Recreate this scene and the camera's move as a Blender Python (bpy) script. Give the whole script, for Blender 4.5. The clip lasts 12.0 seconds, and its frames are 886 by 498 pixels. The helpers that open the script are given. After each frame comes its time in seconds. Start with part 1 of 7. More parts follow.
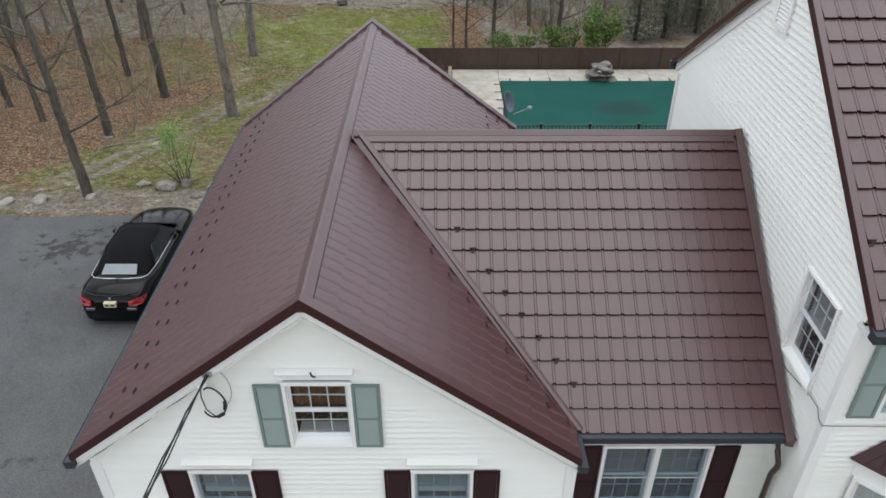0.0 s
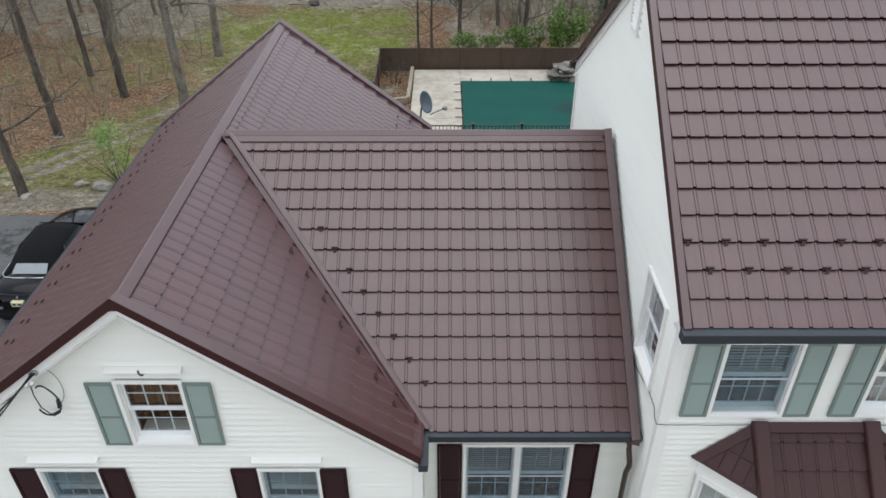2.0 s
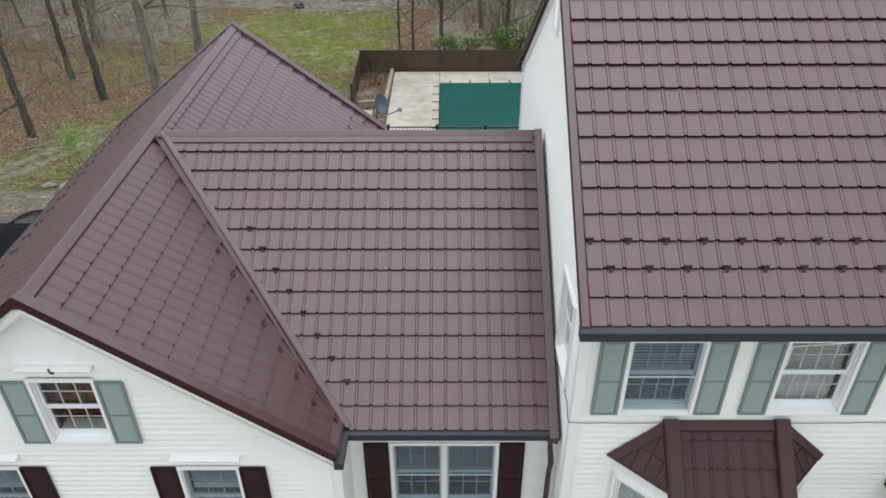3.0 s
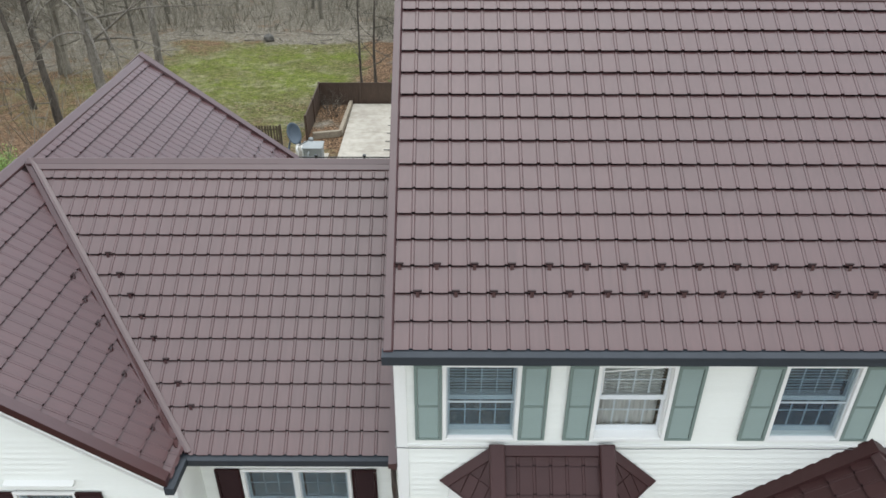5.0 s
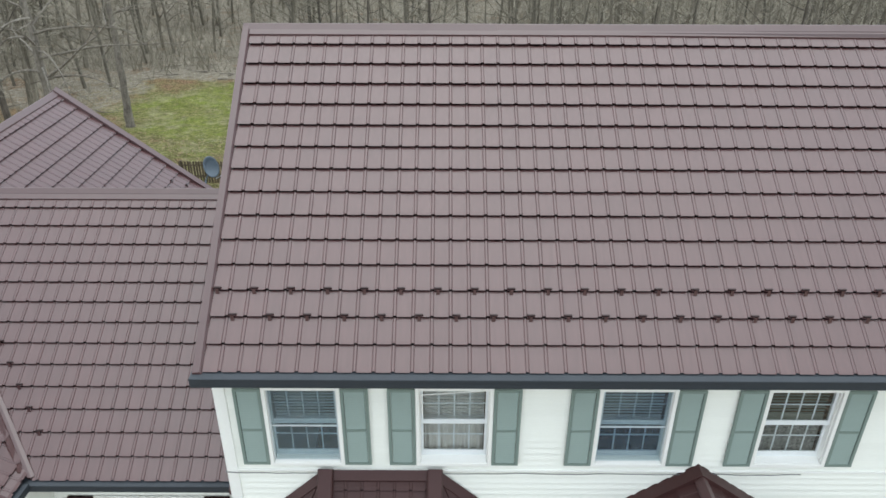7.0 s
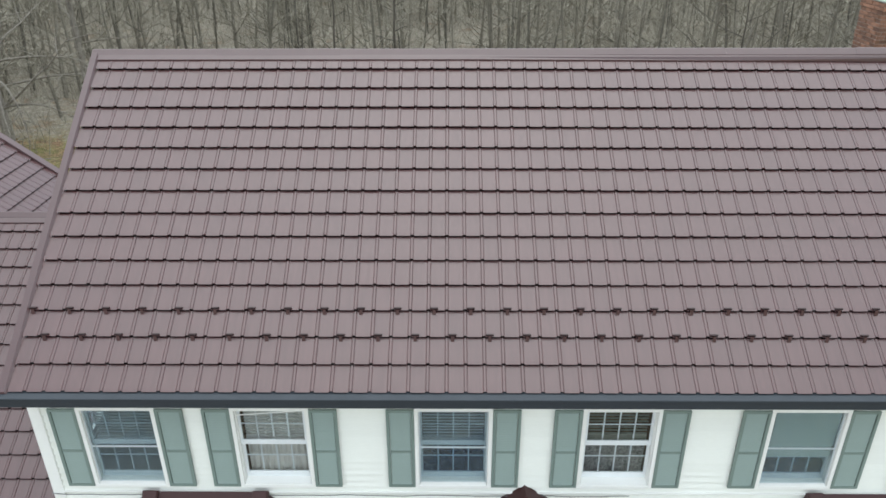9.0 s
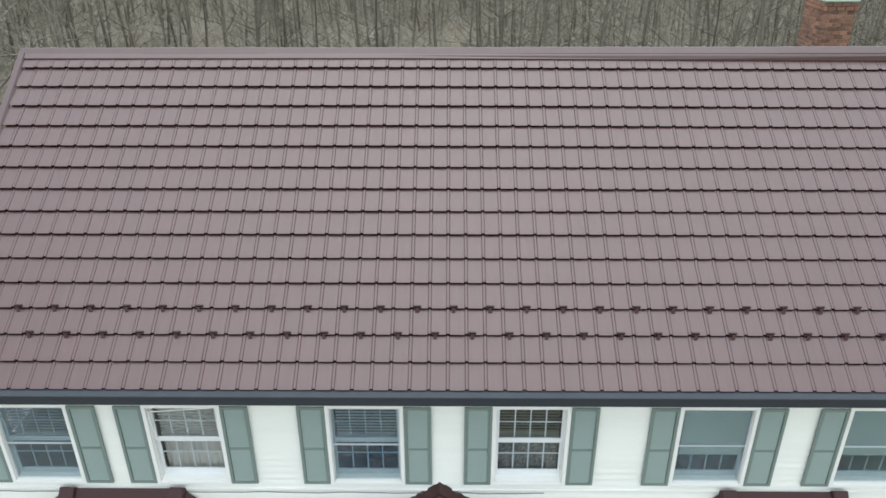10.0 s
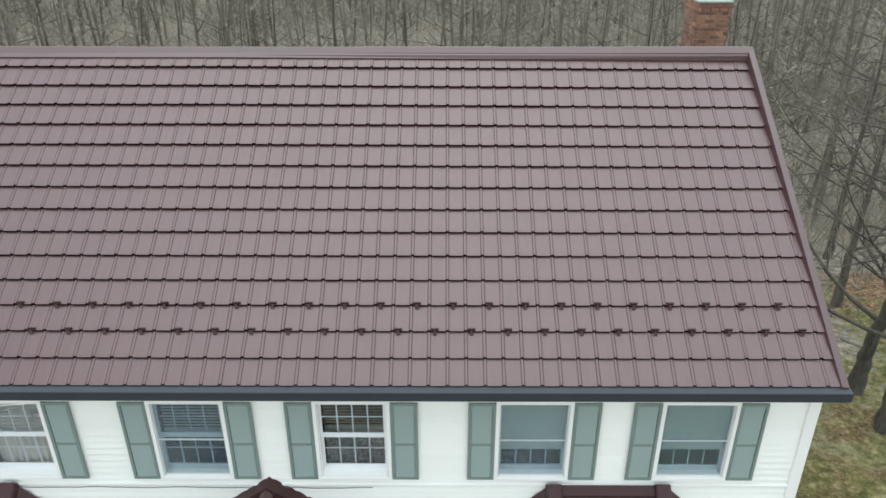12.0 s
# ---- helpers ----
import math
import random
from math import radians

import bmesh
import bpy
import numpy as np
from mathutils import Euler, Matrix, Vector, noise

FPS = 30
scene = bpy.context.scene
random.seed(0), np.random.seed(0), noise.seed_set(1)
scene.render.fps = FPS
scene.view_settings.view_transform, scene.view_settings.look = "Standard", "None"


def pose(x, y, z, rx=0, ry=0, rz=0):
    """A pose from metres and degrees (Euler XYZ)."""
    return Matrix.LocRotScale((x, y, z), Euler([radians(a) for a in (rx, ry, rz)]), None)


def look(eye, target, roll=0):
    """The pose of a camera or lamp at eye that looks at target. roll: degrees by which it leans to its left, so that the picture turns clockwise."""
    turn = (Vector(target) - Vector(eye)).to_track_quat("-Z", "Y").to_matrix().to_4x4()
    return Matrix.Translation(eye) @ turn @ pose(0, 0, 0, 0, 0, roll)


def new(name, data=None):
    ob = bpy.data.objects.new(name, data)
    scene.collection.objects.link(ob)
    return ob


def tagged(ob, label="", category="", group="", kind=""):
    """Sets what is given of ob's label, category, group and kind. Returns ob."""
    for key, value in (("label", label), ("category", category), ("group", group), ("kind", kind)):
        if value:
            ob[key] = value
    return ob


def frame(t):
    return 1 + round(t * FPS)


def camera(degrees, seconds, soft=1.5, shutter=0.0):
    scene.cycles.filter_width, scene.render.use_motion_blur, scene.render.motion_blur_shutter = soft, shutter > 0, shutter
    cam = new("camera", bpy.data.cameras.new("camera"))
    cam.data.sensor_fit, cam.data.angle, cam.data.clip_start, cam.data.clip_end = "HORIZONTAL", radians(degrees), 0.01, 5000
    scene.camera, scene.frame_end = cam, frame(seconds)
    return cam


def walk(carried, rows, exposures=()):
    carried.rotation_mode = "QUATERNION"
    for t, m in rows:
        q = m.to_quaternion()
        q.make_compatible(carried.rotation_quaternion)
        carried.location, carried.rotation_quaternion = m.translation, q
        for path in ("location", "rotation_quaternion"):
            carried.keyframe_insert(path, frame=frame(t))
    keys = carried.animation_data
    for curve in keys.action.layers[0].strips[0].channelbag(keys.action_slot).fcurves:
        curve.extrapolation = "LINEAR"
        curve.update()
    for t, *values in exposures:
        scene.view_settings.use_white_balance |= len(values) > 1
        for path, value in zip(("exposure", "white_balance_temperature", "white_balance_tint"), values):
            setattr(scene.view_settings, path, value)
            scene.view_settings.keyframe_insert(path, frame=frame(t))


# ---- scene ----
cam = camera(62.5, 12.0, soft=1.58)
PATH = [
    (0, (0.103, 0.018, 9.988), (0.105, 1.672, 8.863), 0.0),
    (0.5, (0.602, 0.027, 9.995), (0.603, 1.68, 8.869), 0.0),
    (1, (1.109, 0.023, 10.002), (1.106, 1.677, 8.877), -0.1),
    (1.5, (1.647, 0.002, 10.009), (1.645, 1.656, 8.884), -0.1),
    (2, (2.205, -0.032, 10.011), (2.201, 1.622, 8.886), -0.1),
    (2.5, (2.767, -0.073, 10.009), (2.761, 1.581, 8.884), -0.2),
    (3, (3.325, -0.104, 10.008), (3.318, 1.553, 8.889), -0.2),
    (5, (5.5, -0.248, 10.007), (5.498, 1.456, 8.961), 0.1),
    (5.5, (6.027, -0.298, 10.007), (6.021, 1.419, 8.981), 0.0),
    (6, (6.563, -0.362, 10.008), (6.559, 1.366, 9.001), 0.1),
    (6.5, (7.112, -0.434, 9.995), (7.111, 1.307, 9.012), 0.2),
    (7, (7.677, -0.492, 9.977), (7.675, 1.265, 9.021), 0.2),
    (9, (9.981, -0.581, 9.924), (9.963, 1.211, 9.035), -0.2),
    (9.5, (10.533, -0.593, 9.926), (10.509, 1.198, 9.035), -0.3),
    (10, (11.073, -0.61, 9.929), (11.052, 1.181, 9.037), -0.2),
    (10.5, (11.609, -0.632, 9.932), (11.593, 1.159, 9.041), -0.1),
    (11, (12.143, -0.657, 9.934), (12.132, 1.134, 9.043), -0.1),
    (11.5, (12.674, -0.683, 9.935), (12.662, 1.108, 9.045), -0.1),
    (12, (13.206, -0.711, 9.937), (13.199, 1.08, 9.046), -0.0),
]
UNIT = 1.1  # metres to one unit of the plan
walk(cam, [(t, look(UNIT * Vector(eye), UNIT * Vector(target), roll)) for t, eye, target, roll in PATH], ((0, 0.37, 6500, 10), (3, 0.43, 6500, 10), (5, 0.60, 6480, 8), (6, 0.67, 6470, 6), (9, 0.735, 6400, 4.5), (12, 0.72, 6400, 4.5)))

# ---- world and light: bright overcast ----
world = bpy.data.worlds.new("world")
scene.world = world
world.use_nodes = True
wn = world.node_tree
sky = wn.nodes.new("ShaderNodeTexSky")
sky.sky_type = "NISHITA"
sky.sun_disc = False
sky.sun_elevation, sky.sun_rotation = radians(78), radians(0)
sky.air_density, sky.dust_density, sky.ozone_density = 1.0, 0.5, 1.0
grey = wn.nodes.new("ShaderNodeHueSaturation")
grey.inputs["Saturation"].default_value = 0.30
wn.links.new(sky.outputs[0], grey.inputs["Color"])
wn.links.new(grey.outputs[0], wn.nodes["Background"].inputs["Color"])
wn.nodes["Background"].inputs["Strength"].default_value = 0.245
sun = new("sun", bpy.data.lights.new("sun", "SUN"))
sun.data.energy, sun.data.angle, sun.data.color = 1.1, radians(74), (0.965, 1.0, 0.97)
sun.rotation_euler = Vector((-0.04, -0.05, -0.99)).to_track_quat("-Z", "Y").to_euler()


# ---- materials ----
def socket(nt, kind, **values):
    node = nt.nodes.new(kind)
    for key, value in values.items():
        node.inputs[key.replace("_", " ")].default_value = value
    return node


def material(name, colour, dark=None, rough=0.6, metal=0.0, scale=6.0, fine=60.0, amount=0.5, bump=0.15, stretch=(1, 1, 1), island=0.0, per_object=0.0, coat=0.0, spec=0.5, ior=1.5):
    """A surface with broad blotches and fine grain: two noises mix colour and dark, and the fine one gives relief."""
    mat = bpy.data.materials.new(name)
    mat.use_nodes = True
    nt = mat.node_tree
    bsdf = nt.nodes["Principled BSDF"]
    dark = dark or tuple(c * 0.72 for c in colour)
    where = nt.nodes.new("ShaderNodeTexCoord")
    turn = socket(nt, "ShaderNodeMapping", Scale=stretch)
    nt.links.new(where.outputs["Object"], turn.inputs["Vector"])
    if per_object:
        each = nt.nodes.new("ShaderNodeObjectInfo")
        shift = nt.nodes.new("ShaderNodeMath")
        shift.operation, shift.inputs[1].default_value = "MULTIPLY", 40.0
        nt.links.new(each.outputs["Random"], shift.inputs[0])
        nt.links.new(shift.outputs[0], turn.inputs["Location"])
    broad = socket(nt, "ShaderNodeTexNoise", Scale=scale, Detail=4.0, Roughness=0.6)
    grain = socket(nt, "ShaderNodeTexNoise", Scale=fine, Detail=3.0, Roughness=0.6)
    for n in (broad, grain):
        nt.links.new(turn.outputs[0], n.inputs["Vector"])
    add = nt.nodes.new("ShaderNodeMath")
    add.operation = "ADD"
    nt.links.new(broad.outputs["Fac"], add.inputs[0])
    nt.links.new(grain.outputs["Fac"], add.inputs[1])
    ramp = socket(nt, "ShaderNodeMapRange")
    for key, v in (("From Min", 0.75), ("From Max", 1.25), ("To Min", 0.0), ("To Max", amount)):
        ramp.inputs[key].default_value = v
    nt.links.new(add.outputs[0], ramp.inputs["Value"])
    mix = nt.nodes.new("ShaderNodeMix")
    mix.data_type = "RGBA"
    mix.inputs[6].default_value, mix.inputs[7].default_value = (*colour, 1), (*dark, 1)
    nt.links.new(ramp.outputs[0], mix.inputs[0])
    out = mix.outputs[2]
    if island or per_object:
        source = nt.nodes.new("ShaderNodeNewGeometry").outputs["Random Per Island"] if island else nt.nodes.new("ShaderNodeObjectInfo").outputs["Random"]
        much = island or per_object
        shade = socket(nt, "ShaderNodeMapRange")
        shade.inputs["To Min"].default_value, shade.inputs["To Max"].default_value = 1 - much, 1 + much
        nt.links.new(source, shade.inputs["Value"])
        hsv = nt.nodes.new("ShaderNodeHueSaturation")
        nt.links.new(out, hsv.inputs["Color"])
        nt.links.new(shade.outputs[0], hsv.inputs["Value"])
        out = hsv.outputs[0]
    nt.links.new(out, bsdf.inputs["Base Color"])
    rr = socket(nt, "ShaderNodeMapRange")
    rr.inputs["To Min"].default_value, rr.inputs["To Max"].default_value = max(0.02, rough - 0.08), min(1, rough + 0.08)
    nt.links.new(broad.outputs["Fac"], rr.inputs["Value"])
    nt.links.new(rr.outputs[0], bsdf.inputs["Roughness"])
    bsdf.inputs["Metallic"].default_value = metal
    bsdf.inputs["Coat Weight"].default_value = coat
    bsdf.inputs["Specular IOR Level"].default_value = spec
    bsdf.inputs["IOR"].default_value = ior
    if bump:
        b = socket(nt, "ShaderNodeBump", Strength=bump, Distance=0.01)
        nt.links.new(grain.outputs["Fac"], b.inputs["Height"])
        nt.links.new(b.outputs[0], bsdf.inputs["Normal"])
    return mat


def glass_material(name, tint=(0.9, 0.95, 0.97), ior=1.6):
    mat = bpy.data.materials.new(name)
    mat.use_nodes = True
    bsdf = mat.node_tree.nodes["Principled BSDF"]
    bsdf.inputs["Base Color"].default_value = (*tint, 1)
    bsdf.inputs["Transmission Weight"].default_value = 1.0
    bsdf.inputs["Roughness"].default_value = 0.02
    bsdf.inputs["IOR"].default_value = ior
    return mat


def screen_material():
    """Mostly clear insect screen; its blue colour stands in for reflected sky."""
    mat = bpy.data.materials.new("insect_screen")
    mat.use_nodes = True
    nt = mat.node_tree
    nt.nodes["Principled BSDF"].inputs["Base Color"].default_value = (0.33, 0.42, 0.53, 1)
    nt.nodes["Principled BSDF"].inputs["Roughness"].default_value = 0.6
    where = nt.nodes.new("ShaderNodeTexCoord")
    n = socket(nt, "ShaderNodeTexNoise", Scale=5.0, Detail=3.0)
    nt.links.new(where.outputs["Object"], n.inputs["Vector"])
    m = socket(nt, "ShaderNodeMapRange")
    m.inputs["To Min"].default_value, m.inputs["To Max"].default_value = 0.03, 0.09
    nt.links.new(n.outputs["Fac"], m.inputs["Value"])
    clear = nt.nodes.new("ShaderNodeBsdfTransparent")
    mix = nt.nodes.new("ShaderNodeMixShader")
    nt.links.new(m.outputs[0], mix.inputs[0])
    nt.links.new(clear.outputs[0], mix.inputs[1])
    nt.links.new(nt.nodes["Principled BSDF"].outputs[0], mix.inputs[2])
    nt.links.new(mix.outputs[0], nt.nodes["Material Output"].inputs["Surface"])
    return mat


M_SCREEN = screen_material()
ROOF = dict(rough=0.38, spec=1.0, ior=1.49, scale=14, fine=70, amount=0.75, bump=0.06, stretch=(1.6, 0.12, 1))
M_TILE = material("roof_metal", (0.072, 0.0230, 0.0232), (0.050, 0.0153, 0.0157), per_object=0.05, **ROOF)
M_FIELD = material("roof_metal_field", (0.072, 0.0230, 0.0232), (0.050, 0.0153, 0.0157), island=0.05, **ROOF)
M_CAP = material("roof_cap", (0.064, 0.0245, 0.0245), (0.050, 0.0185, 0.0185), rough=0.40, spec=1.0, ior=1.49, scale=3, fine=50, amount=0.5, bump=0.05)
M_FASCIA = material("fascia_brown", (0.040, 0.010, 0.010), rough=0.45, scale=4, fine=60, bump=0.05)
M_BAY = material("bay_metal", (0.052, 0.021, 0.020), (0.040, 0.016, 0.015), rough=0.5, spec=0.35, scale=3, fine=50, amount=0.5, bump=0.05, per_object=0.06)
M_DECK = material("roof_deck", (0.026, 0.012, 0.012), rough=0.9, bump=0.1)
M_SIDING = material("vinyl_siding", (0.80, 0.81, 0.755), (0.73, 0.74, 0.68), rough=0.5, scale=1.2, fine=22, amount=0.4, bump=0.08, stretch=(0.5, 0.5, 3), per_object=0.015)
M_WALLCORE = material("wall_sheathing", (0.5, 0.48, 0.44), rough=0.9, bump=0.1)
M_TRIM = material("white_trim", (0.83, 0.83, 0.80), (0.77, 0.77, 0.73), rough=0.42, scale=3, fine=40, amount=0.4, bump=0.04)
M_SASH = material("vinyl_sash", (0.74, 0.77, 0.78), (0.66, 0.69, 0.7), rough=0.4, scale=4, fine=40, amount=0.4, bump=0.03)
# the same vinyl with the dimming behind storm glass put into its colour
M_SASH_DIM = material("vinyl_sash_dimmed_behind_storm", (0.52, 0.56, 0.58), (0.45, 0.49, 0.51), rough=0.4, scale=4, fine=40, amount=0.4, bump=0.03)
# one green paint in two tones: sky light on the louvres is coloured in
M_LOUVRE_LIT = material("louvre_green_lit", (0.250, 0.318, 0.292), (0.222, 0.285, 0.260), rough=0.55, scale=3, fine=50, amount=0.5, bump=0.08)
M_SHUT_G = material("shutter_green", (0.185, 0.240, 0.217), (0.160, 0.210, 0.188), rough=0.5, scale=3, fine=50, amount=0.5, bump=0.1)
M_SHUT_M = material("shutter_maroon", (0.028, 0.008, 0.009), (0.018, 0.006, 0.007), rough=0.6, spec=0.25, scale=3, fine=50, amount=0.5, bump=0.1)
M_GUTTER = material("gutter_slate", (0.028, 0.035, 0.044), (0.020, 0.026, 0.033), rough=0.6, scale=3, fine=40, amount=0.6, bump=0.05)
M_SPOUT = material("downspout_brown", (0.062, 0.045, 0.036), rough=0.4, bump=0.05)
M_GLASS = glass_material("window_glass")
M_STORM = glass_material("storm_glass", (0.77, 0.85, 0.86), 1.42)
M_BLIND = material("blind_slat", (0.74, 0.75, 0.72), rough=0.6, scale=3, bump=0.03)
M_BLIND_DIM = material("dim_blind_slat", (0.26, 0.28, 0.23), rough=0.6, scale=3, bump=0.03)
M_SHADE = material("roller_shade", (0.40, 0.44, 0.40), rough=0.8, scale=3, bump=0.05)
M_CURTAIN = material("net_curtain", (0.66, 0.63, 0.58), (0.54, 0.51, 0.46), rough=0.9, scale=6, bump=0.1, stretch=(4, 1, 0.3))
# speckled colour that imitates reflections in a window's lower panes
M_SPECKLE = material("speckled_reflection", (0.36, 0.36, 0.34), (0.06, 0.06, 0.055), rough=0.9, scale=26, fine=70, amount=1.0, bump=0.05)
M_DRAPE = material("brown_drape", (0.16, 0.075, 0.035), (0.10, 0.045, 0.02), rough=0.9, scale=5, fine=40, amount=0.8, bump=0.1, stretch=(4, 1, 0.4))
M_BLACK = material("black_rubber", (0.012, 0.012, 0.013), rough=0.5, bump=0.05)
M_WIRE = material("cable_grey", (0.16, 0.16, 0.16), rough=0.6, bump=0.05)
M_GUARD = material("snow_guard_dark", (0.026, 0.010, 0.010), rough=0.6, bump=0.05)
M_BRICK = material("brick_red", (0.27, 0.135, 0.08), (0.105, 0.055, 0.038), rough=0.85, scale=3, fine=70, amount=0.9, bump=0.3, per_object=0.42)
M_MORTAR = material("mortar", (0.30, 0.25, 0.21), rough=0.95, bump=0.3)
M_CAPSTONE = material("chimney_cap", (0.30, 0.34, 0.29), (0.18, 0.21, 0.18), rough=0.8, scale=5, bump=0.2)
M_BARK = material("bark_grey", (0.120, 0.103, 0.082), (0.034, 0.028, 0.022), rough=0.95, scale=4, fine=26, amount=1.0, bump=0.8, stretch=(1, 1, 0.2))
M_BARK_DARK = material("bark_dark", (0.095, 0.086, 0.066), (0.03, 0.027, 0.021), rough=0.95, scale=4, fine=26, amount=1.0, bump=0.8, stretch=(1, 1, 0.2))
M_BARK2 = material("bark_pale", (0.24, 0.215, 0.18), (0.085, 0.074, 0.06), rough=0.95, scale=5, fine=22, amount=1.0, bump=0.7, stretch=(1, 1, 0.3))
M_WOODS = material("woods_bark", (0.205, 0.185, 0.145), (0.100, 0.088, 0.068), rough=0.95, scale=1.2, fine=12, amount=1.0, bump=0.4, stretch=(1, 1, 0.3), island=0.35)
M_TWIG = material("twig", (0.300, 0.275, 0.212), (0.160, 0.145, 0.108), rough=0.95, scale=3, fine=20, amount=1.0, bump=0.2, island=0.3)
M_SPRING = material("leaf_spring", (0.22, 0.33, 0.08), (0.16, 0.25, 0.06), rough=0.6, scale=2, fine=20, amount=1.0, bump=0.1, island=0.3)
M_LEAF = material("leaf_fresh", (0.125, 0.205, 0.040), (0.080, 0.135, 0.028), rough=0.6, scale=2, fine=20, amount=1.0, bump=0.1, island=0.35)
M_NEEDLE = material("needle_dark", (0.072, 0.092, 0.050), (0.045, 0.058, 0.032), rough=0.7, scale=2, fine=20, amount=1.0, bump=0.1, island=0.35)
M_ROCK = material("rock", (0.30, 0.275, 0.24), (0.13, 0.12, 0.10), rough=0.9, scale=3, fine=25, amount=1.0, bump=0.6, per_object=0.25)
M_STONE = material("waterfall_stone", (0.22, 0.205, 0.18), (0.075, 0.07, 0.06), rough=0.85, scale=2, fine=14, amount=1.0, bump=0.6, per_object=0.3)
M_CONCRETE = material("concrete_deck", (0.48, 0.445, 0.375), (0.32, 0.288, 0.235), rough=0.9, scale=0.35, fine=2.2, amount=1.0, bump=0.25)
M_COVER = material("pool_cover", (0.007, 0.074, 0.058), (0.005, 0.056, 0.045), rough=0.85, spec=0.2, scale=0.5, fine=14, amount=0.7, bump=0.3)
M_FENCE = material("fence_brown", (0.080, 0.050, 0.033), (0.052, 0.033, 0.022), rough=0.7, scale=2, fine=30, amount=0.8, bump=0.2, per_object=0.05)
M_RAIL = material("rail_black", (0.012, 0.015, 0.014), rough=0.45, bump=0.05)
M_PICKET = material("weathered_picket", (0.125, 0.098, 0.062), (0.065, 0.05, 0.032), rough=0.9, scale=5, fine=40, amount=0.9, bump=0.3, per_object=0.2)
M_TIMBER = material("landscape_timber", (0.34, 0.29, 0.215), (0.20, 0.165, 0.12), rough=0.9, scale=4, fine=30, amount=0.9, bump=0.4)
M_DISH = material("dish_grey", (0.085, 0.115, 0.145), rough=0.45, scale=3, bump=0.05)
M_BOX = material("utility_box", (0.30, 0.32, 0.315), rough=0.5, scale=3, bump=0.05)
M_PAINT = material("car_paint", (0.004, 0.004, 0.005), (0.003, 0.003, 0.004), rough=0.08, scale=3, bump=0.0, coat=0.0, spec=0.22)
M_TOP = material("soft_top", (0.007, 0.007, 0.0075), (0.004, 0.004, 0.0045), rough=0.95, spec=0.15, scale=8, fine=160, bump=0.25)
M_CHROME = material("bright_trim", (0.75, 0.76, 0.78), rough=0.18, metal=1.0, scale=4, bump=0.0)
M_LAMP = material("tail_lamp", (0.34, 0.005, 0.012), (0.18, 0.003, 0.007), rough=0.3, scale=12, bump=0.02, coat=0.3)
M_PLATE = material("plate_cream", (0.62, 0.57, 0.38), rough=0.5, bump=0.02)
M_CARGLASS = material("car_glass", (0.025, 0.03, 0.034), rough=0.06, bump=0.0, spec=0.8)
M_REARGLASS = material("rear_window", (0.16, 0.19, 0.20), rough=0.12, bump=0.0, spec=0.8)
M_TYRE = material("tyre", (0.015, 0.015, 0.015), rough=0.85, bump=0.2)
M_RIM = material("alloy_rim", (0.35, 0.36, 0.37), rough=0.3, metal=1.0, bump=0.02)
M_SOFFIT = material("soffit_white", (0.74, 0.73, 0.69), rough=0.6, scale=3, bump=0.05)


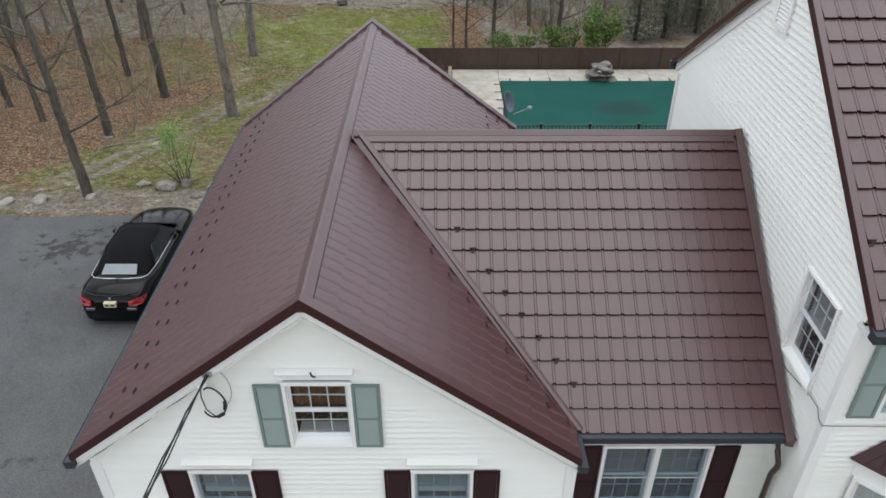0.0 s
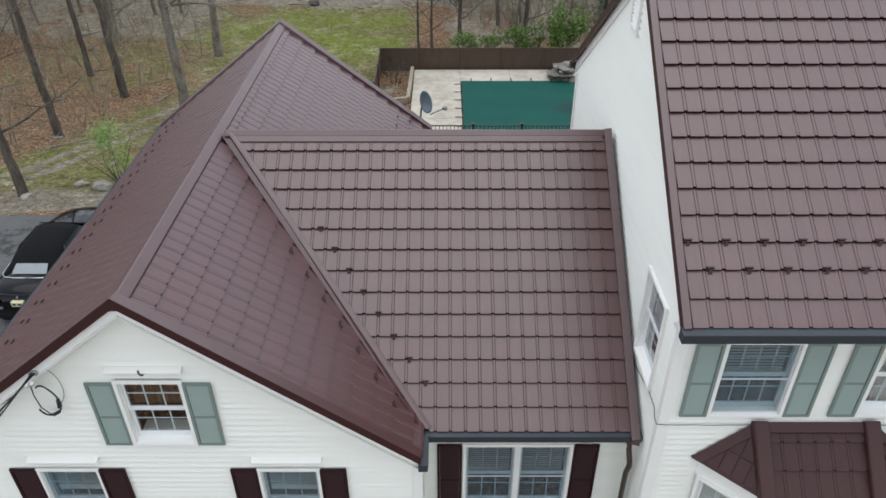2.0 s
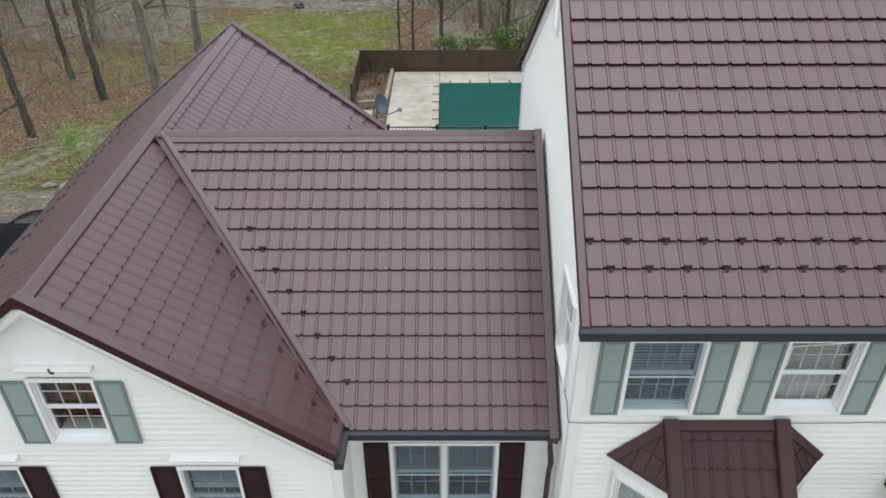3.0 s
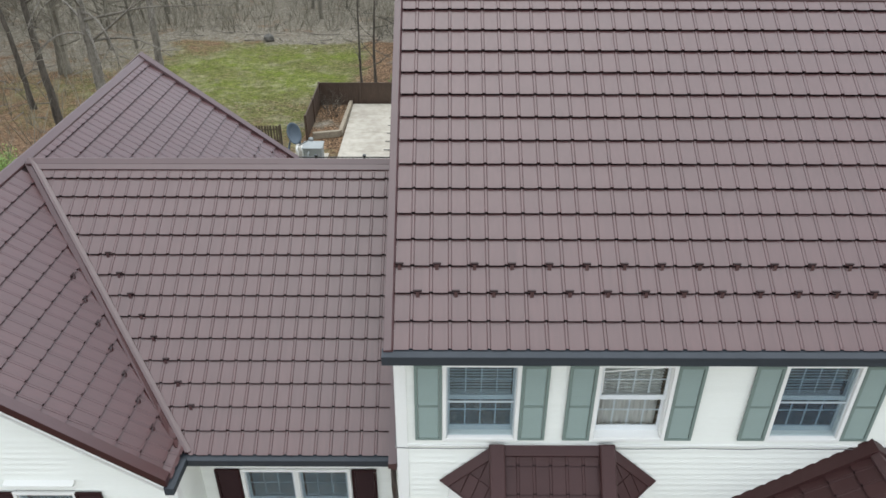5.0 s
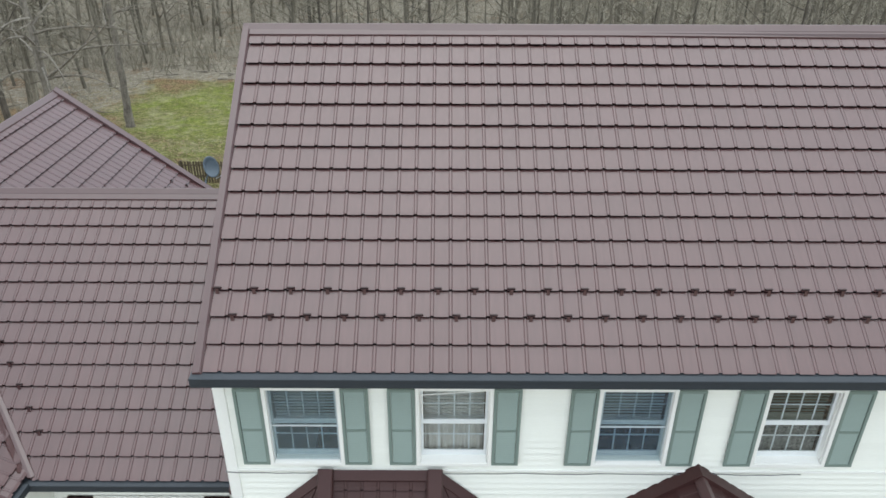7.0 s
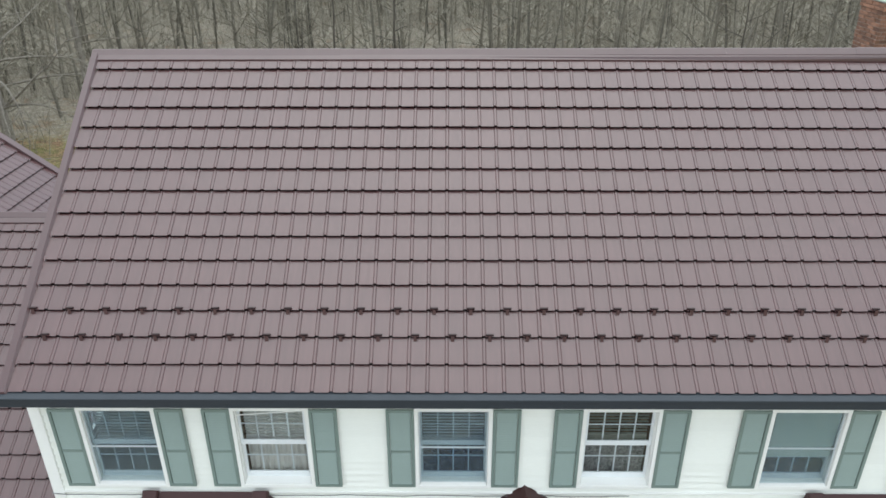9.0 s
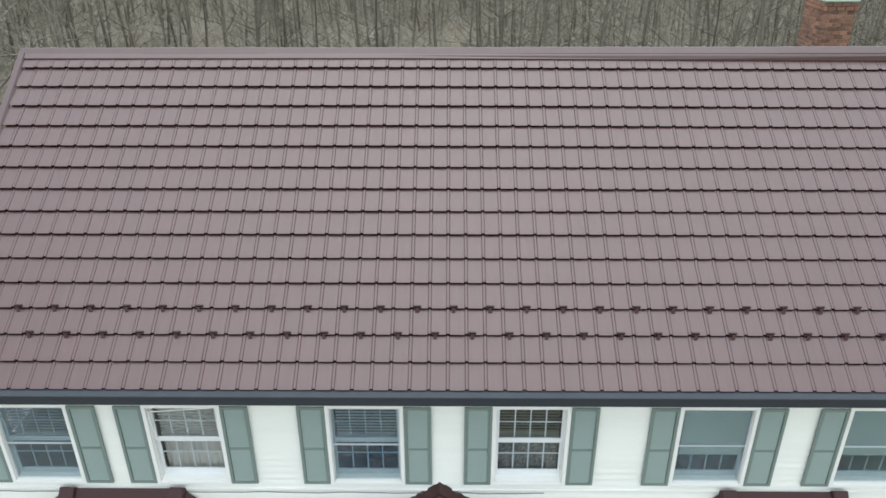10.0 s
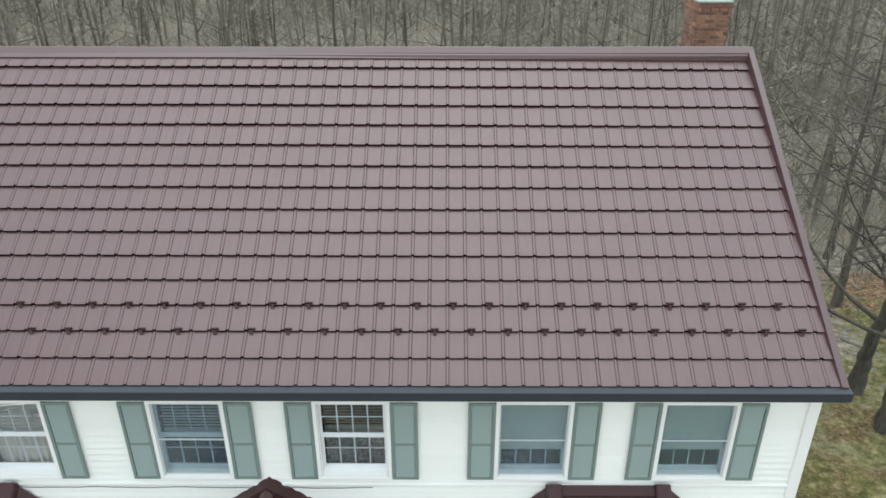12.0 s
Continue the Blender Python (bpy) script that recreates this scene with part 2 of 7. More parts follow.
def ground_material():
    """Leaf litter, spring lawn, bare dirt and a worn track, mixed by place and by noise."""
    mat = bpy.data.materials.new("ground_cover")
    mat.use_nodes = True
    nt = mat.node_tree
    bsdf = nt.nodes["Principled BSDF"]
    bsdf.inputs["Roughness"].default_value = 0.95
    bsdf.inputs["Specular IOR Level"].default_value = 0.15
    where = nt.nodes.new("ShaderNodeTexCoord")

    def noise_at(scale, detail=4.0, rough=0.6, warp=0.0):
        n = socket(nt, "ShaderNodeTexNoise", Scale=scale, Detail=detail, Roughness=rough, Distortion=warp)
        nt.links.new(where.outputs["Object"], n.inputs["Vector"])
        return n.outputs["Fac"]

    def ramp(fac, *stops):
        r = nt.nodes.new("ShaderNodeValToRGB")
        while len(r.color_ramp.elements) < len(stops):
            r.color_ramp.elements.new(0.5)
        for e, (p, c) in zip(r.color_ramp.elements, stops):
            e.position, e.color = p, (*c, 1)
        nt.links.new(fac, r.inputs[0])
        return r.outputs[0]

    def blend(fac, a, b):
        m = nt.nodes.new("ShaderNodeMix")
        m.data_type = "RGBA"
        nt.links.new(fac, m.inputs[0])
        nt.links.new(a, m.inputs[6])
        nt.links.new(b, m.inputs[7])
        return m.outputs[2]

    def math_node(op, a, b=None, clamp=False):
        m = nt.nodes.new("ShaderNodeMath")
        m.operation, m.use_clamp = op, clamp
        for k, v in ((0, a), (1, b)):
            if v is None:
                continue
            if isinstance(v, (int, float)):
                m.inputs[k].default_value = v
            else:
                nt.links.new(v, m.inputs[k])
        return m.outputs[0]

    leaves = ramp(noise_at(9.0, 6, 0.75), (0.32, (0.024, 0.015, 0.009)), (0.45, (0.078, 0.047, 0.026)), (0.54, (0.180, 0.112, 0.064)), (0.66, (0.38, 0.26, 0.17)))
    grass = ramp(noise_at(5.0, 6, 0.7), (0.30, (0.045, 0.045, 0.016)), (0.48, (0.092, 0.089, 0.030)), (0.58, (0.155, 0.138, 0.062)), (0.72, (0.30, 0.26, 0.17)))
    lush = ramp(noise_at(7.0, 6, 0.7), (0.3, (0.060, 0.072, 0.010)), (0.52, (0.112, 0.142, 0.020)), (0.72, (0.22, 0.205, 0.065)))
    dirt = ramp(noise_at(6.0, 6, 0.75), (0.30, (0.085, 0.074, 0.054)), (0.55, (0.195, 0.172, 0.135)), (0.75, (0.42, 0.385, 0.325)))
    # attributes painted per vertex by the plan: lawn share and dirt share
    lawn = nt.nodes.new("ShaderNodeAttribute")
    lawn.attribute_name = "lawn"
    bare = nt.nodes.new("ShaderNodeAttribute")
    bare.attribute_name = "bare"
    broad = noise_at(0.35, 5, 0.65, 0.6)
    mid = noise_at(1.6, 5, 0.7, 0.4)

    def share(fac, lo=0.35, hi=0.65):
        s = math_node("ADD", fac, math_node("MULTIPLY", math_node("SUBTRACT", broad, 0.5), 1.7))
        s = math_node("ADD", s, math_node("MULTIPLY", math_node("SUBTRACT", mid, 0.5), 0.9))
        m = socket(nt, "ShaderNodeMapRange")
        m.inputs["From Min"].default_value, m.inputs["From Max"].default_value = lo, hi
        nt.links.new(s, m.inputs["Value"])
        return m.outputs[0]

    green = blend(share(lawn.outputs["Fac"], 0.65, 1.25), grass, lush)
    straw = ramp(noise_at(11.0, 6, 0.75), (0.35, (0.15, 0.135, 0.07)), (0.55, (0.27, 0.245, 0.155)), (0.7, (0.50, 0.48, 0.40)))
    patch = socket(nt, "ShaderNodeMapRange")
    patch.inputs["From Min"].default_value, patch.inputs["From Max"].default_value, patch.inputs["To Max"].default_value = 0.50, 0.68, 0.62
    nt.links.new(noise_at(0.55, 6, 0.72, 0.15), patch.inputs["Value"])
    green = blend(patch.outputs[0], green, straw)
    # pale dead tufts in loose clusters
    tuft = socket(nt, "ShaderNodeMapRange")
    tuft.inputs["From Min"].default_value, tuft.inputs["From Max"].default_value, tuft.inputs["To Max"].default_value = 1.17, 1.30, 0.7
    nt.links.new(math_node("ADD", noise_at(4.0, 5, 0.8), noise_at(0.30, 3, 0.5)), tuft.inputs["Value"])
    pale = nt.nodes.new("ShaderNodeRGB")
    pale.outputs[0].default_value = (0.34, 0.33, 0.24, 1)
    green = blend(tuft.outputs[0], green, pale.outputs[0])
    col = blend(share(lawn.outputs["Fac"], 0.22, 0.62), leaves, green)
    col = blend(share(bare.outputs["Fac"], 0.4, 0.7), col, dirt)
    mottle = socket(nt, "ShaderNodeMapRange")
    for key, v in (("From Min", 0.34), ("From Max", 0.66), ("To Min", 0.58), ("To Max", 1.5)):
        mottle.inputs[key].default_value = v
    nt.links.new(noise_at(2.3, 6, 0.8, 0.3), mottle.inputs["Value"])
    vary = nt.nodes.new("ShaderNodeHueSaturation")
    nt.links.new(col, vary.inputs["Color"])
    nt.links.new(mottle.outputs[0], vary.inputs["Value"])
    col = vary.outputs[0]
    nt.links.new(col, bsdf.inputs["Base Color"])
    b = socket(nt, "ShaderNodeBump", Strength=0.6, Distance=0.06)
    nt.links.new(noise_at(14.0, 6, 0.75), b.inputs["Height"])
    nt.links.new(b.outputs[0], bsdf.inputs["Normal"])
    return mat


def asphalt_material():
    mat = material("asphalt", (0.086, 0.093, 0.088), (0.046, 0.050, 0.047), rough=0.92, scale=0.45, fine=30, amount=0.9, bump=0.5)
    nt = mat.node_tree
    bsdf = nt.nodes["Principled BSDF"]
    old = bsdf.inputs["Base Color"].links[0].from_socket
    where = nt.nodes.new("ShaderNodeTexCoord")
    spots = socket(nt, "ShaderNodeTexNoise", Scale=1.1, Detail=5.0, Roughness=0.7)
    nt.links.new(where.outputs["Object"], spots.inputs["Vector"])
    grit = socket(nt, "ShaderNodeTexVoronoi", Scale=55.0)
    nt.links.new(where.outputs["Object"], grit.inputs["Vector"])
    m = socket(nt, "ShaderNodeMapRange")
    m.inputs["From Min"].default_value, m.inputs["From Max"].default_value = 0.62, 0.74
    nt.links.new(spots.outputs["Fac"], m.inputs["Value"])
    mix = nt.nodes.new("ShaderNodeMix")
    mix.data_type = "RGBA"
    mix.inputs[7].default_value = (0.05, 0.052, 0.052, 1)
    nt.links.new(m.outputs[0], mix.inputs[0])
    nt.links.new(old, mix.inputs[6])
    # oil drips by the parked car
    away = nt.nodes.new("ShaderNodeVectorMath")
    away.operation = "DISTANCE"
    away.inputs[1].default_value = (-10.6, 17.5, -0.6)
    nt.links.new(where.outputs["Object"], away.inputs[0])
    drops = socket(nt, "ShaderNodeTexNoise", Scale=2.6, Detail=4.0, Roughness=0.6)
    nt.links.new(where.outputs["Object"], drops.inputs["Vector"])
    fall = nt.nodes.new("ShaderNodeMath")
    fall.operation, fall.inputs[1].default_value = "MULTIPLY_ADD", -0.16
    fall.inputs[2].default_value = 0.15
    nt.links.new(away.outputs["Value"], fall.inputs[0])
    both = nt.nodes.new("ShaderNodeMath")
    both.operation = "ADD"
    nt.links.new(fall.outputs[0], both.inputs[0])
    nt.links.new(drops.outputs["Fac"], both.inputs[1])
    oil = socket(nt, "ShaderNodeMapRange")
    oil.inputs["From Min"].default_value, oil.inputs["From Max"].default_value = 0.52, 0.60
    nt.links.new(both.outputs[0], oil.inputs["Value"])
    most = nt.nodes.new("ShaderNodeMath")
    most.operation = "MAXIMUM"
    nt.links.new(m.outputs[0], most.inputs[0])
    nt.links.new(oil.outputs[0], most.inputs[1])
    nt.links.new(most.outputs[0], mix.inputs[0])
    mix.inputs[7].default_value = (0.028, 0.03, 0.029, 1)
    speck = nt.nodes.new("ShaderNodeMix")
    speck.data_type, speck.blend_type = "RGBA", "OVERLAY"
    speck.inputs[0].default_value = 0.35
    nt.links.new(mix.outputs[2], speck.inputs[6])
    nt.links.new(grit.outputs["Color"], speck.inputs[7])
    sat = nt.nodes.new("ShaderNodeHueSaturation")
    sat.inputs["Saturation"].default_value = 0.25
    nt.links.new(speck.outputs[2], sat.inputs["Color"])
    nt.links.new(sat.outputs[0], bsdf.inputs["Base Color"])
    return mat


def wet_stain(mat, centre, size, dark):
    """Adds a soft-edged wet and dirty patch to a sheet: darker and smoother, broken up by noise."""
    nt = mat.node_tree
    bsdf = nt.nodes["Principled BSDF"]
    old = bsdf.inputs["Base Color"].links[0].from_socket
    where = nt.nodes.new("ShaderNodeTexCoord")
    put = socket(nt, "ShaderNodeMapping", Location=tuple(-c / w for c, w in zip(centre, size)), Scale=tuple(1 / w for w in size))
    nt.links.new(where.outputs["Object"], put.inputs["Vector"])
    far = nt.nodes.new("ShaderNodeVectorMath")
    far.operation = "LENGTH"
    nt.links.new(put.outputs[0], far.inputs[0])
    n = socket(nt, "ShaderNodeTexNoise", Scale=1.1, Detail=5.0, Roughness=0.65)
    nt.links.new(where.outputs["Object"], n.inputs["Vector"])
    both = nt.nodes.new("ShaderNodeMath")
    both.operation = "MULTIPLY_ADD"
    both.inputs[1].default_value = 1.8
    nt.links.new(n.outputs["Fac"], both.inputs[0])
    nt.links.new(far.outputs["Value"], both.inputs[2])
    m = socket(nt, "ShaderNodeMapRange")
    for key, v in (("From Min", 1.35), ("From Max", 2.1), ("To Min", 0.75), ("To Max", 0.0)):
        m.inputs[key].default_value = v
    nt.links.new(both.outputs[0], m.inputs["Value"])
    mix = nt.nodes.new("ShaderNodeMix")
    mix.data_type = "RGBA"
    mix.inputs[7].default_value = (*dark, 1)
    nt.links.new(m.outputs[0], mix.inputs[0])
    nt.links.new(old, mix.inputs[6])
    nt.links.new(mix.outputs[2], bsdf.inputs["Base Color"])


wet_stain(M_COVER, (9.45, 35.4, -4.2), (1.7, 0.95, 4.0), (0.016, 0.040, 0.038))
M_GROUND = ground_material()
M_ASPHALT = asphalt_material()


# ---- mesh helpers ----
class Geo:
    """Collects vertices and faces of one mesh."""

    def __init__(self):
        self.v, self.f = [], []

    def add(self, verts, faces):
        k = len(self.v)
        self.v += [tuple(p) for p in verts]
        self.f += [tuple(i + k for i in f) for f in faces]
        return self

    def box(self, x0, x1, y0, y1, z0, z1):
        return self.hexa([(x0, y0, z0), (x1, y0, z0), (x1, y1, z0), (x0, y1, z0), (x0, y0, z1), (x1, y0, z1), (x1, y1, z1), (x0, y1, z1)])

    def hexa(self, p):
        return self.add(p, [(0, 3, 2, 1), (4, 5, 6, 7), (0, 1, 5, 4), (1, 2, 6, 5), (2, 3, 7, 6), (3, 0, 4, 7)])

    def prism(self, poly, off):
        """A polygon of points in space, pushed along the vector off."""
        n, off = len(poly), Vector(off)
        a = [Vector(p) for p in poly]
        return self.add(a + [p + off for p in a], [tuple(range(n))[::-1], tuple(range(n, 2 * n))] + [(i, (i + 1) % n, n + (i + 1) % n, n + i) for i in range(n)])

    def tube(self, pts, radii, n=6, caps=True):
        pts = [Vector(p) for p in pts]
        if not hasattr(radii, "__len__"):
            radii = [radii] * len(pts)
        k = len(self.v)
        for i, p in enumerate(pts):
            d = (pts[min(i + 1, len(pts) - 1)] - pts[max(i - 1, 0)]).normalized()
            a = d.cross(Vector((0, 0, 1)) if abs(d.z) < 0.9 else Vector((1, 0, 0))).normalized()
            b = d.cross(a)
            for j in range(n):
                t = 2 * math.pi * j / n
                self.v.append(tuple(p + radii[i] * (math.cos(t) * a + math.sin(t) * b)))
        for i in range(len(pts) - 1):
            for j in range(n):
                self.f.append((k + i * n + j, k + i * n + (j + 1) % n, k + (i + 1) * n + (j + 1) % n, k + (i + 1) * n + j))
        if caps:
            self.f.append(tuple(k + j for j in range(n))[::-1])
            self.f.append(tuple(k + (len(pts) - 1) * n + j for j in range(n)))
        return self

    def rings(self, rows, close=True, caps=True):
        """Skin over rows of points of equal number."""
        k, n = len(self.v), len(rows[0])
        for r in rows:
            self.v += [tuple(p) for p in r]
        for i in range(len(rows) - 1):
            for j in range(n if close else n - 1):
                self.f.append((k + i * n + j, k + i * n + (j + 1) % n, k + (i + 1) * n + (j + 1) % n, k + (i + 1) * n + j))
        if caps:
            self.f.append(tuple(k + j for j in range(n))[::-1])
            self.f.append(tuple(k + (len(rows) - 1) * n + j for j in range(n)))
        return self

    def mesh(self, name, mat, bevel=0.0, smooth=False, fix=True):
        me = bpy.data.meshes.new(name)
        me.from_pydata([(x * UNIT, y * UNIT, z * UNIT) for x, y, z in self.v], [], self.f)
        if fix:
            bm = bmesh.new()
            bm.from_mesh(me)
            bmesh.ops.recalc_face_normals(bm, faces=bm.faces)
            if bevel:
                edges = [e for e in bm.edges if len(e.link_faces) == 2 and e.calc_face_angle(0) > 0.6]
                bmesh.ops.bevel(bm, geom=edges, offset=bevel, segments=1, affect="EDGES", clamp_overlap=True)
            bm.to_mesh(me)
            bm.free()
        if mat:
            me.materials.append(mat)
        if smooth:
            me.polygons.foreach_set("use_smooth", [True] * len(me.polygons))
        me.update()
        return me


BASE = {}


def thing(name, place, label, category, group="", kind=""):
    ob = new(name)
    ob.empty_display_size = 0.2
    ob.location = BASE[ob.name] = UNIT * Vector(place)
    return tagged(ob, label, category, group, kind)


def part(name, data, mat=None, parent=None, label="", bevel=0.0, smooth=False, m=None):
    """Links a mesh, or the mesh of a Geo, as one object under a thing or a part, in the place's own coordinates."""
    me = data.mesh(name, mat, bevel, smooth) if isinstance(data, Geo) else data
    ob = new(name, me)
    if parent is not None:
        ob.parent = parent
        ob.matrix_parent_inverse = Matrix.Translation(-BASE.get(parent.name, Vector()))
    if m is not None:
        ob.matrix_basis = Matrix.Translation(m.translation * (UNIT - 1)) @ m
    if label:
        ob["label"] = label
    return ob


def single(name, data, mat, label, category, group="", kind="", bevel=0.0, smooth=False, m=None):
    return tagged(part(name, data, mat, None, "", bevel, smooth, m), label, category, group, kind)


rnd = random.Random(7)


# ---- ground ----
GROUND_Z = -0.6
PROFILE_Y = (-60.0, 14.0, 17.5, 20.0, 33.0, 45.0, 70.0, 160.0, 700.0)
PROFILE_Z = (-0.6, -0.6, -0.9, -1.35, -3.75, -4.2, -4.6, -3.0, -3.0)


def ground_z(x, y):
    z = float(np.interp(y, PROFILE_Y, PROFILE_Z))
    if y > 17.0:
        z += 0.18 * noise.noise((x * 0.12, y * 0.12, 3.0)) * min(1.0, (y - 17.0) / 6.0)
    # the pool's terrace is level
    left = -1.2 - 5.0 * soft(y, 26.5, 29.5)
    if left < x < 17 and 21.5 < y < 39:
        w = min(1.0, (x - left) / 0.8, (17 - x) / 1.0, (y - 21.5) / 4.0, (39 - y) / 1.5)
        z += (-3.985 - z) * max(0.0, w)
    return z


def near_path(x, y):
    """Distance to the worn track that winds up from the drive into the woods."""
    pts = ((-14.5, 18.2), (-11.6, 21.9), (-10.6, 26.0), (-9.8, 31.2), (-7.9, 35.0), (-5.0, 36.5))
    best = 99.0
    for (ax, ay), (bx, by) in zip(pts, pts[1:]):
        dx, dy = bx - ax, by - ay
        t = max(0.0, min(1.0, ((x - ax) * dx + (y - ay) * dy) / (dx * dx + dy * dy)))
        best = min(best, math.hypot(x - ax - t * dx, y - ay - t * dy))
    return best


def soft(v, a, b):
    t = max(0.0, min(1.0, (v - a) / (b - a)))
    return t * t * (3 - 2 * t)


def lawn_share(x, y):
    """1 on the back lawn, about a half on the rough grass, 0 under the trees."""
    back = (1 - soft(math.hypot((x + 5.0) / 9.5, (y - 43.5) / 8.8), 0.4, 1.35)) * (1 - soft(x, -0.6, 1.6))
    if -1.3 < x < 0.7 and 31.5 < y < 37.5:
        return 0.0
    verge = 0.62 * soft(x, -13.5, -9.5) * (1 - soft(y, 36, 42)) * soft(y, 17.5, 19.5) * (1 - soft(x, -0.5, 2))
    side = 0.60 * soft(x, 18.0, 19.5) * (1 - soft(y, 15, 24)) * (1 - soft(x, 27, 33))
    front = 0.52 * (1 - soft(y, 2, 6)) * soft(x, -2, 1)
    moss = 0.72 * (1 - soft(near_path(x, y), 0.8, 3.2))
    mid = 0.5 * soft(x, -26, -14) * soft(y, 31, 38) * (1 - soft(y, 50, 56)) * (1 - soft(x, -0.5, 2))
    return max(back, verge, side, front, moss, mid)


def bare_share(x, y):
    off = near_path(x, y)
    rut = 1.05 * (1 - soft(abs(off - 0.42), 0.12, 0.34)) * (0.75 + 0.5 * noise.noise((x * 0.7, y * 0.7, 9.0)))
    rut *= 1 - soft(y, 32.5, 35.0)
    track = max(rut, 0.33 * (1 - soft(off, 0.35, 1.2)))
    kerb = 0.78 * (1 - soft(abs(y - 19.0), 0.5, 1.6)) * (1 - soft(x, -5, -2))
    bed = 0.35 * (1 - soft(math.hypot(x - 0.5, y - 33), 2, 5))
    right = 0.62 * (1 - soft(math.hypot((x - 22.5) / 3.0, (y - 17) / 4.0), 0.4, 1.1))
    # unseen pale ground, added to bounce light on to the front walls and panes
    bounce_yard = 0.9 * (1 - soft(y, 4.5, 5.5)) * soft(x, -3, -1) * (1 - soft(x, 16.5, 18))
    floor = 0.80 * max(soft(y, 48.8, 51.5), 0.75 * soft(x, 1.0, 3.0) * soft(y, 38, 40), 0.8 * soft(y, 38, 46) * (1 - soft(x, -14, -10)), soft(x, 19, 22) * soft(y, 17, 22))
    return max(track, kerb, bed, right, bounce_yard, floor)


def build_ground():
    xs = np.concatenate([np.linspace(-420, -60, 10)[:-1], np.linspace(-60, -26, 18)[:-1], np.linspace(-26, 32, 270)[:-1], np.linspace(32, 80, 25)[:-1], np.linspace(80, 420, 10)])
    ys = np.concatenate([np.linspace(-300, -20, 8)[:-1], np.linspace(-20, 12, 25)[:-1], np.linspace(12, 62, 230)[:-1], np.linspace(62, 160, 30)[:-1], np.linspace(160, 700, 10)])
    plan = [(x, y) for y in ys for x in xs]
    verts = [(x * UNIT, y * UNIT, ground_z(x, y) * UNIT) for x, y in plan]
    n = len(xs)
    faces = [(j * n + i, j * n + i + 1, (j + 1) * n + i + 1, (j + 1) * n + i) for j in range(len(ys) - 1) for i in range(n - 1)]
    me = bpy.data.meshes.new("ground")
    me.from_pydata(verts, [], faces)
    me.materials.append(M_GROUND)
    for name, rule in (("lawn", lawn_share), ("bare", bare_share)):
        layer = me.attributes.new(name, "FLOAT", "POINT")
        layer.data.foreach_set("value", [rule(x, y) for x, y in plan])
    me.polygons.foreach_set("use_smooth", [True] * len(me.polygons))
    tagged(new("ground", me), "leaf-littered woodland ground with patchy spring lawn and bare dirt", "ground", kind="structure")


def build_driveway():
    """The asphalt drive beside the wing, with a ragged far edge."""
    g = Geo()
    rows, cols = 120, 60
    top = []
    for i in range(cols + 1):
        x = -34 + i * (34 - 4.3) / cols
        far = 17.75 + 0.02 * (x + 9) + 0.25 * noise.noise((x * 0.6, 5.0, 0.0)) + 0.1 * noise.noise((x * 2.2, 1.0, 0.0)) - 0.012 * max(0.0, -x - 12) ** 2
        top.append([(x, -30 + (far + 30) * j / rows) for j in range(rows + 1)])
    for col in top:
        for x, y in col:
            g.v.append((x, y, ground_z(x, y) + 0.035))
    n = rows + 1
    g.f = [(i * n + j, (i + 1) * n + j, (i + 1) * n + j + 1, i * n + j + 1) for i in range(cols) for j in range(rows)]
    single("driveway", g, M_ASPHALT, "weathered grey asphalt driveway with dark stains", "driveway", kind="structure", smooth=True)


build_ground()
build_driveway()

# ---- roofs ----
TILE_E = 0.334


def slope_frame(eave, ridge, across):
    """Matrix of a roof slope: x along the eave, y up the slope, z outwards; its origin on the eave."""
    up = (Vector(ridge) - Vector(eave)).normalized()
    ax = Vector(across).normalized()
    nz = ax.cross(up).normalized()
    m = Matrix((ax, up, nz)).transposed().to_4x4()
    m.translation = Vector(eave)
    return m


def tile_geo(pitch, exposure=TILE_E, over=-0.002):
    """One pressed metal tile: a flat pan, a narrow rolled rib at its side, and a thin open front edge."""
    p = pitch
    prof = ((0.0, 0.0), (p - 0.048, 0.0), (p - 0.045, -0.0035), (p - 0.042, -0.0035), (p - 0.036, 0.0035), (p - 0.012, 0.0035), (p - 0.006, -0.0035), (p - 0.003, -0.0035), (p, 0.0))
    back = (0.0, 0.0, 0.012, 0.015, 0.015, 0.015, 0.015, 0.012, 0.0)
    g = Geo()
    n = len(prof)
    low, high, lip = 0.045, 0.012, 0.002
    g.v = [(u, 0.010 + r, low - lip - 0.03 * bool(r) + w) for (u, w), r in zip(prof, back)] + [(u, r, low - 0.1 * r + w) for (u, w), r in zip(prof, back)] + [(u, 0.045, low - 0.003 + w) for u, w in prof] + [(u, exposure + over, high + w) for u, w in prof]
    g.f = [(r * n + i, r * n + i + 1, (r + 1) * n + i + 1, (r + 1) * n + i) for r in range(3) for i in range(n - 1)]
    return g


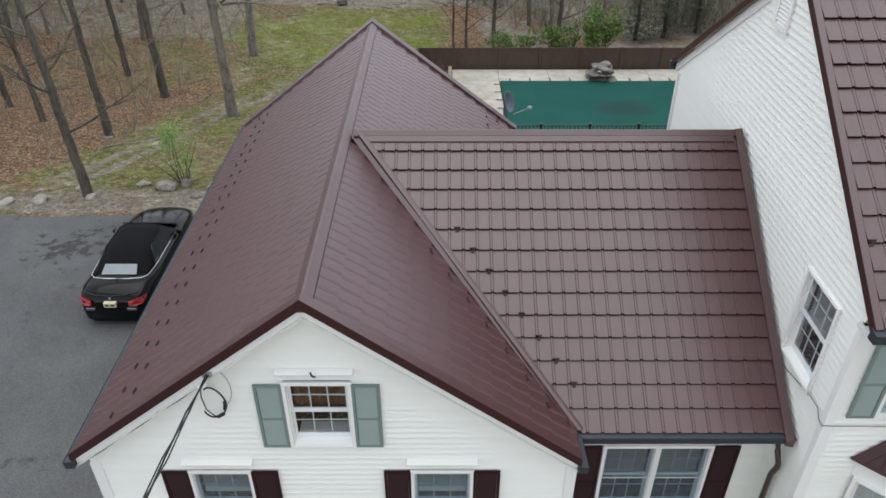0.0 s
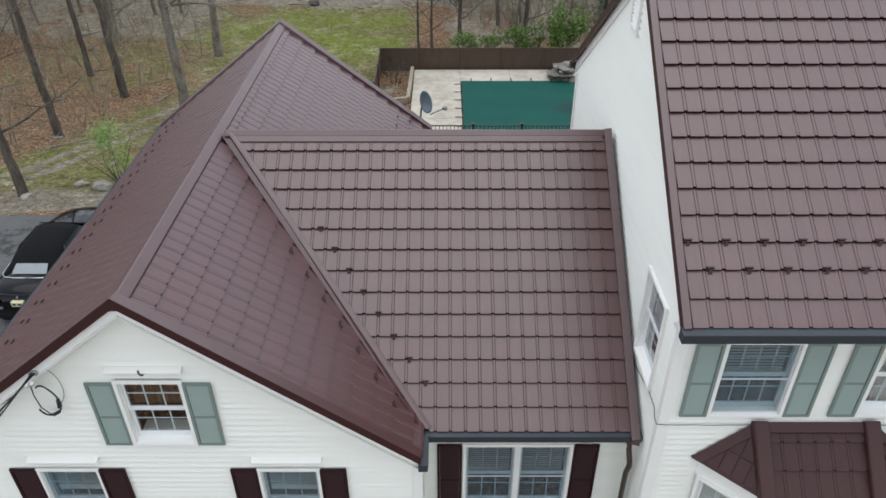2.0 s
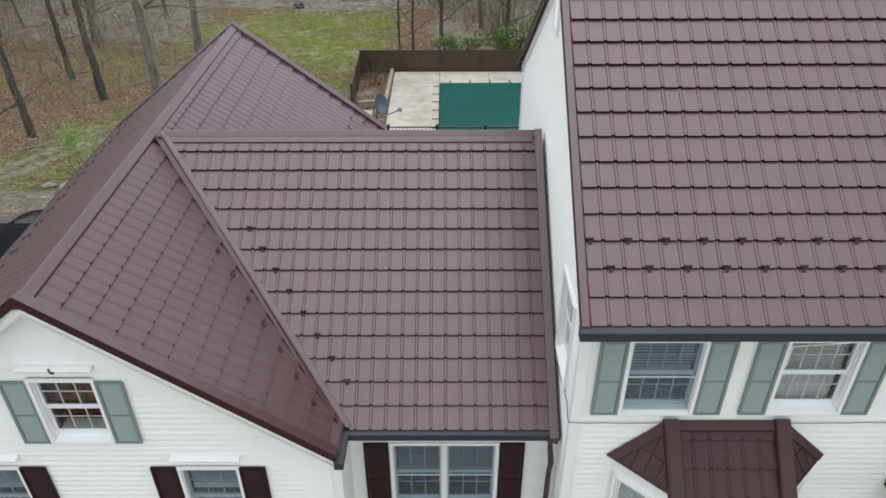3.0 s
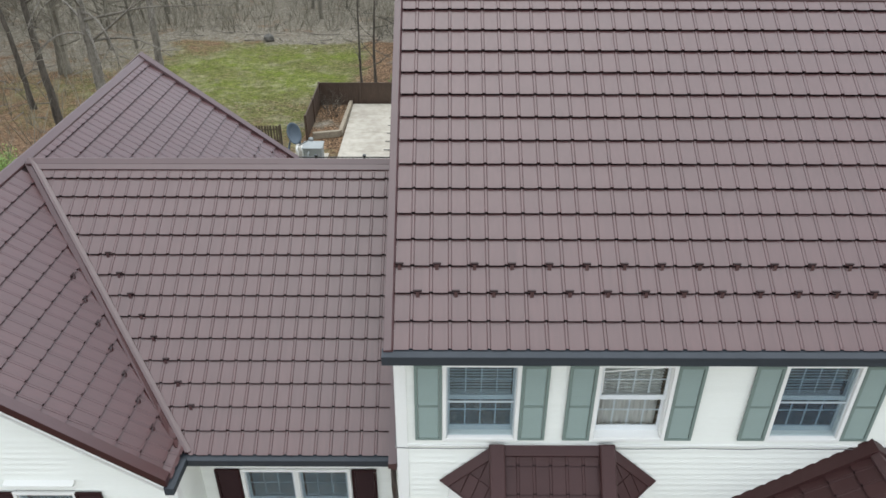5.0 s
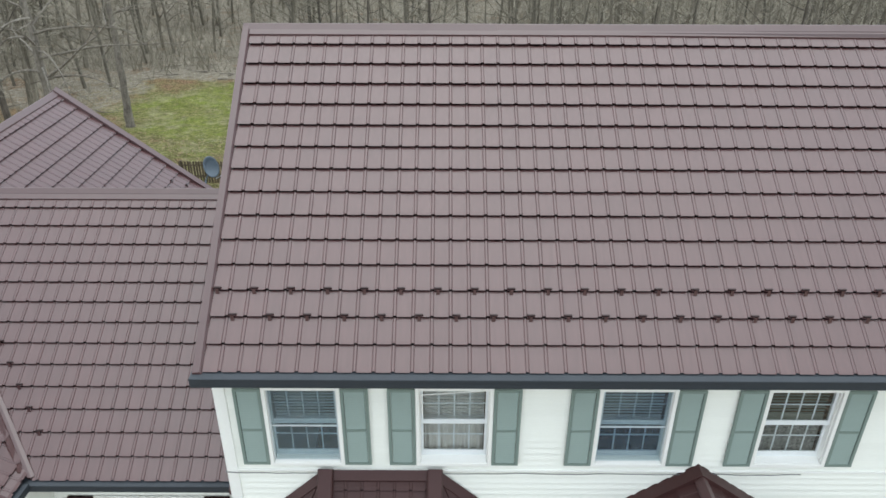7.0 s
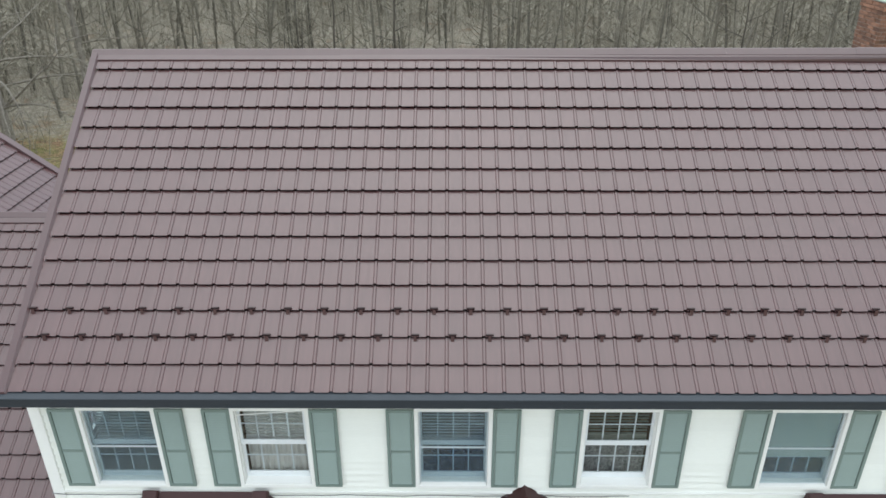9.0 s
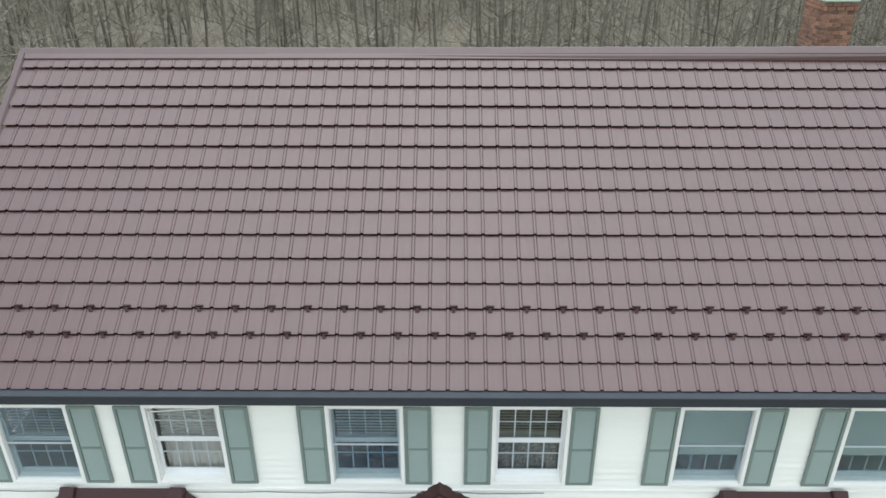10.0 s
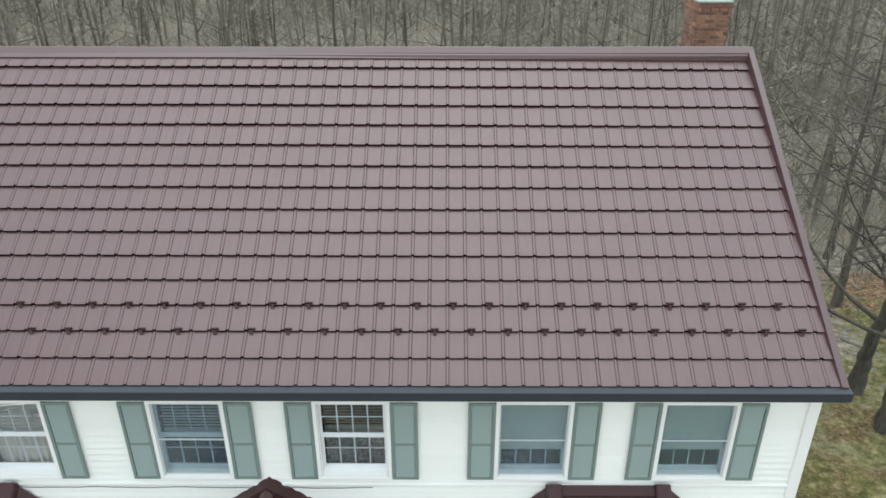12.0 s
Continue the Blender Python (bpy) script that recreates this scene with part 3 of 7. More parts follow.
def clip_tile(g, m, cut):
    """A tile at m, cut off along an upright plane: its whole Geo in the place's coordinates, a trimmed one, or nothing."""
    (cx, cy), (nx, ny) = cut
    pts = [m @ Vector(p) for p in g.v]
    off = [(p.x - cx) * nx + (p.y - cy) * ny for p in pts]
    if min(off) > 0:
        return "whole"
    if max(off) < 0.02:
        return None
    bm = bmesh.new()
    vs = [bm.verts.new(p) for p in pts]
    for f in g.f:
        bm.faces.new([vs[i] for i in f])
    bmesh.ops.bisect_plane(bm, geom=bm.verts[:] + bm.edges[:] + bm.faces[:], plane_co=(cx, cy, 0), plane_no=(nx, ny, 0), clear_inner=True)
    out = Geo()
    bm.verts.index_update()
    out.add([v.co for v in bm.verts], [[v.index for v in f.verts] for f in bm.faces])
    bm.free()
    return out


def tile_slope(roof, frame_m, pitch, length, inside, near, start_u, end_u, sag=lambda u, v: 0.0, edge=None, starter=0.0, cut=None):
    """Covers a slope with tiles: the nearest 300 as parts, the rest joined. inside and near are rules on (u, v); cut gives the plane of a valley there."""
    rows = int((length - starter) / TILE_E)
    last = length - starter - TILE_E * rows
    geos = {True: tile_geo(pitch, max(last + 0.01, 0.03), 0.0), False: tile_geo(pitch)}
    meshes = {k: g.mesh("roof_tile", M_TILE, fix=False) for k, g in geos.items()}
    spots = []
    if starter:
        # a row cut short along the eave
        short = tile_geo(pitch, starter).mesh("roof_tile", M_TILE, fix=False)
        for c in range(int((end_u - start_u) / pitch + 1e-6)):
            if inside(start_u + (c + 0.5) * pitch, starter / 2):
                part("roof_tile", short, parent=roof, m=frame_m @ Matrix.Translation((start_u + c * pitch, 0, 0)))
    for row in range(rows + 1):
        v = starter + row * TILE_E
        top = v + TILE_E > length
        if top and last < 0.08:
            continue
        for c in range(int((end_u - start_u) / pitch + 1e-6)):
            u = start_u + c * pitch
            if cut:
                kept = clip_tile(geos[top], frame_m @ Matrix.Translation((u, v, 0)), cut(u + pitch / 2, v))
                if kept == "whole":
                    spots.append((u, v, top))
                elif kept and len(kept.f) > 1:
                    part("roof_tile", kept.mesh("roof_tile", M_TILE, fix=False), parent=roof)
            elif inside(u + pitch / 2, v + TILE_E / 2):
                spots.append((u, v, top))
        if edge:
            # a cut tile that closes the row at a slanting rake
            u = max(s[0] for s in spots if s[1] == v) + pitch
            wide = edge(v + TILE_E / 2) - u
            if wide > 0.06:
                e = max(last + 0.01, 0.03) if top else TILE_E - 0.002
                part("roof_tile", tile_geo(wide, e, 0.0), M_TILE, roof, m=frame_m @ Matrix.Translation((u, v, sag(u, v))))
    order = sorted(spots, key=lambda s: near(s[0], s[1]))
    wob = random.Random(3)
    for u, v, top in order[:300]:
        m = frame_m @ Matrix.Translation((u, v, sag(u, v) + wob.uniform(-0.0015, 0.0015))) @ Matrix.Rotation(radians(wob.uniform(-0.12, 0.12)), 4, "Z")
        part("roof_tile", meshes[top], parent=roof, m=m)
    rest = order[300:]
    if rest:
        verts, faces, k = [], [], 0
        R = np.array(frame_m.to_3x3())
        o = np.array(frame_m.translation)
        for u, v, top in rest:
            base = np.array(geos[top].v) + np.array((u, v, sag(u, v) + wob.uniform(-0.0015, 0.0015)))
            verts.append(base @ R.T + o)
            faces += [tuple(i + k for i in f) for f in geos[top].f]
            k += len(base)
        me2 = bpy.data.meshes.new("tile_field")
        me2.from_pydata((np.concatenate(verts) * UNIT).tolist(), [], faces)
        me2.materials.append(M_FIELD)
        tagged(part("tile_field", me2, parent=roof), kind="stuff")


def bent_strip(a, b, left, right, up, w=0.11, lift=0.055, drop=0.035):
    """A folded cap along a line from a to b: two wings that fall to left and right."""
    a, b = Vector(a), Vector(b)
    left, right, up = Vector(left).normalized(), Vector(right).normalized(), Vector(up).normalized()
    prof = [left * w + up * (lift * 0.78 - drop), left * w + up * lift * 0.78, left * (w * 0.10) + up * lift, right * (w * 0.10) + up * lift, right * w + up * lift * 0.78, right * w + up * (lift * 0.78 - drop)]
    return Geo().rings([[a + p for p in prof], [b + p for p in prof]])


def cap_pieces(parent, a, b, left, right, up, piece=1.9, **kw):
    """A ridge cap in overlapping lengths."""
    a, b = Vector(a), Vector(b)
    n = max(1, round((b - a).length / piece))
    d = (b - a) / n
    for i in range(n):
        lift = kw.get("lift", 0.055) + (0.003 if i % 2 else 0.0)
        g = bent_strip(a + d * i - d.normalized() * 0.01, a + d * (i + 1) + d.normalized() * 0.01, left, right, up, kw.get("w", 0.11), lift, kw.get("drop", 0.035))
        part("ridge_cap", g, M_CAP, parent, bevel=0.006)


def slab(g, corners, down):
    """A thick sheet under four or more corners."""
    return g.prism(corners, (0, 0, -down))


def gutter(parent, a, b, out, size=0.12):
    """A box gutter from a to b at the eave; out points away from the wall."""
    a, b, o = Vector(a), Vector(b), Vector(out).normalized()
    z = Vector((0, 0, 1))
    s = size
    prof = [(-0.006, 0.012), (-0.006, -s), (s * 0.93, -s), (s * 0.97, -s * 0.93), (s * 0.99, -s * 0.55), (s * 1.03, -s * 0.24), (s * 1.05, -0.006), (s * 1.02, 0.002), (s * 0.98, -0.006)]
    g = Geo().rings([[a + o * u + z * w for u, w in prof], [b + o * u + z * w for u, w in prof]])
    return part("gutter", g, M_GUTTER, parent, "dark slate metal gutter")


# main house: rakes, eaves and ridge
MX0, MX1, MX2 = 4.83, 17.84, 17.66  # left rake; right rake at the eave and at the ridge
ML, MR = 4.95, 17.72
MF, MB = 6.42, 14.35
M_RIDGE = (10.09, 7.80)
M_EAVE = (6.10, 4.75)
M_BACK = (14.62, 4.75)
# wing
WX = -1.45
WL, WR = -4.66, 1.90
W_Z, W_EL, W_ER = 5.0, 2.506, 2.397
W_Y0, W_Y1 = 6.23, 16.38
WALL_WL, WALL_WR, WALL_WF, WALL_WB = -4.53, 1.86, 6.47, 16.15
# connector
CY, CZ = 10.66, 4.99
C_EY, C_EZ = 6.84, 2.33
C_WALL = 7.32


def valley_x(y):
    """Where the connector's slopes meet the wing's: from beside the ridge cap down to the eaves' corner."""
    return -1.23 + 3.216 * abs(CY - y) / (CY - C_EY)


def valley_cut(y, away):
    """The upright plane through the front or the rear valley; away is 1 on the connector's side, -1 on the wing's."""
    s = 1 if y < CY else -1
    ey = CY - s * (CY - C_EY)
    d = Vector((valley_x(ey) - valley_x(CY), ey - CY)).normalized()
    n = Vector((-d.y, d.x)) if d.y < 0 else Vector((d.y, -d.x))
    return (valley_x(ey), ey), (n.x * away, n.y * away)

# mostly out of view: added to darken what the wing's left slope reflects

def snow_guards(roof, frame_m, spots):
    bar = Geo()
    bar.hexa([(-0.048, -0.004, 0.012), (0.048, -0.004, 0.012), (0.048, 0.022, 0.012), (-0.048, 0.022, 0.012), (-0.042, 0.0, 0.036), (0.042, 0.0, 0.036), (0.042, 0.018, 0.036), (-0.042, 0.018, 0.036)])
    me = bar.mesh("snow_guard", M_GUARD, 0.003)
    foot = Geo().prism([(-0.022, -0.055, -0.030), (0.022, -0.055, -0.030), (0.018, -0.003, 0.03), (-0.018, -0.003, 0.03)], (0, 0, 0.005)).mesh("guard_foot", M_CAP)
    for u, v in spots:
        part("snow_guard", me, parent=roof, m=frame_m @ Matrix.Translation((u, v + 0.012, 0.035)))
        part("guard_foot", foot, parent=roof, m=frame_m @ Matrix.Translation((u, v, 0.035)))


def build_main_roof(house):
    ry, rz = M_RIDGE
    ey, ez = M_EAVE
    by, bz = M_BACK
    # front
    g = slab(Geo(), [(ML, ey + 0.03, ez - 0.035), (MX1 - 0.03, ey + 0.03, ez - 0.035), (MX2 - 0.03, ry, rz - 0.16), (ML, ry, rz - 0.05)], 0.14)
    roof = part("roof", g, M_DECK, house, "brown pressed-metal tile roof slope with two rows of snow guards")
    fm = slope_frame((0, ey + 0.036, ez - 0.002), (0, ry, rz - 0.03), (1, 0, 0))
    length = math.hypot(ry - ey - 0.036, rz - ez - 0.028)
    pitch = 0.2188
    u0 = MX0 + 0.11
    # the right rake slants and the ridge sags a little towards it
    rake = lambda v: MX1 + (MX2 - MX1) * v / length - 0.02
    sag = lambda u, v: -0.076 * max(0.0, (u - 10.0) / 7.7) * v / length
    tile_slope(roof, fm, pitch, length, lambda u, v: u + pitch / 2 < rake(v), lambda u, v: v + 0.02 * abs(u - 11), u0, MX1, sag, rake)
    guards = [(u0 + pitch * (1.2 + 2 * i), TILE_E * 2) for i in range(29)] + [(u0 + pitch * (0.2 + 2 * i), TILE_E * 3) for i in range(29)]
    snow_guards(roof, fm, guards)
    # back
    g = slab(Geo(), [(ML, ry, rz - 0.05), (MX2 - 0.03, ry, rz - 0.16), (MX1 - 0.03, by - 0.03, bz - 0.035), (ML, by - 0.03, bz - 0.035)], 0.14)
    back = part("roof", g, M_DECK, house, "brown pressed-metal tile roof slope")
    bm_ = slope_frame((0, by, bz - 0.03), (0, ry, rz - 0.03), (-1, 0, 0))
    tile_slope(back, bm_, pitch, math.hypot(by - ry, rz - bz), lambda u, v: True, lambda u, v: v, -MX2 + 0.1, -MX0 - 0.1, lambda u, v: 1.2 * sag(-u, v))
    # ridge and rakes
    cap_pieces(roof, (MX0 + 0.02, ry, rz), (10.2, ry, rz), (0, -0.79, -0.68), (0, 0.84, -0.6), (0, 0, 1), w=0.112, lift=0.05)
    cap_pieces(roof, (10.2, ry, rz), (MX2 - 0.02, ry, rz + 0.005), (0, -0.79, -0.68), (0, 0.84, -0.6), (0, 0, 1), w=0.112, lift=0.05)
    # a second, lower strip shows under the cap, over a jointed closure
    lip = ((length - 0.150, 0.02, 1.0), (length - 0.144, 0.05, 1.0), (length - 0.098, 0.05, 0.15), (length - 0.04, 0.05, 0.15), (length - 0.04, 0.0, 0.15))
    strip = Geo().rings([[fm @ Vector((u, v, w + k * sag(u, v))) for v, w, k in lip] for u in (MX0 + 0.1, 10.2, 14.0, MX2 - 0.08)])
    part("ridge_flashing", strip, M_CAP, roof, "brown metal strip under the ridge cap", bevel=0.004)
    for x, xr, s, dip in ((MX0, MX0, 1, 0.0), (MX1, MX2, -1, -0.005)):
        for (y0, z0, y1, z1, own) in ((ey - 0.01, ez, ry, rz, roof), (by + 0.01, bz, ry, rz, back)):
            d = Vector((0, y1 - y0, z1 - z0)).normalized()
            nrm = Vector((0, 0, 1.25))
            a, b = Vector((x, y0, z0)), Vector((xr, y1, z1 - dip))
            prof = [(0.0, -0.085), (0.0, 0.03), (0.085 * s, 0.035), (0.11 * s, 0.0 if s > 0 else -0.075), (0.02 * s, -0.01 if s > 0 else -0.08), (0.02 * s, -0.085)]
            rows = [[p + Vector((u, 0, 0)) + nrm * w for u, w in prof] for p in (a, b)]
            part("rake_trim", Geo().rings(rows), M_CAP, own, "brown metal rake trim")
            inner = [[p + Vector((u * s, 0, 0)) + nrm * w for u, w in ((-0.004, -0.09), (-0.004, 0.014), (0.0, 0.014), (0.0, -0.09))] for p in (a, b)]
            part("rake_fascia", Geo().rings(inner), M_FASCIA, own, "dark maroon metal fascia")
    gutter(house, (MX0 - 0.02, ey + 0.04, ez + 0.01), (MX1 + 0.02, ey + 0.04, ez + 0.01), (0, -1, 0), 0.13)
    gutter(house, (MX0 - 0.02, by - 0.03, bz - 0.02), (MX1 + 0.02, by - 0.03, bz - 0.02), (0, 1, 0), 0.125)
    g = Geo().box(MX0 + 0.02, MX1 - 0.02, ey + 0.04, MF + 0.02, ez - 0.19, ez - 0.15)
    part("soffit", g, M_SOFFIT, house, "white eave soffit")


def build_wing_roof(wing):
    run = WX - WL
    pitch = 0.2066
    for side in (-1, 1):
        ex, W_EZ = (WL, W_EL) if side < 0 else (WR, W_ER)
        fall = W_Z - W_EZ
        g = slab(Geo(), [(ex - 0.03 * side, W_Y0 + 0.06, W_EZ - 0.035), (ex - 0.03 * side, W_Y1 - 0.06, W_EZ - 0.035), (WX, W_Y1 - 0.06, W_Z - 0.03), (WX, W_Y0 + 0.06, W_Z - 0.03)], 0.14)
        roof = part("roof", g, M_DECK, wing, "brown pressed-metal tile roof slope")
        fm = slope_frame((ex, 0, W_EZ - 0.03), (WX, 0, W_Z - 0.03), (0, -side * -1.0, 0))
        sl = math.hypot(ex - WX, fall)

        if side < 0:
            tile_slope(roof, fm, pitch, sl, lambda u, v: True, lambda u, v: -u - 0.4 * v, -W_Y1 + 0.08, -W_Y0 - 0.10)
            guards = [(-6.58 - 0.46 * i, TILE_E * 2) for i in range(21)] + [(-6.82 - 0.46 * i, TILE_E * 3) for i in range(20)]
        else:
            wing_cut = lambda u, v: valley_cut(u, -1)
            tile_slope(roof, fm, pitch, sl, lambda u, v: u < 6.9, lambda u, v: u, W_Y0 + 0.12, CY, starter=TILE_E / 2, cut=wing_cut)
            tile_slope(roof, fm, pitch, sl, None, lambda u, v: u, W_Y1 - 0.08 - 27 * pitch, W_Y1 - 0.08, cut=wing_cut)
            guards = [(6.49 + 0.943 * TILE_E * (k + 0.5), TILE_E * (k + 0.5)) for k in range(1, 8)] + [(W_Y1 - 0.5 - 0.46 * i - 0.2 * (k - 2), TILE_E * k) for i in range(3) for k in (2, 3)]
        snow_guards(roof, fm, guards)
        gz = Vector((0, 0, 1))
        for y, s in ((W_Y0, 1), (W_Y1, -1)):
            a, b = Vector((ex, y, W_EZ)), Vector((WX, y, W_Z))
            d = (b - a).normalized()
            nrm = Vector((0, 0, 1.26))
            prof = [(0.0, -0.028), (0.0, 0.08), (0.17 * s, 0.060), (0.18 * s, 0.0), (0.02 * s, -0.01), (0.02 * s, -0.028)]
            part("rake_trim", Geo().rings([[p + Vector((0, u, 0)) + nrm * w for u, w in prof] for p in (a, b)]), M_CAP, roof, "brown metal rake trim")
            inner = [[p + Vector((0, u * s, 0)) + nrm * w for u, w in ((-0.004, -0.032), (-0.004, 0.078), (0.0, 0.078), (0.0, -0.032))] for p in (a, b)]
            part("rake_fascia", Geo().rings(inner), M_FASCIA, roof, "dark maroon metal fascia")
            # white frieze under the rake, on the wall
            yw = W_Y0 + 0.05 if s > 0 else W_Y1 - 0.05
            fr = [[Vector((p.x, yw, p.z)) + nrm * w + Vector((0, u * s, 0)) for u, w in ((0.0, -0.02), (0.0, -0.165), (0.175, -0.165), (0.175, -0.02))] for p in (a + d * 0.02, b)]
            part("frieze_board", Geo().rings(fr), M_TRIM, wing, "white rake board")
            so = [[Vector((p.x, y + 0.02 * s, p.z)) + nrm * -0.135, Vector((p.x, yw, p.z)) + nrm * -0.135, Vector((p.x, yw, p.z)) + nrm * -0.15, Vector((p.x, y + 0.02 * s, p.z)) + nrm * -0.15] for p in (a, b)]
            part("soffit", Geo().rings(so), M_SOFFIT, wing, "white rake soffit")
    cap = [c for c in wing.children if c.name.startswith("roof")][0]
    cap_pieces(cap, (WX, W_Y0 + 0.012, W_Z), (WX, W_Y1 - 0.012, W_Z), (-0.79, 0, -0.6), (0.79, 0, -0.6), (0, 0, 1), w=0.14, lift=0.045)
    gutter(wing, (WL + 0.03, W_Y0 - 0.03, W_EL - 0.02), (WL + 0.03, W_Y1 + 0.02, W_EL - 0.02), (-1, 0, 0), 0.12)
    gutter(wing, (WR - 0.03, W_Y0 - 0.03, W_ER - 0.02), (WR - 0.03, C_EY - 0.09, W_ER - 0.06), (1, 0, 0), 0.12)
    gutter(wing, (WR - 0.03, 14.6, W_ER - 0.02), (WR - 0.03, W_Y1 + 0.02, W_ER - 0.02), (1, 0, 0), 0.12)


def build_connector_roof(con):
    pitch = 0.2075
    x0, x1 = -1.3, 4.87
    length = math.hypot(CY - C_EY, CZ - C_EZ)
    for side in (1, -1):
        ey = CY - side * (CY - C_EY)
        g = slab(Geo(), [(WR, ey + 0.03 * side, C_EZ - 0.035), (x1, ey + 0.03 * side, C_EZ - 0.035), (x1, CY, CZ - 0.03), (x0 + 0.12, CY, CZ - 0.03)], 0.14)
        roof = part("roof", g, M_DECK, con, "brown pressed-metal tile roof slope between the wing and the house")
        fm = slope_frame((0, ey, C_EZ - 0.03), (0, CY, CZ - 0.03), (side, 0, 0))

        here = ey - 0.01 * side if side > 0 else ey + 0.01
        cut = lambda u, v, y=here: valley_cut(y, 1)
        if side > 0:
            # end on the wall with whole tiles
            n = int((4.80 - x0) / pitch)
            tile_slope(roof, fm, pitch, length, None, lambda u, v: v, 4.80 - n * pitch, 4.801, cut=cut)
            snow_guards(roof, fm, [(valley_x(C_EY + 3.8 * (TILE_E * k) / length) + 0.41, TILE_E * k) for k in range(2, 10)])
            front = roof
            cap = Geo().rings([[Vector((x1 - 0.005, y, z)) + Vector(o) for o in ((0, 0, -0.06), (0, 0, 0.075), (-0.115, 0, 0.062), (-0.12, 0, -0.02))] for y, z in ((ey - 0.14, C_EZ - 0.14 * (CZ - C_EZ) / (CY - ey)), (CY, CZ))])
            part("rake_trim", cap, M_CAP, roof, "brown metal wall flashing")
        else:
            tile_slope(roof, fm, pitch, length, None, lambda u, v: v, -4.80, -x0, cut=cut)
        # valley
        a, b = Vector((valley_x(ey), ey, C_EZ)), Vector((valley_x(CY), CY, CZ))
        wing_fall = (W_Z - W_ER) / (WR - WX)
        # a metal lining that runs from the connector's edge down on to the wing's slope
        wide = 0.15
        on_wing = [Vector((p.x - wide, p.y, W_Z - wing_fall * (p.x - wide - WX) + 0.012)) for p in (a, b)]
        drop_z = Vector((0, 0, -0.01))
        pan = Geo().prism([a + drop_z, b + drop_z, on_wing[1], on_wing[0]], (0, 0, 0.008))
        part("valley_pan", pan, M_CAP, roof, "brown metal valley lining")
        part("valley_cap", bent_strip(a, b, (-1, 0, 0.25), (0.6, side * 0.7, 0.2), (0.3, -0.3 * side, 0.9), w=0.055, lift=0.045, drop=0.05), M_CAP, roof, "brown metal valley strip", bevel=0.004)
    cap_pieces(front, (WX + 0.16, CY, CZ), (x1 - 0.01, CY, CZ), (0, -0.8, -0.59), (0, 0.8, -0.59), (0, 0, 1), w=0.10, lift=0.055)
    fm = slope_frame((0, C_EY, C_EZ - 0.03), (0, CY, CZ - 0.03), (1, 0, 0))
    part("ridge_flashing", Geo().rings([[fm @ Vector((u, v, w)) for v, w in ((length - 0.16, 0.02), (length - 0.16, 0.053), (length - 0.04, 0.053), (length - 0.04, 0.02))] for u in (WX + 0.32, 4.72)]), M_CAP, front, "brown metal strip under the ridge cap", bevel=0.004)
    gutter(con, (WR - 0.06, C_EY + 0.03, C_EZ - 0.02), (4.90, C_EY + 0.03, C_EZ - 0.02), (0, -1, 0), 0.125)
    part("soffit", Geo().box(1.9, 4.93, C_EY + 0.04, C_WALL + 0.02, C_EZ - 0.19, C_EZ - 0.15), M_SOFFIT, con, "white eave soffit")


# ---- walls ----
BOARD = 0.102


def wall(house, name, label, origin, along, outward, z0, span, openings, z1, thick=0.14):
    """A sided wall: boards laid along it, cut round its openings; span(z) gives its two ends at a height."""
    o, ax, out = Vector(origin), Vector(along).normalized(), Vector(outward).normalized()
    up = Vector((0, 0, 1))
    core = Geo()
    runs = []
    z = z0
    while z < z1 - 1e-6:
        h = min(BOARD, z1 - z)
        a0, b0 = span(z)
        a1, b1 = span(z + h)
        cuts = sorted((u0, u1) for u0, u1, q0, q1 in openings if q0 < z + h * 0.5 < q1)
        segs, cur = [], (a0, a1)
        for u0, u1 in cuts:
            if u0 > cur[0]:
                segs.append((cur[0], cur[1], u0, u0))
            cur = (u1, u1)
        segs.append((cur[0], cur[1], b0, b1))
        for l0, l1, r0, r1 in segs:
            if r0 - l0 < 0.01:
                continue
            r1, l1 = max(r1, l1 + 0.001), l1
            runs.append((z, h, l0, l1, r0, r1))
            pts = []
            for zz, l, r in ((z, l0, r0), (z + h, l1, r1)):
                pts += [o + ax * l + up * (zz - o.z), o + ax * r + up * (zz - o.z), o + ax * r + up * (zz - o.z) - out * thick, o + ax * l + up * (zz - o.z) - out * thick]
            core.hexa(pts)
        z += h
    body = part(name, core, M_WALLCORE, house, label)
    for z, h, l0, l1, r0, r1 in runs:
        # a lapped board with a drip edge turned under at its foot
        k = min(0.015, h * 0.5)
        rows = []
        for s, t in ((0.0, 0.008), (k / h, 0.034), (1.0, 0.003)):
            l, r, zz = l0 + (l1 - l0) * s, r0 + (r1 - r0) * s, z + h * s
            rows.append([o + ax * l + up * (zz - o.z) + out * t, o + ax * r + up * (zz - o.z) + out * t, o + ax * r + up * (zz - o.z) + out * 0.002, o + ax * l + up * (zz - o.z) + out * 0.002])
        part("siding_board", Geo().rings(rows).mesh("siding_board", M_SIDING, fix=True), parent=body)
    return body


def upright(house, x0, x1, y0, y1, z0, z1, label="white corner board"):
    return part("corner_board", Geo().box(x0, x1, y0, y1, z0, z1), M_TRIM, house, label, bevel=0.006)


# ---- windows: built flat to the x-z plane, facing -y, then turned into place ----
MESHES = {}


def cached(key, make):
    if key not in MESHES:
        MESHES[key] = make()
    return MESHES[key]


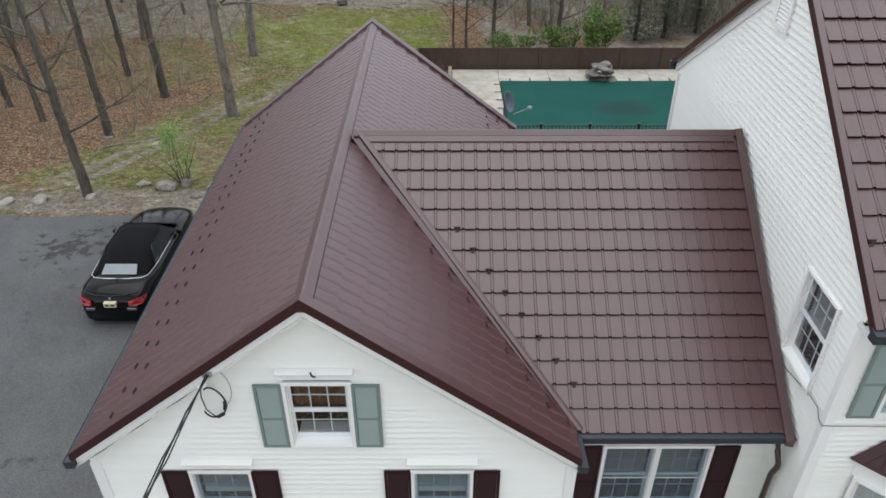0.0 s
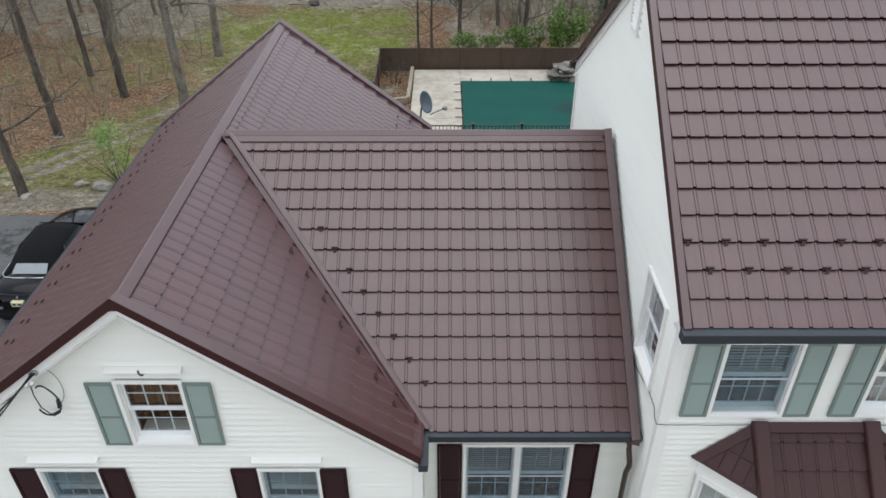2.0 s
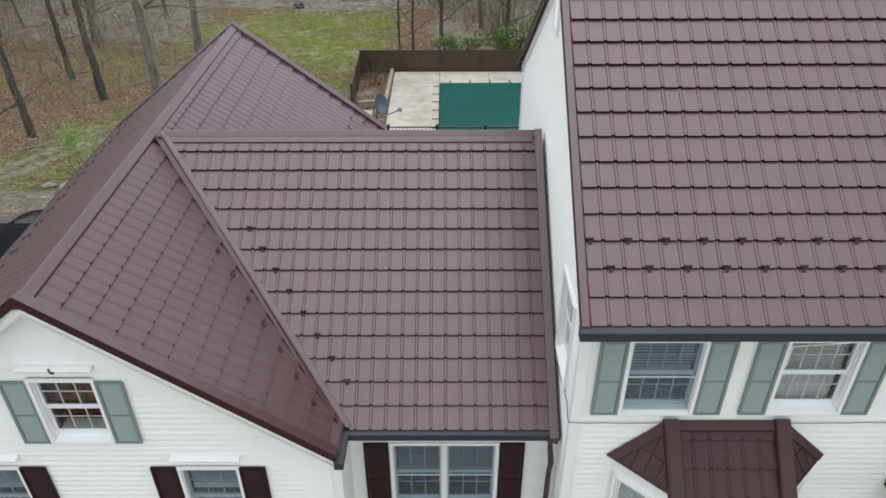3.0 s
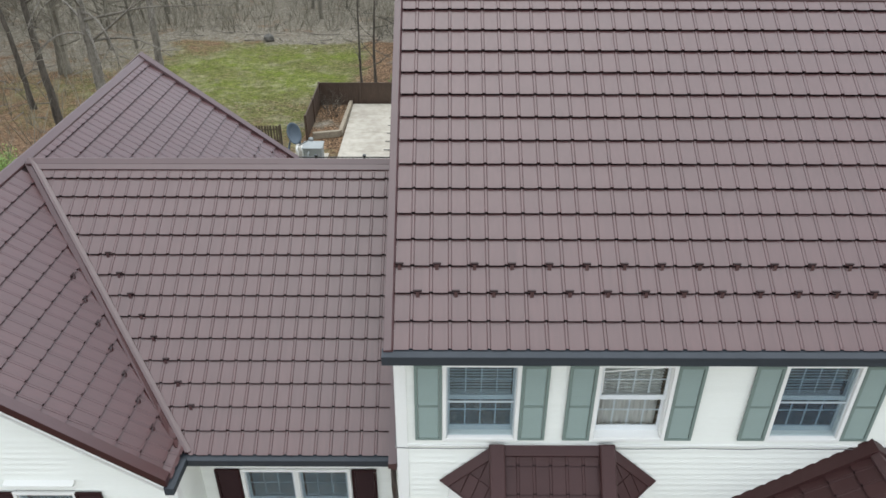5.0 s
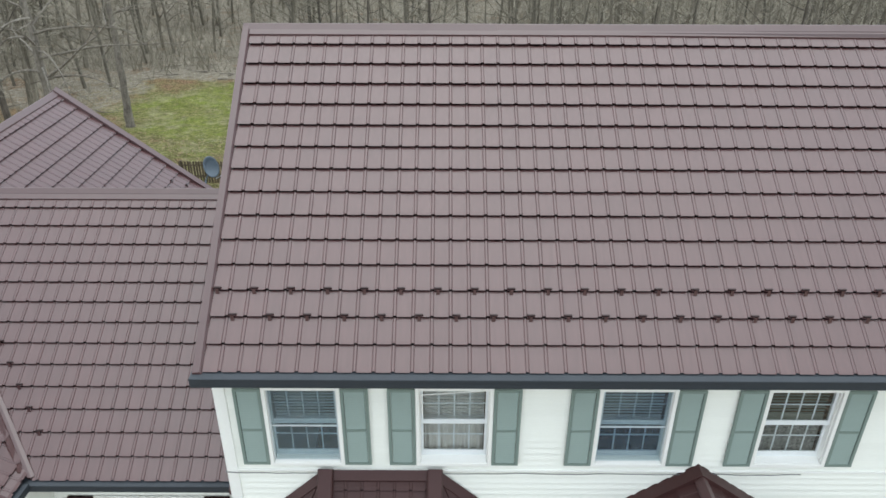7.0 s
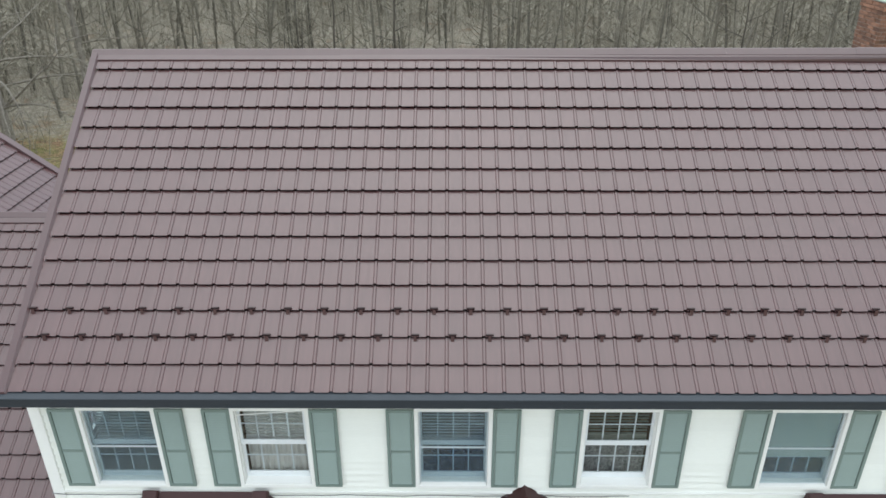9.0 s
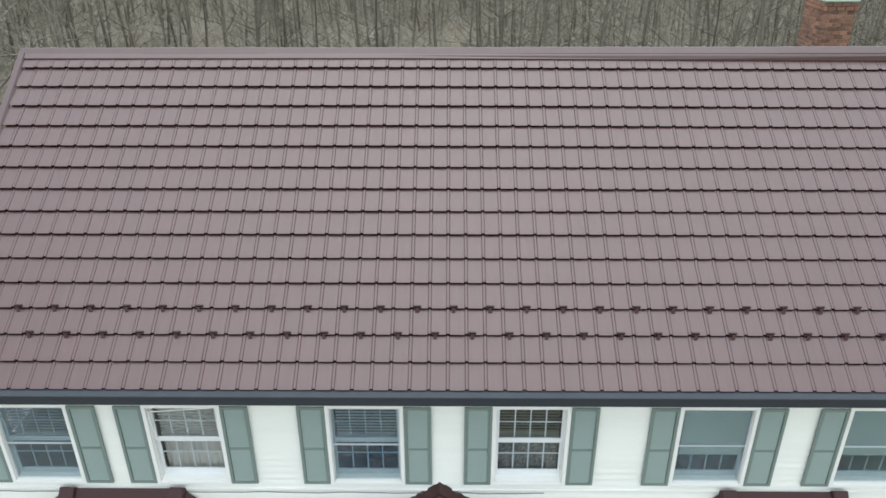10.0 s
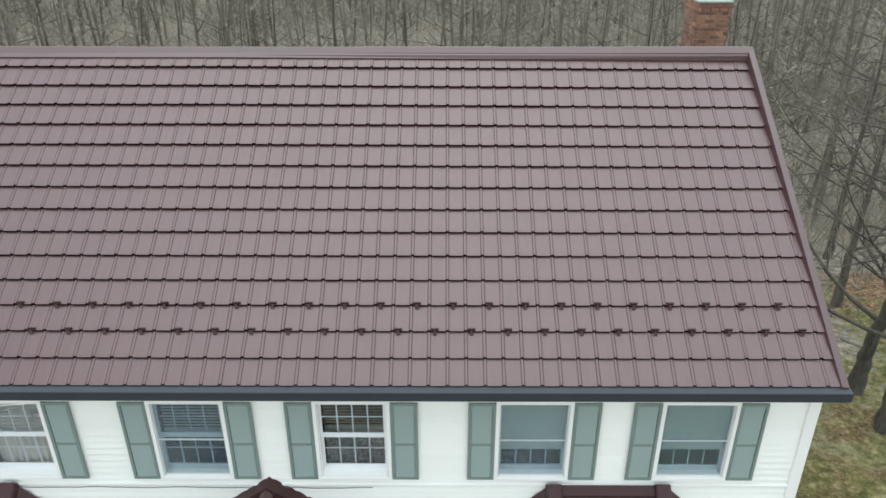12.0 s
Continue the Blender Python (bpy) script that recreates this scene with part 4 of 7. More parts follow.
def frame_geo(w, h, t, d0, d1, z=0.0):
    """A mitred rectangular frame w x h with members t wide, from depth d0 to d1, its lower edge at z."""
    g = Geo()
    out = [(-w / 2, z), (w / 2, z), (w / 2, z + h), (-w / 2, z + h)]
    inn = [(-w / 2 + t, z + t), (w / 2 - t, z + t), (w / 2 - t, z + h - t), (-w / 2 + t, z + h - t)]
    v = [(x, d, q) for ring in (out, inn) for d in (d0, d1) for x, q in ring]
    f = []
    for i in range(4):
        k = (i + 1) % 4
        f += [(i, k, 8 + k, 8 + i), (4 + i, 12 + i, 12 + k, 4 + k), (i, 4 + i, 4 + k, k), (8 + i, 8 + k, 12 + k, 12 + i)]
    return g.add(v, f)


def window(house, m, w, h, cols=4, rows=2, cover="", shade_to=0.5, label="white vinyl double-hung window", header=False, storm=False):
    """A double-hung window set back in its casing; cover: 'blind', 'shade' or nothing. m places its sill's middle."""
    key = (round(w, 3), round(h, 3), cols, rows)

    def casing():
        return frame_geo(w + 0.10, h + 0.09, 0.050, -0.042, 0.0, -0.045).mesh("window", M_TRIM, 0.005)

    def lining():
        return frame_geo(w + 0.02, h + 0.02, 0.022, 0.001, 0.13, -0.01).mesh("jamb", M_TRIM)

    def sill():
        return Geo().prism([(-w / 2 + 0.013, -0.03, 0.008), (-w / 2 + 0.013, 0.13, 0.013), (-w / 2 + 0.013, 0.13, 0.055), (-w / 2 + 0.013, -0.03, 0.018)], (w - 0.026, 0, 0)).mesh("sill", M_TRIM)

    win = part("window", cached(("casing",) + key, casing), parent=house, label=label, m=m)
    part("jamb", cached(("lining",) + key, lining), parent=win)
    part("sill", cached(("sill",) + key, sill), parent=win)
    half = h * 0.5
    sash_mat = M_SASH_DIM if storm else M_SASH
    for lower in (False, True):
        y0, y1 = (0.075, 0.105) if lower else (0.035, 0.065)
        z = 0.05 if lower else half + 0.02
        tall = (half - 0.03) if lower else (h - half - 0.03)
        foot = 0.075 if lower else 0.062

        def sash():
            g = frame_geo(w - 0.024, tall + 0.03, 0.032, y0, y1, z - 0.01)
            g.box(-w / 2 + 0.045, w / 2 - 0.045, y0 + 0.002, y1 - 0.002, z + 0.015, z + foot)
            return g.mesh("sash", sash_mat, 0.004)

        part("sash", cached(("sash", lower, storm) + key, sash), parent=win)
        gw, g0, g1 = w - 0.09, z + foot, z + tall - 0.01

        def bars():
            g = Geo()
            for i in range(1, cols):
                x = -gw / 2 + gw * i / cols
                g.box(x - 0.0085, x + 0.0085, y0 + 0.016, y1 - 0.004, g0, g1)
            for i in range(1, rows):
                zz = g0 + (g1 - g0) * (i / rows if lower is False else i / rows + 0.04)
                g.box(-gw / 2, gw / 2, y0 + 0.017, y1 - 0.005, zz - 0.0085, zz + 0.0085)
            return g.mesh("muntin_grid", sash_mat, fix=True)

        part("muntin_grid", cached(("bars", lower, storm) + key, bars), parent=win)

        def pane():
            return Geo().box(-gw / 2, gw / 2, y0 + 0.008, y0 + 0.012, g0, g1).mesh("pane", M_GLASS)

        glass = part("pane", cached(("pane", lower) + key, pane), parent=win)
        glass.visible_shadow = False
    if storm:
        def outer():
            return Geo().box(-w / 2 + 0.01, w / 2 - 0.01, 0.004, 0.008, 0.02, h - 0.01).mesh("storm_pane", M_STORM)
        glass = part("storm_pane", cached(("storm",) + key, outer), parent=win)
        glass.visible_shadow = False

        def rail():
            g = frame_geo(w - 0.004, h - 0.01, 0.018, 0.0, 0.014, 0.008)
            g.box(-w / 2 + 0.018, w / 2 - 0.018, 0.0, 0.014, half - 0.012, half + 0.012)
            return g.mesh("storm_frame", sash_mat)
        part("storm_frame", cached(("storm_frame",) + key, rail), parent=win)

        def mesh():
            return Geo().box(-w / 2 + 0.02, w / 2 - 0.02, 0.016, 0.0165, 0.03, h - 0.02).mesh("insect_screen", M_SCREEN)
        part("insect_screen", cached(("screen",) + key, mesh), parent=win)
    slats = M_BLIND
    if cover in ("speckle", "drape"):
        # a speckled sheet painted as the lower panes' reflections, or a drape drawn behind the upper sash
        low, high, cloth, what = (0.05, half - 0.02, M_SPECKLE, "speckled sheet imitating reflections in the lower panes") if cover == "speckle" else (half + 0.03, h - 0.05, M_DRAPE, "brown drape")
        folds = [(-w / 2 + 0.05 + (w - 0.1) * i / 40, 0.150 + 0.008 * math.sin(i * 1.1)) for i in range(41)]
        part("curtain", Geo().rings([[(x, y, low), (x, y, high), (x, y + 0.004, high), (x, y + 0.004, low)] for x, y in folds]), cloth, win, what)
        if cover == "drape":
            part("sill_board", Geo().box(-w / 2 + 0.05, w / 2 - 0.05, 0.14, 0.30, 0.03, 0.10), M_TRIM, win, "white inner sill")
        slats = M_BLIND_DIM
        cover = "blind" if cover == "speckle" else ""
    if cover == "curtain":
        folds = [(-w / 2 + 0.05 + (w - 0.1) * i / 40, 0.168 + 0.014 * math.sin(i * 1.3)) for i in range(41)]
        part("curtain", Geo().rings([[(x, y, 0.05), (x, y, h - 0.06), (x, y + 0.004, h - 0.06), (x, y + 0.004, 0.05)] for x, y in folds]), M_CURTAIN, win, "pale net curtain")
        cover = "blind"
    if cover == "blind":
        def blind():
            g = Geo()
            z = h - 0.06
            while z > h * (1 - shade_to):
                g.hexa([(-w / 2 + 0.05, 0.135, z - 0.003), (w / 2 - 0.05, 0.135, z - 0.003), (w / 2 - 0.05, 0.16, z + 0.003), (-w / 2 + 0.05, 0.16, z + 0.003), (-w / 2 + 0.05, 0.135, z - 0.001), (w / 2 - 0.05, 0.135, z - 0.001), (w / 2 - 0.05, 0.16, z + 0.005), (-w / 2 + 0.05, 0.16, z + 0.005)])
                z -= 0.046
            g.box(-w / 2 + 0.05, w / 2 - 0.05, 0.132, 0.162, z - 0.01, z + 0.085)
            return g.mesh("blind", slats, fix=False)
        part("blind", cached(("blind", shade_to, slats.name) + key, blind), parent=win, label="white slatted blind" if slats is M_BLIND else "dim olive slatted blind")
    elif cover == "shade":
        part("roller_shade", Geo().box(-w / 2 + 0.04, w / 2 - 0.04, 0.024, 0.028, h * (1 - shade_to), h - 0.03), M_SHADE, win, "grey roller shade")
    if header:
        g = Geo().prism([(-w / 2 - 0.09, -0.09, h + 0.235), (-w / 2 - 0.09, 0.0, h + 0.265), (-w / 2 - 0.09, 0.0, h + 0.19), (-w / 2 - 0.09, -0.05, h + 0.19), (-w / 2 - 0.09, -0.085, h + 0.205)], (w + 0.18, 0, 0))
        part("header", g, M_TRIM, win, "white projecting window header", bevel=0.005)
    return win


def shutter(house, m, w, h, mat, label):
    """A two-panel louvred shutter with raised stiles and rails, its lower middle at m."""
    mid = h * 0.47
    x = w / 2 - 0.042

    def make():
        g = frame_geo(w, h, 0.036, -0.027, 0.0)
        g.box(-x, x, -0.0225, 0.0, mid - 0.018, mid + 0.018)
        return g.mesh("shutter", mat)

    def louvres(a, b):
        # one pressed sheet of overlapping louvres
        n = round((b - a) / 0.036)
        q = (b - a) / n
        prof = []
        for i in range(n):
            z = a + q * i
            prof += [(-0.019, z + q * 0.06), (-0.019, z + q * 0.14), (-0.007, z + q * 0.99)]
        # green louvres get the lighter tone that stands for sky light on them
        return Geo().rings([[(u, y, z) for y, z in [(0.0, a)] + prof + [(0.0, b)]] for u in (-x, x)]).mesh("louvre_panel", M_LOUVRE_LIT if mat is M_SHUT_G else mat)

    key = (round(w, 3), round(h, 3), mat.name)
    ob = part("shutter", cached(("shutter",) + key, make), parent=house, label=label, m=m)
    for a, b in ((0.036, mid - 0.018), (mid + 0.018, h - 0.036)):
        part("louvre_panel", cached(("louvre", a) + key, lambda: louvres(a, b)), parent=ob)
    return ob


# ---- the two-storey house ----
def build_house():
    house = thing("house", ((ML + MR) / 2, 10.2, GROUND_Z), "two-storey white-sided colonial house with brown metal tile roof", "house")
    G0 = GROUND_Z - 0.1
    top = M_EAVE[1] - 0.15
    centres = (5.96, 7.815, 10.03, 12.055, 14.30, 16.32)
    w, h, sill = 0.85, 1.175, 3.14
    openings = [(c - w / 2 - 0.02, c + w / 2 + 0.02, sill - 0.02, sill + h + 0.02) for c in centres]
    low = [(6.2, 7.6, 0.55, 2.0), (14.6, 16.0, 0.55, 2.0), (10.45, 11.45, -0.2, 1.95)]
    wall(house, "wall", "white lapped vinyl siding front wall", (0, MF, G0), (1, 0, 0), (0, -1, 0), G0, lambda z: (ML, MR), openings + low, top)
    covers = (("blind", 0.5, True), ("curtain", 0.5, False), ("blind", 0.5, True), ("speckle", 0.48, False), ("shade", 0.62, True), ("shade", 0.62, True))
    for c, (cover, much, storm) in zip(centres, covers):
        window(house, Matrix.Translation((c, MF - 0.02, sill)), w, h, 4, 2, cover, much, storm=storm)
        for s in (-1, 1):
            shutter(house, Matrix.Translation((c + s * 0.645, MF - 0.037, 3.115)), 0.335, 1.215, M_SHUT_G, "sage green louvred shutter")
    # a thin screen frame that has come loose from the second window
    x0, x1, zt = centres[1] - w / 2 + 0.02, centres[1] + w / 2 - 0.02, sill + h
    for name, a, b in (("screen_rail", (x0, MF - 0.045, zt - 0.075), (x1, MF - 0.03, zt - 0.015)), ("screen_rail", (x0, MF - 0.045, zt - 0.075), (x0 + 0.015, MF - 0.02, zt - 0.42))):
        part(name, Geo().tube([a, b], 0.008, 5), M_TRIM, house, "loose white screen frame")
    # ground floor: two bays and the door under its portico
    for c in (6.88, 15.30):
        window(house, Matrix.Translation((c, MF - 0.02, 0.57)), 1.30, 1.40, 6, 2, "blind", 0.5)
    g = Geo().box(10.47, 11.43, MF - 0.01, MF + 0.05, -0.2, 1.93)
    part("door", g, M_SHUT_M, house, "maroon panelled front door", bevel=0.01)
    # gable ends
    ry, rz = M_RIDGE

    def gable(z, under=0.14):
        if z < M_EAVE[1] - 0.2:
            return MF, MB
        f = M_EAVE[0] + (z + under - M_EAVE[1]) * (ry - M_EAVE[0]) / (rz - M_EAVE[1])
        b = M_BACK[0] - (z + under - M_BACK[1]) * (M_BACK[0] - ry) / (rz - M_BACK[1])
        return max(f, MF), max(min(b, MB), max(f, MF) + 0.02)

    sw = (6.90, 7.76, 3.03, 4.41)
    wall(house, "wall", "white lapped vinyl siding gable wall", (ML, 0, G0), (0, 1, 0), (-1, 0, 0), G0, gable, [sw], rz - 0.2)
    window(house, Matrix.Translation((ML - 0.02, (sw[0] + sw[1]) / 2, sw[2] + 0.02)) @ Matrix.Rotation(radians(-90), 4, "Z"), 0.82, 1.34, 3, 2, "blind", 0.5)
    wall(house, "wall", "white lapped vinyl siding gable wall", (MR, 0, G0), (0, 1, 0), (1, 0, 0), G0, lambda z: gable(z, 0.34), [], rz - 0.36)
    wall(house, "wall", "white lapped vinyl siding rear wall", (0, MB, G0), (1, 0, 0), (0, 1, 0), G0, lambda z: (ML, MR), [], M_BACK[1] - 0.12)
    for x0, x1 in ((ML - 0.045, ML + 0.10), (MR - 0.10, MR + 0.045)):
        upright(house, x0, x1, MF - 0.046, MF + 0.02, G0, top)
    for x0, x1 in ((ML - 0.046, ML + 0.02), (MR - 0.02, MR + 0.046)):
        upright(house, x0, x1, MF - 0.02, MF + 0.055, G0, top)
        upright(house, x0, x1, MB - 0.09, MB + 0.03, G0, M_BACK[1] - 0.15)
    # white rake boards on the visible gable
    for y0, z0, y1, z1 in ((M_EAVE[0] + 0.1, M_EAVE[1] + 0.08, ry, rz), (M_BACK[0] - 0.1, M_BACK[1] + 0.07, ry, rz)):
        rows = [[(ML - 0.045 - t, y, z - q) for t, q in ((0, 0.10), (0, 0.27), (-0.03, 0.27), (-0.03, 0.10))] for y, z in ((y0, z0), (y1, z1))]
        part("frieze_board", Geo().rings(rows), M_TRIM, house, "white rake board")
    # gable vent
    vent = part("gable_vent", frame_geo(0.46, 0.62, 0.05, -0.05, 0.0), M_TRIM, house, "white louvred gable vent", bevel=0.004, m=Matrix.Translation((ML - 0.012, 10.35, 6.72)) @ Matrix.Rotation(radians(-90), 4, "Z"))
    slat = Geo().hexa([(-0.18, -0.04, 0.0), (0.18, -0.04, 0.0), (0.18, 0.0, 0.035), (-0.18, 0.0, 0.035), (-0.18, -0.04, 0.008), (0.18, -0.04, 0.008), (0.18, 0.0, 0.043), (-0.18, 0.0, 0.043)]).mesh("vent_slat", M_TRIM)
    for i in range(9):
        part("vent_slat", slat, parent=vent, m=Matrix.Translation((0, 0, 0.06 + i * 0.056)))
    # belt line with a slack cable
    part("belt_trim", Geo().box(ML, MR, MF - 0.048, MF - 0.02, 2.985, 3.01), M_TRIM, house, "thin white belt trim", bevel=0.003)
    pts = [(ML - 0.03 + (12.3 - ML) * i / 60, MF - 0.056, 2.975 - 0.018 * abs(math.sin(i * 0.31)) - 0.012 * noise.noise((i * 0.4, 0, 0))) for i in range(61)]
    part("wall_cable", Geo().tube(pts, 0.006, 5), M_WIRE, house, "slack grey cable along the siding", smooth=True)
    pts = [(ML - 0.03, MF - 0.056, 2.972), (ML - 0.058, MF - 0.05, 2.965), (ML - 0.06, MF + 0.06, 2.97), (ML - 0.06, MF + 0.15, 3.08), (ML - 0.055, MF + 0.5, 3.05), (ML - 0.055, MF + 0.62, 3.0), (ML - 0.05, MF + 1.3, 2.82)]
    part("wall_cable", Geo().tube(pts, 0.007, 5), M_WIRE, house, "slack grey cable along the siding", smooth=True)
    # downspout in the corner
    run = [(4.79, 6.90, C_EZ - 0.13), (4.79, 6.91, 2.0), (4.80, 6.88, 1.90), (4.81, 6.79, 1.76), (4.815, 6.78, 1.68), (4.815, 6.84, 1.50), (4.815, 6.86, 1.42), (4.815, 6.86, GROUND_Z + 0.1)]
    ds = Geo().tube(run, 0.041, 8)
    part("downspout", ds, M_SPOUT, house, "brown metal downspout", smooth=True)
    build_main_roof(house)
    build_bay(house, 6.88)
    build_bay(house, 15.30)
    build_portico(house, 10.94)
    return house


def clip_flat(poly, tri):
    """The part of a flat polygon inside a triangle, both as (u, v) points."""
    area = sum(p[0] * q[1] - q[0] * p[1] for p, q in zip(tri, tri[1:] + tri[:1]))
    for p, q in zip(tri, tri[1:] + tri[:1]):
        side = [((q[0] - p[0]) * (v - p[1]) - (q[1] - p[1]) * (u - p[0])) * math.copysign(1, area) for u, v in poly]
        kept = []
        for j, (here, h) in enumerate(zip(poly, side)):
            there, t = poly[j - 1], side[j - 1]
            if (h > 0) != (t > 0):
                f = t / (t - h)
                kept.append((there[0] + (here[0] - there[0]) * f, there[1] + (here[1] - there[1]) * f))
            if h > 0:
                kept.append(here)
        poly = kept
    return poly


def build_bay(house, c):
    """A bay window's roof: a front slope between two hips, and two side slopes that run back to the wall."""
    hw, tip, yz, fz, fy = 0.70, 1.41, 3.0, 2.33, 5.72
    T = [Vector((c - hw, MF - 0.02, yz)), Vector((c + hw, MF - 0.02, yz))]
    F = [Vector((c - hw + 0.01, fy, fz)), Vector((c + hw - 0.01, fy, fz))]
    W = [Vector((c - tip, MF - 0.02, fz)), Vector((c + tip, MF - 0.02, fz))]
    g = Geo().add([T[0], T[1], F[0], F[1], W[0], W[1]], [(0, 2, 3, 1), (0, 4, 2), (1, 3, 5), (4, 5, 3, 2), (0, 1, 5, 4)])
    roof = part("bay_roof", g, M_DECK, house, "brown metal bay roof with wide hip caps")
    n1 = (T[1] - T[0]).cross(T[0] - F[0]).normalized()
    n1 = n1 if n1.z > 0 else -n1
    # front tiles
    up = (Vector((c, MF - 0.02, yz)) - Vector((c, fy, fz)))
    fm = slope_frame((c, fy, fz), (c, MF - 0.02, yz), (1, 0, 0))
    L = up.length
    pitch = 0.207
    row = 0.362 * L
    whole, short = (tile_geo(pitch, e).mesh("roof_tile", M_BAY, fix=False) for e in (row, L - 2 * row - 0.11))
    for r in range(3):
        for k in range(-3, 3):
            part("roof_tile", short if r == 2 else whole, parent=roof, m=fm @ Matrix.Translation((k * pitch, r * row, 0.0)))
    band = [fm @ Vector((u, v, w)) for v, w in ((L - 0.145, 0.058), (L - 0.01, 0.058)) for u in (-hw + 0.06, hw - 0.06)]
    part("flashing", Geo().prism([band[0], band[1], band[3], band[2]], fm.to_3x3() @ Vector((0, 0, -0.05))), M_BAY, roof, "wide brown metal flashing band", bevel=0.006)
    for i, s in ((0, -1), (1, 1)):
        box = [Vector((u, 0, 0)) + n1 * q for u, q in ((-0.10, -0.02), (-0.10, 0.085), (-0.085, 0.115), (0.085, 0.115), (0.10, 0.085), (0.10, -0.02))]
        cap = Geo().rings([[p + b for b in box] for p in (F[i] + Vector((0, -0.02, 0)), T[i])])
        part("hip_cap", cap, M_BAY, roof, "wide brown hip cap", bevel=0.012)
        # side slope: a base plate, small tiles cut to the triangle, and a wide flashing band along the wall
        sn = (T[i] - W[i]).cross(F[i] - W[i]).normalized()
        sn = sn if sn.z > 0 else -sn
        a, b, d = W[i], F[i], T[i]
        part("side_plate", Geo().prism([p + sn * 0.004 for p in (a, b, d)], sn * 0.012), M_BAY, roof, "brown metal side slope")
        along = (b - a).normalized()
        rise = sn.cross(along)
        rise = rise if rise.z > 0 else -rise
        tri = [((p - a).dot(along), (p - a).dot(rise)) for p in (a, b, d)]
        for r in range(2):
            for k in range(6):
                u0, v0 = 0.02 + k * 0.17, 0.03 + r * 0.30
                spot = clip_flat([(u0, v0), (u0 + 0.155, v0), (u0 + 0.155, v0 + 0.286), (u0, v0 + 0.286)], tri)
                if len(spot) > 2:
                    part("roof_tile", Geo().prism([a + along * u + rise * v + sn * 0.016 for u, v in spot], sn * 0.014), M_BAY, roof, bevel=0.003)
        part("flashing", Geo().prism([p + sn * 0.030 for p in (a, d, d + (b - d) * 0.16, a + (b - a) * 0.16)], sn * 0.02), M_BAY, roof, "wide brown metal flashing band", bevel=0.005)
        part("edge_trim", Geo().tube([W[i] + sn * 0.0, F[i] + sn * 0.0], 0.022, 6), M_FASCIA, roof, "dark maroon edge trim")
    part("edge_trim", Geo().tube([F[0], F[1]], 0.022, 6), M_FASCIA, roof, "dark maroon edge trim")
    # the bay's body
    pts = [(c - tip + 0.1, MF - 0.025), (c - hw, fy + 0.12), (c + hw, fy + 0.12), (c + tip - 0.1, MF - 0.025)]
    body = part("bay_body", Geo().prism([(x, y, -0.3) for x, y in pts], (0, 0, 0.85)), M_TRIM, house, "white bay window apron", bevel=0.01)
    part("bay_head", Geo().prism([(x, y, 2.0) for x, y in pts], (0, 0, 0.32)), M_TRIM, body)
    for (x0, y0), (x1, y1) in zip(pts, pts[1:]):
        d = Vector((x1 - x0, y1 - y0, 0))
        ang = math.atan2(d.y, d.x)
        n = 2 if d.length > 1.2 else 1
        for k in range(n):
            mid = Vector((x0, y0, 0.60)) + d * ((k + 0.5) / n)
            window(house, Matrix.Translation(mid) @ Matrix.Rotation(ang, 4, "Z"), d.length / n - 0.18, 1.36, 3, 2)


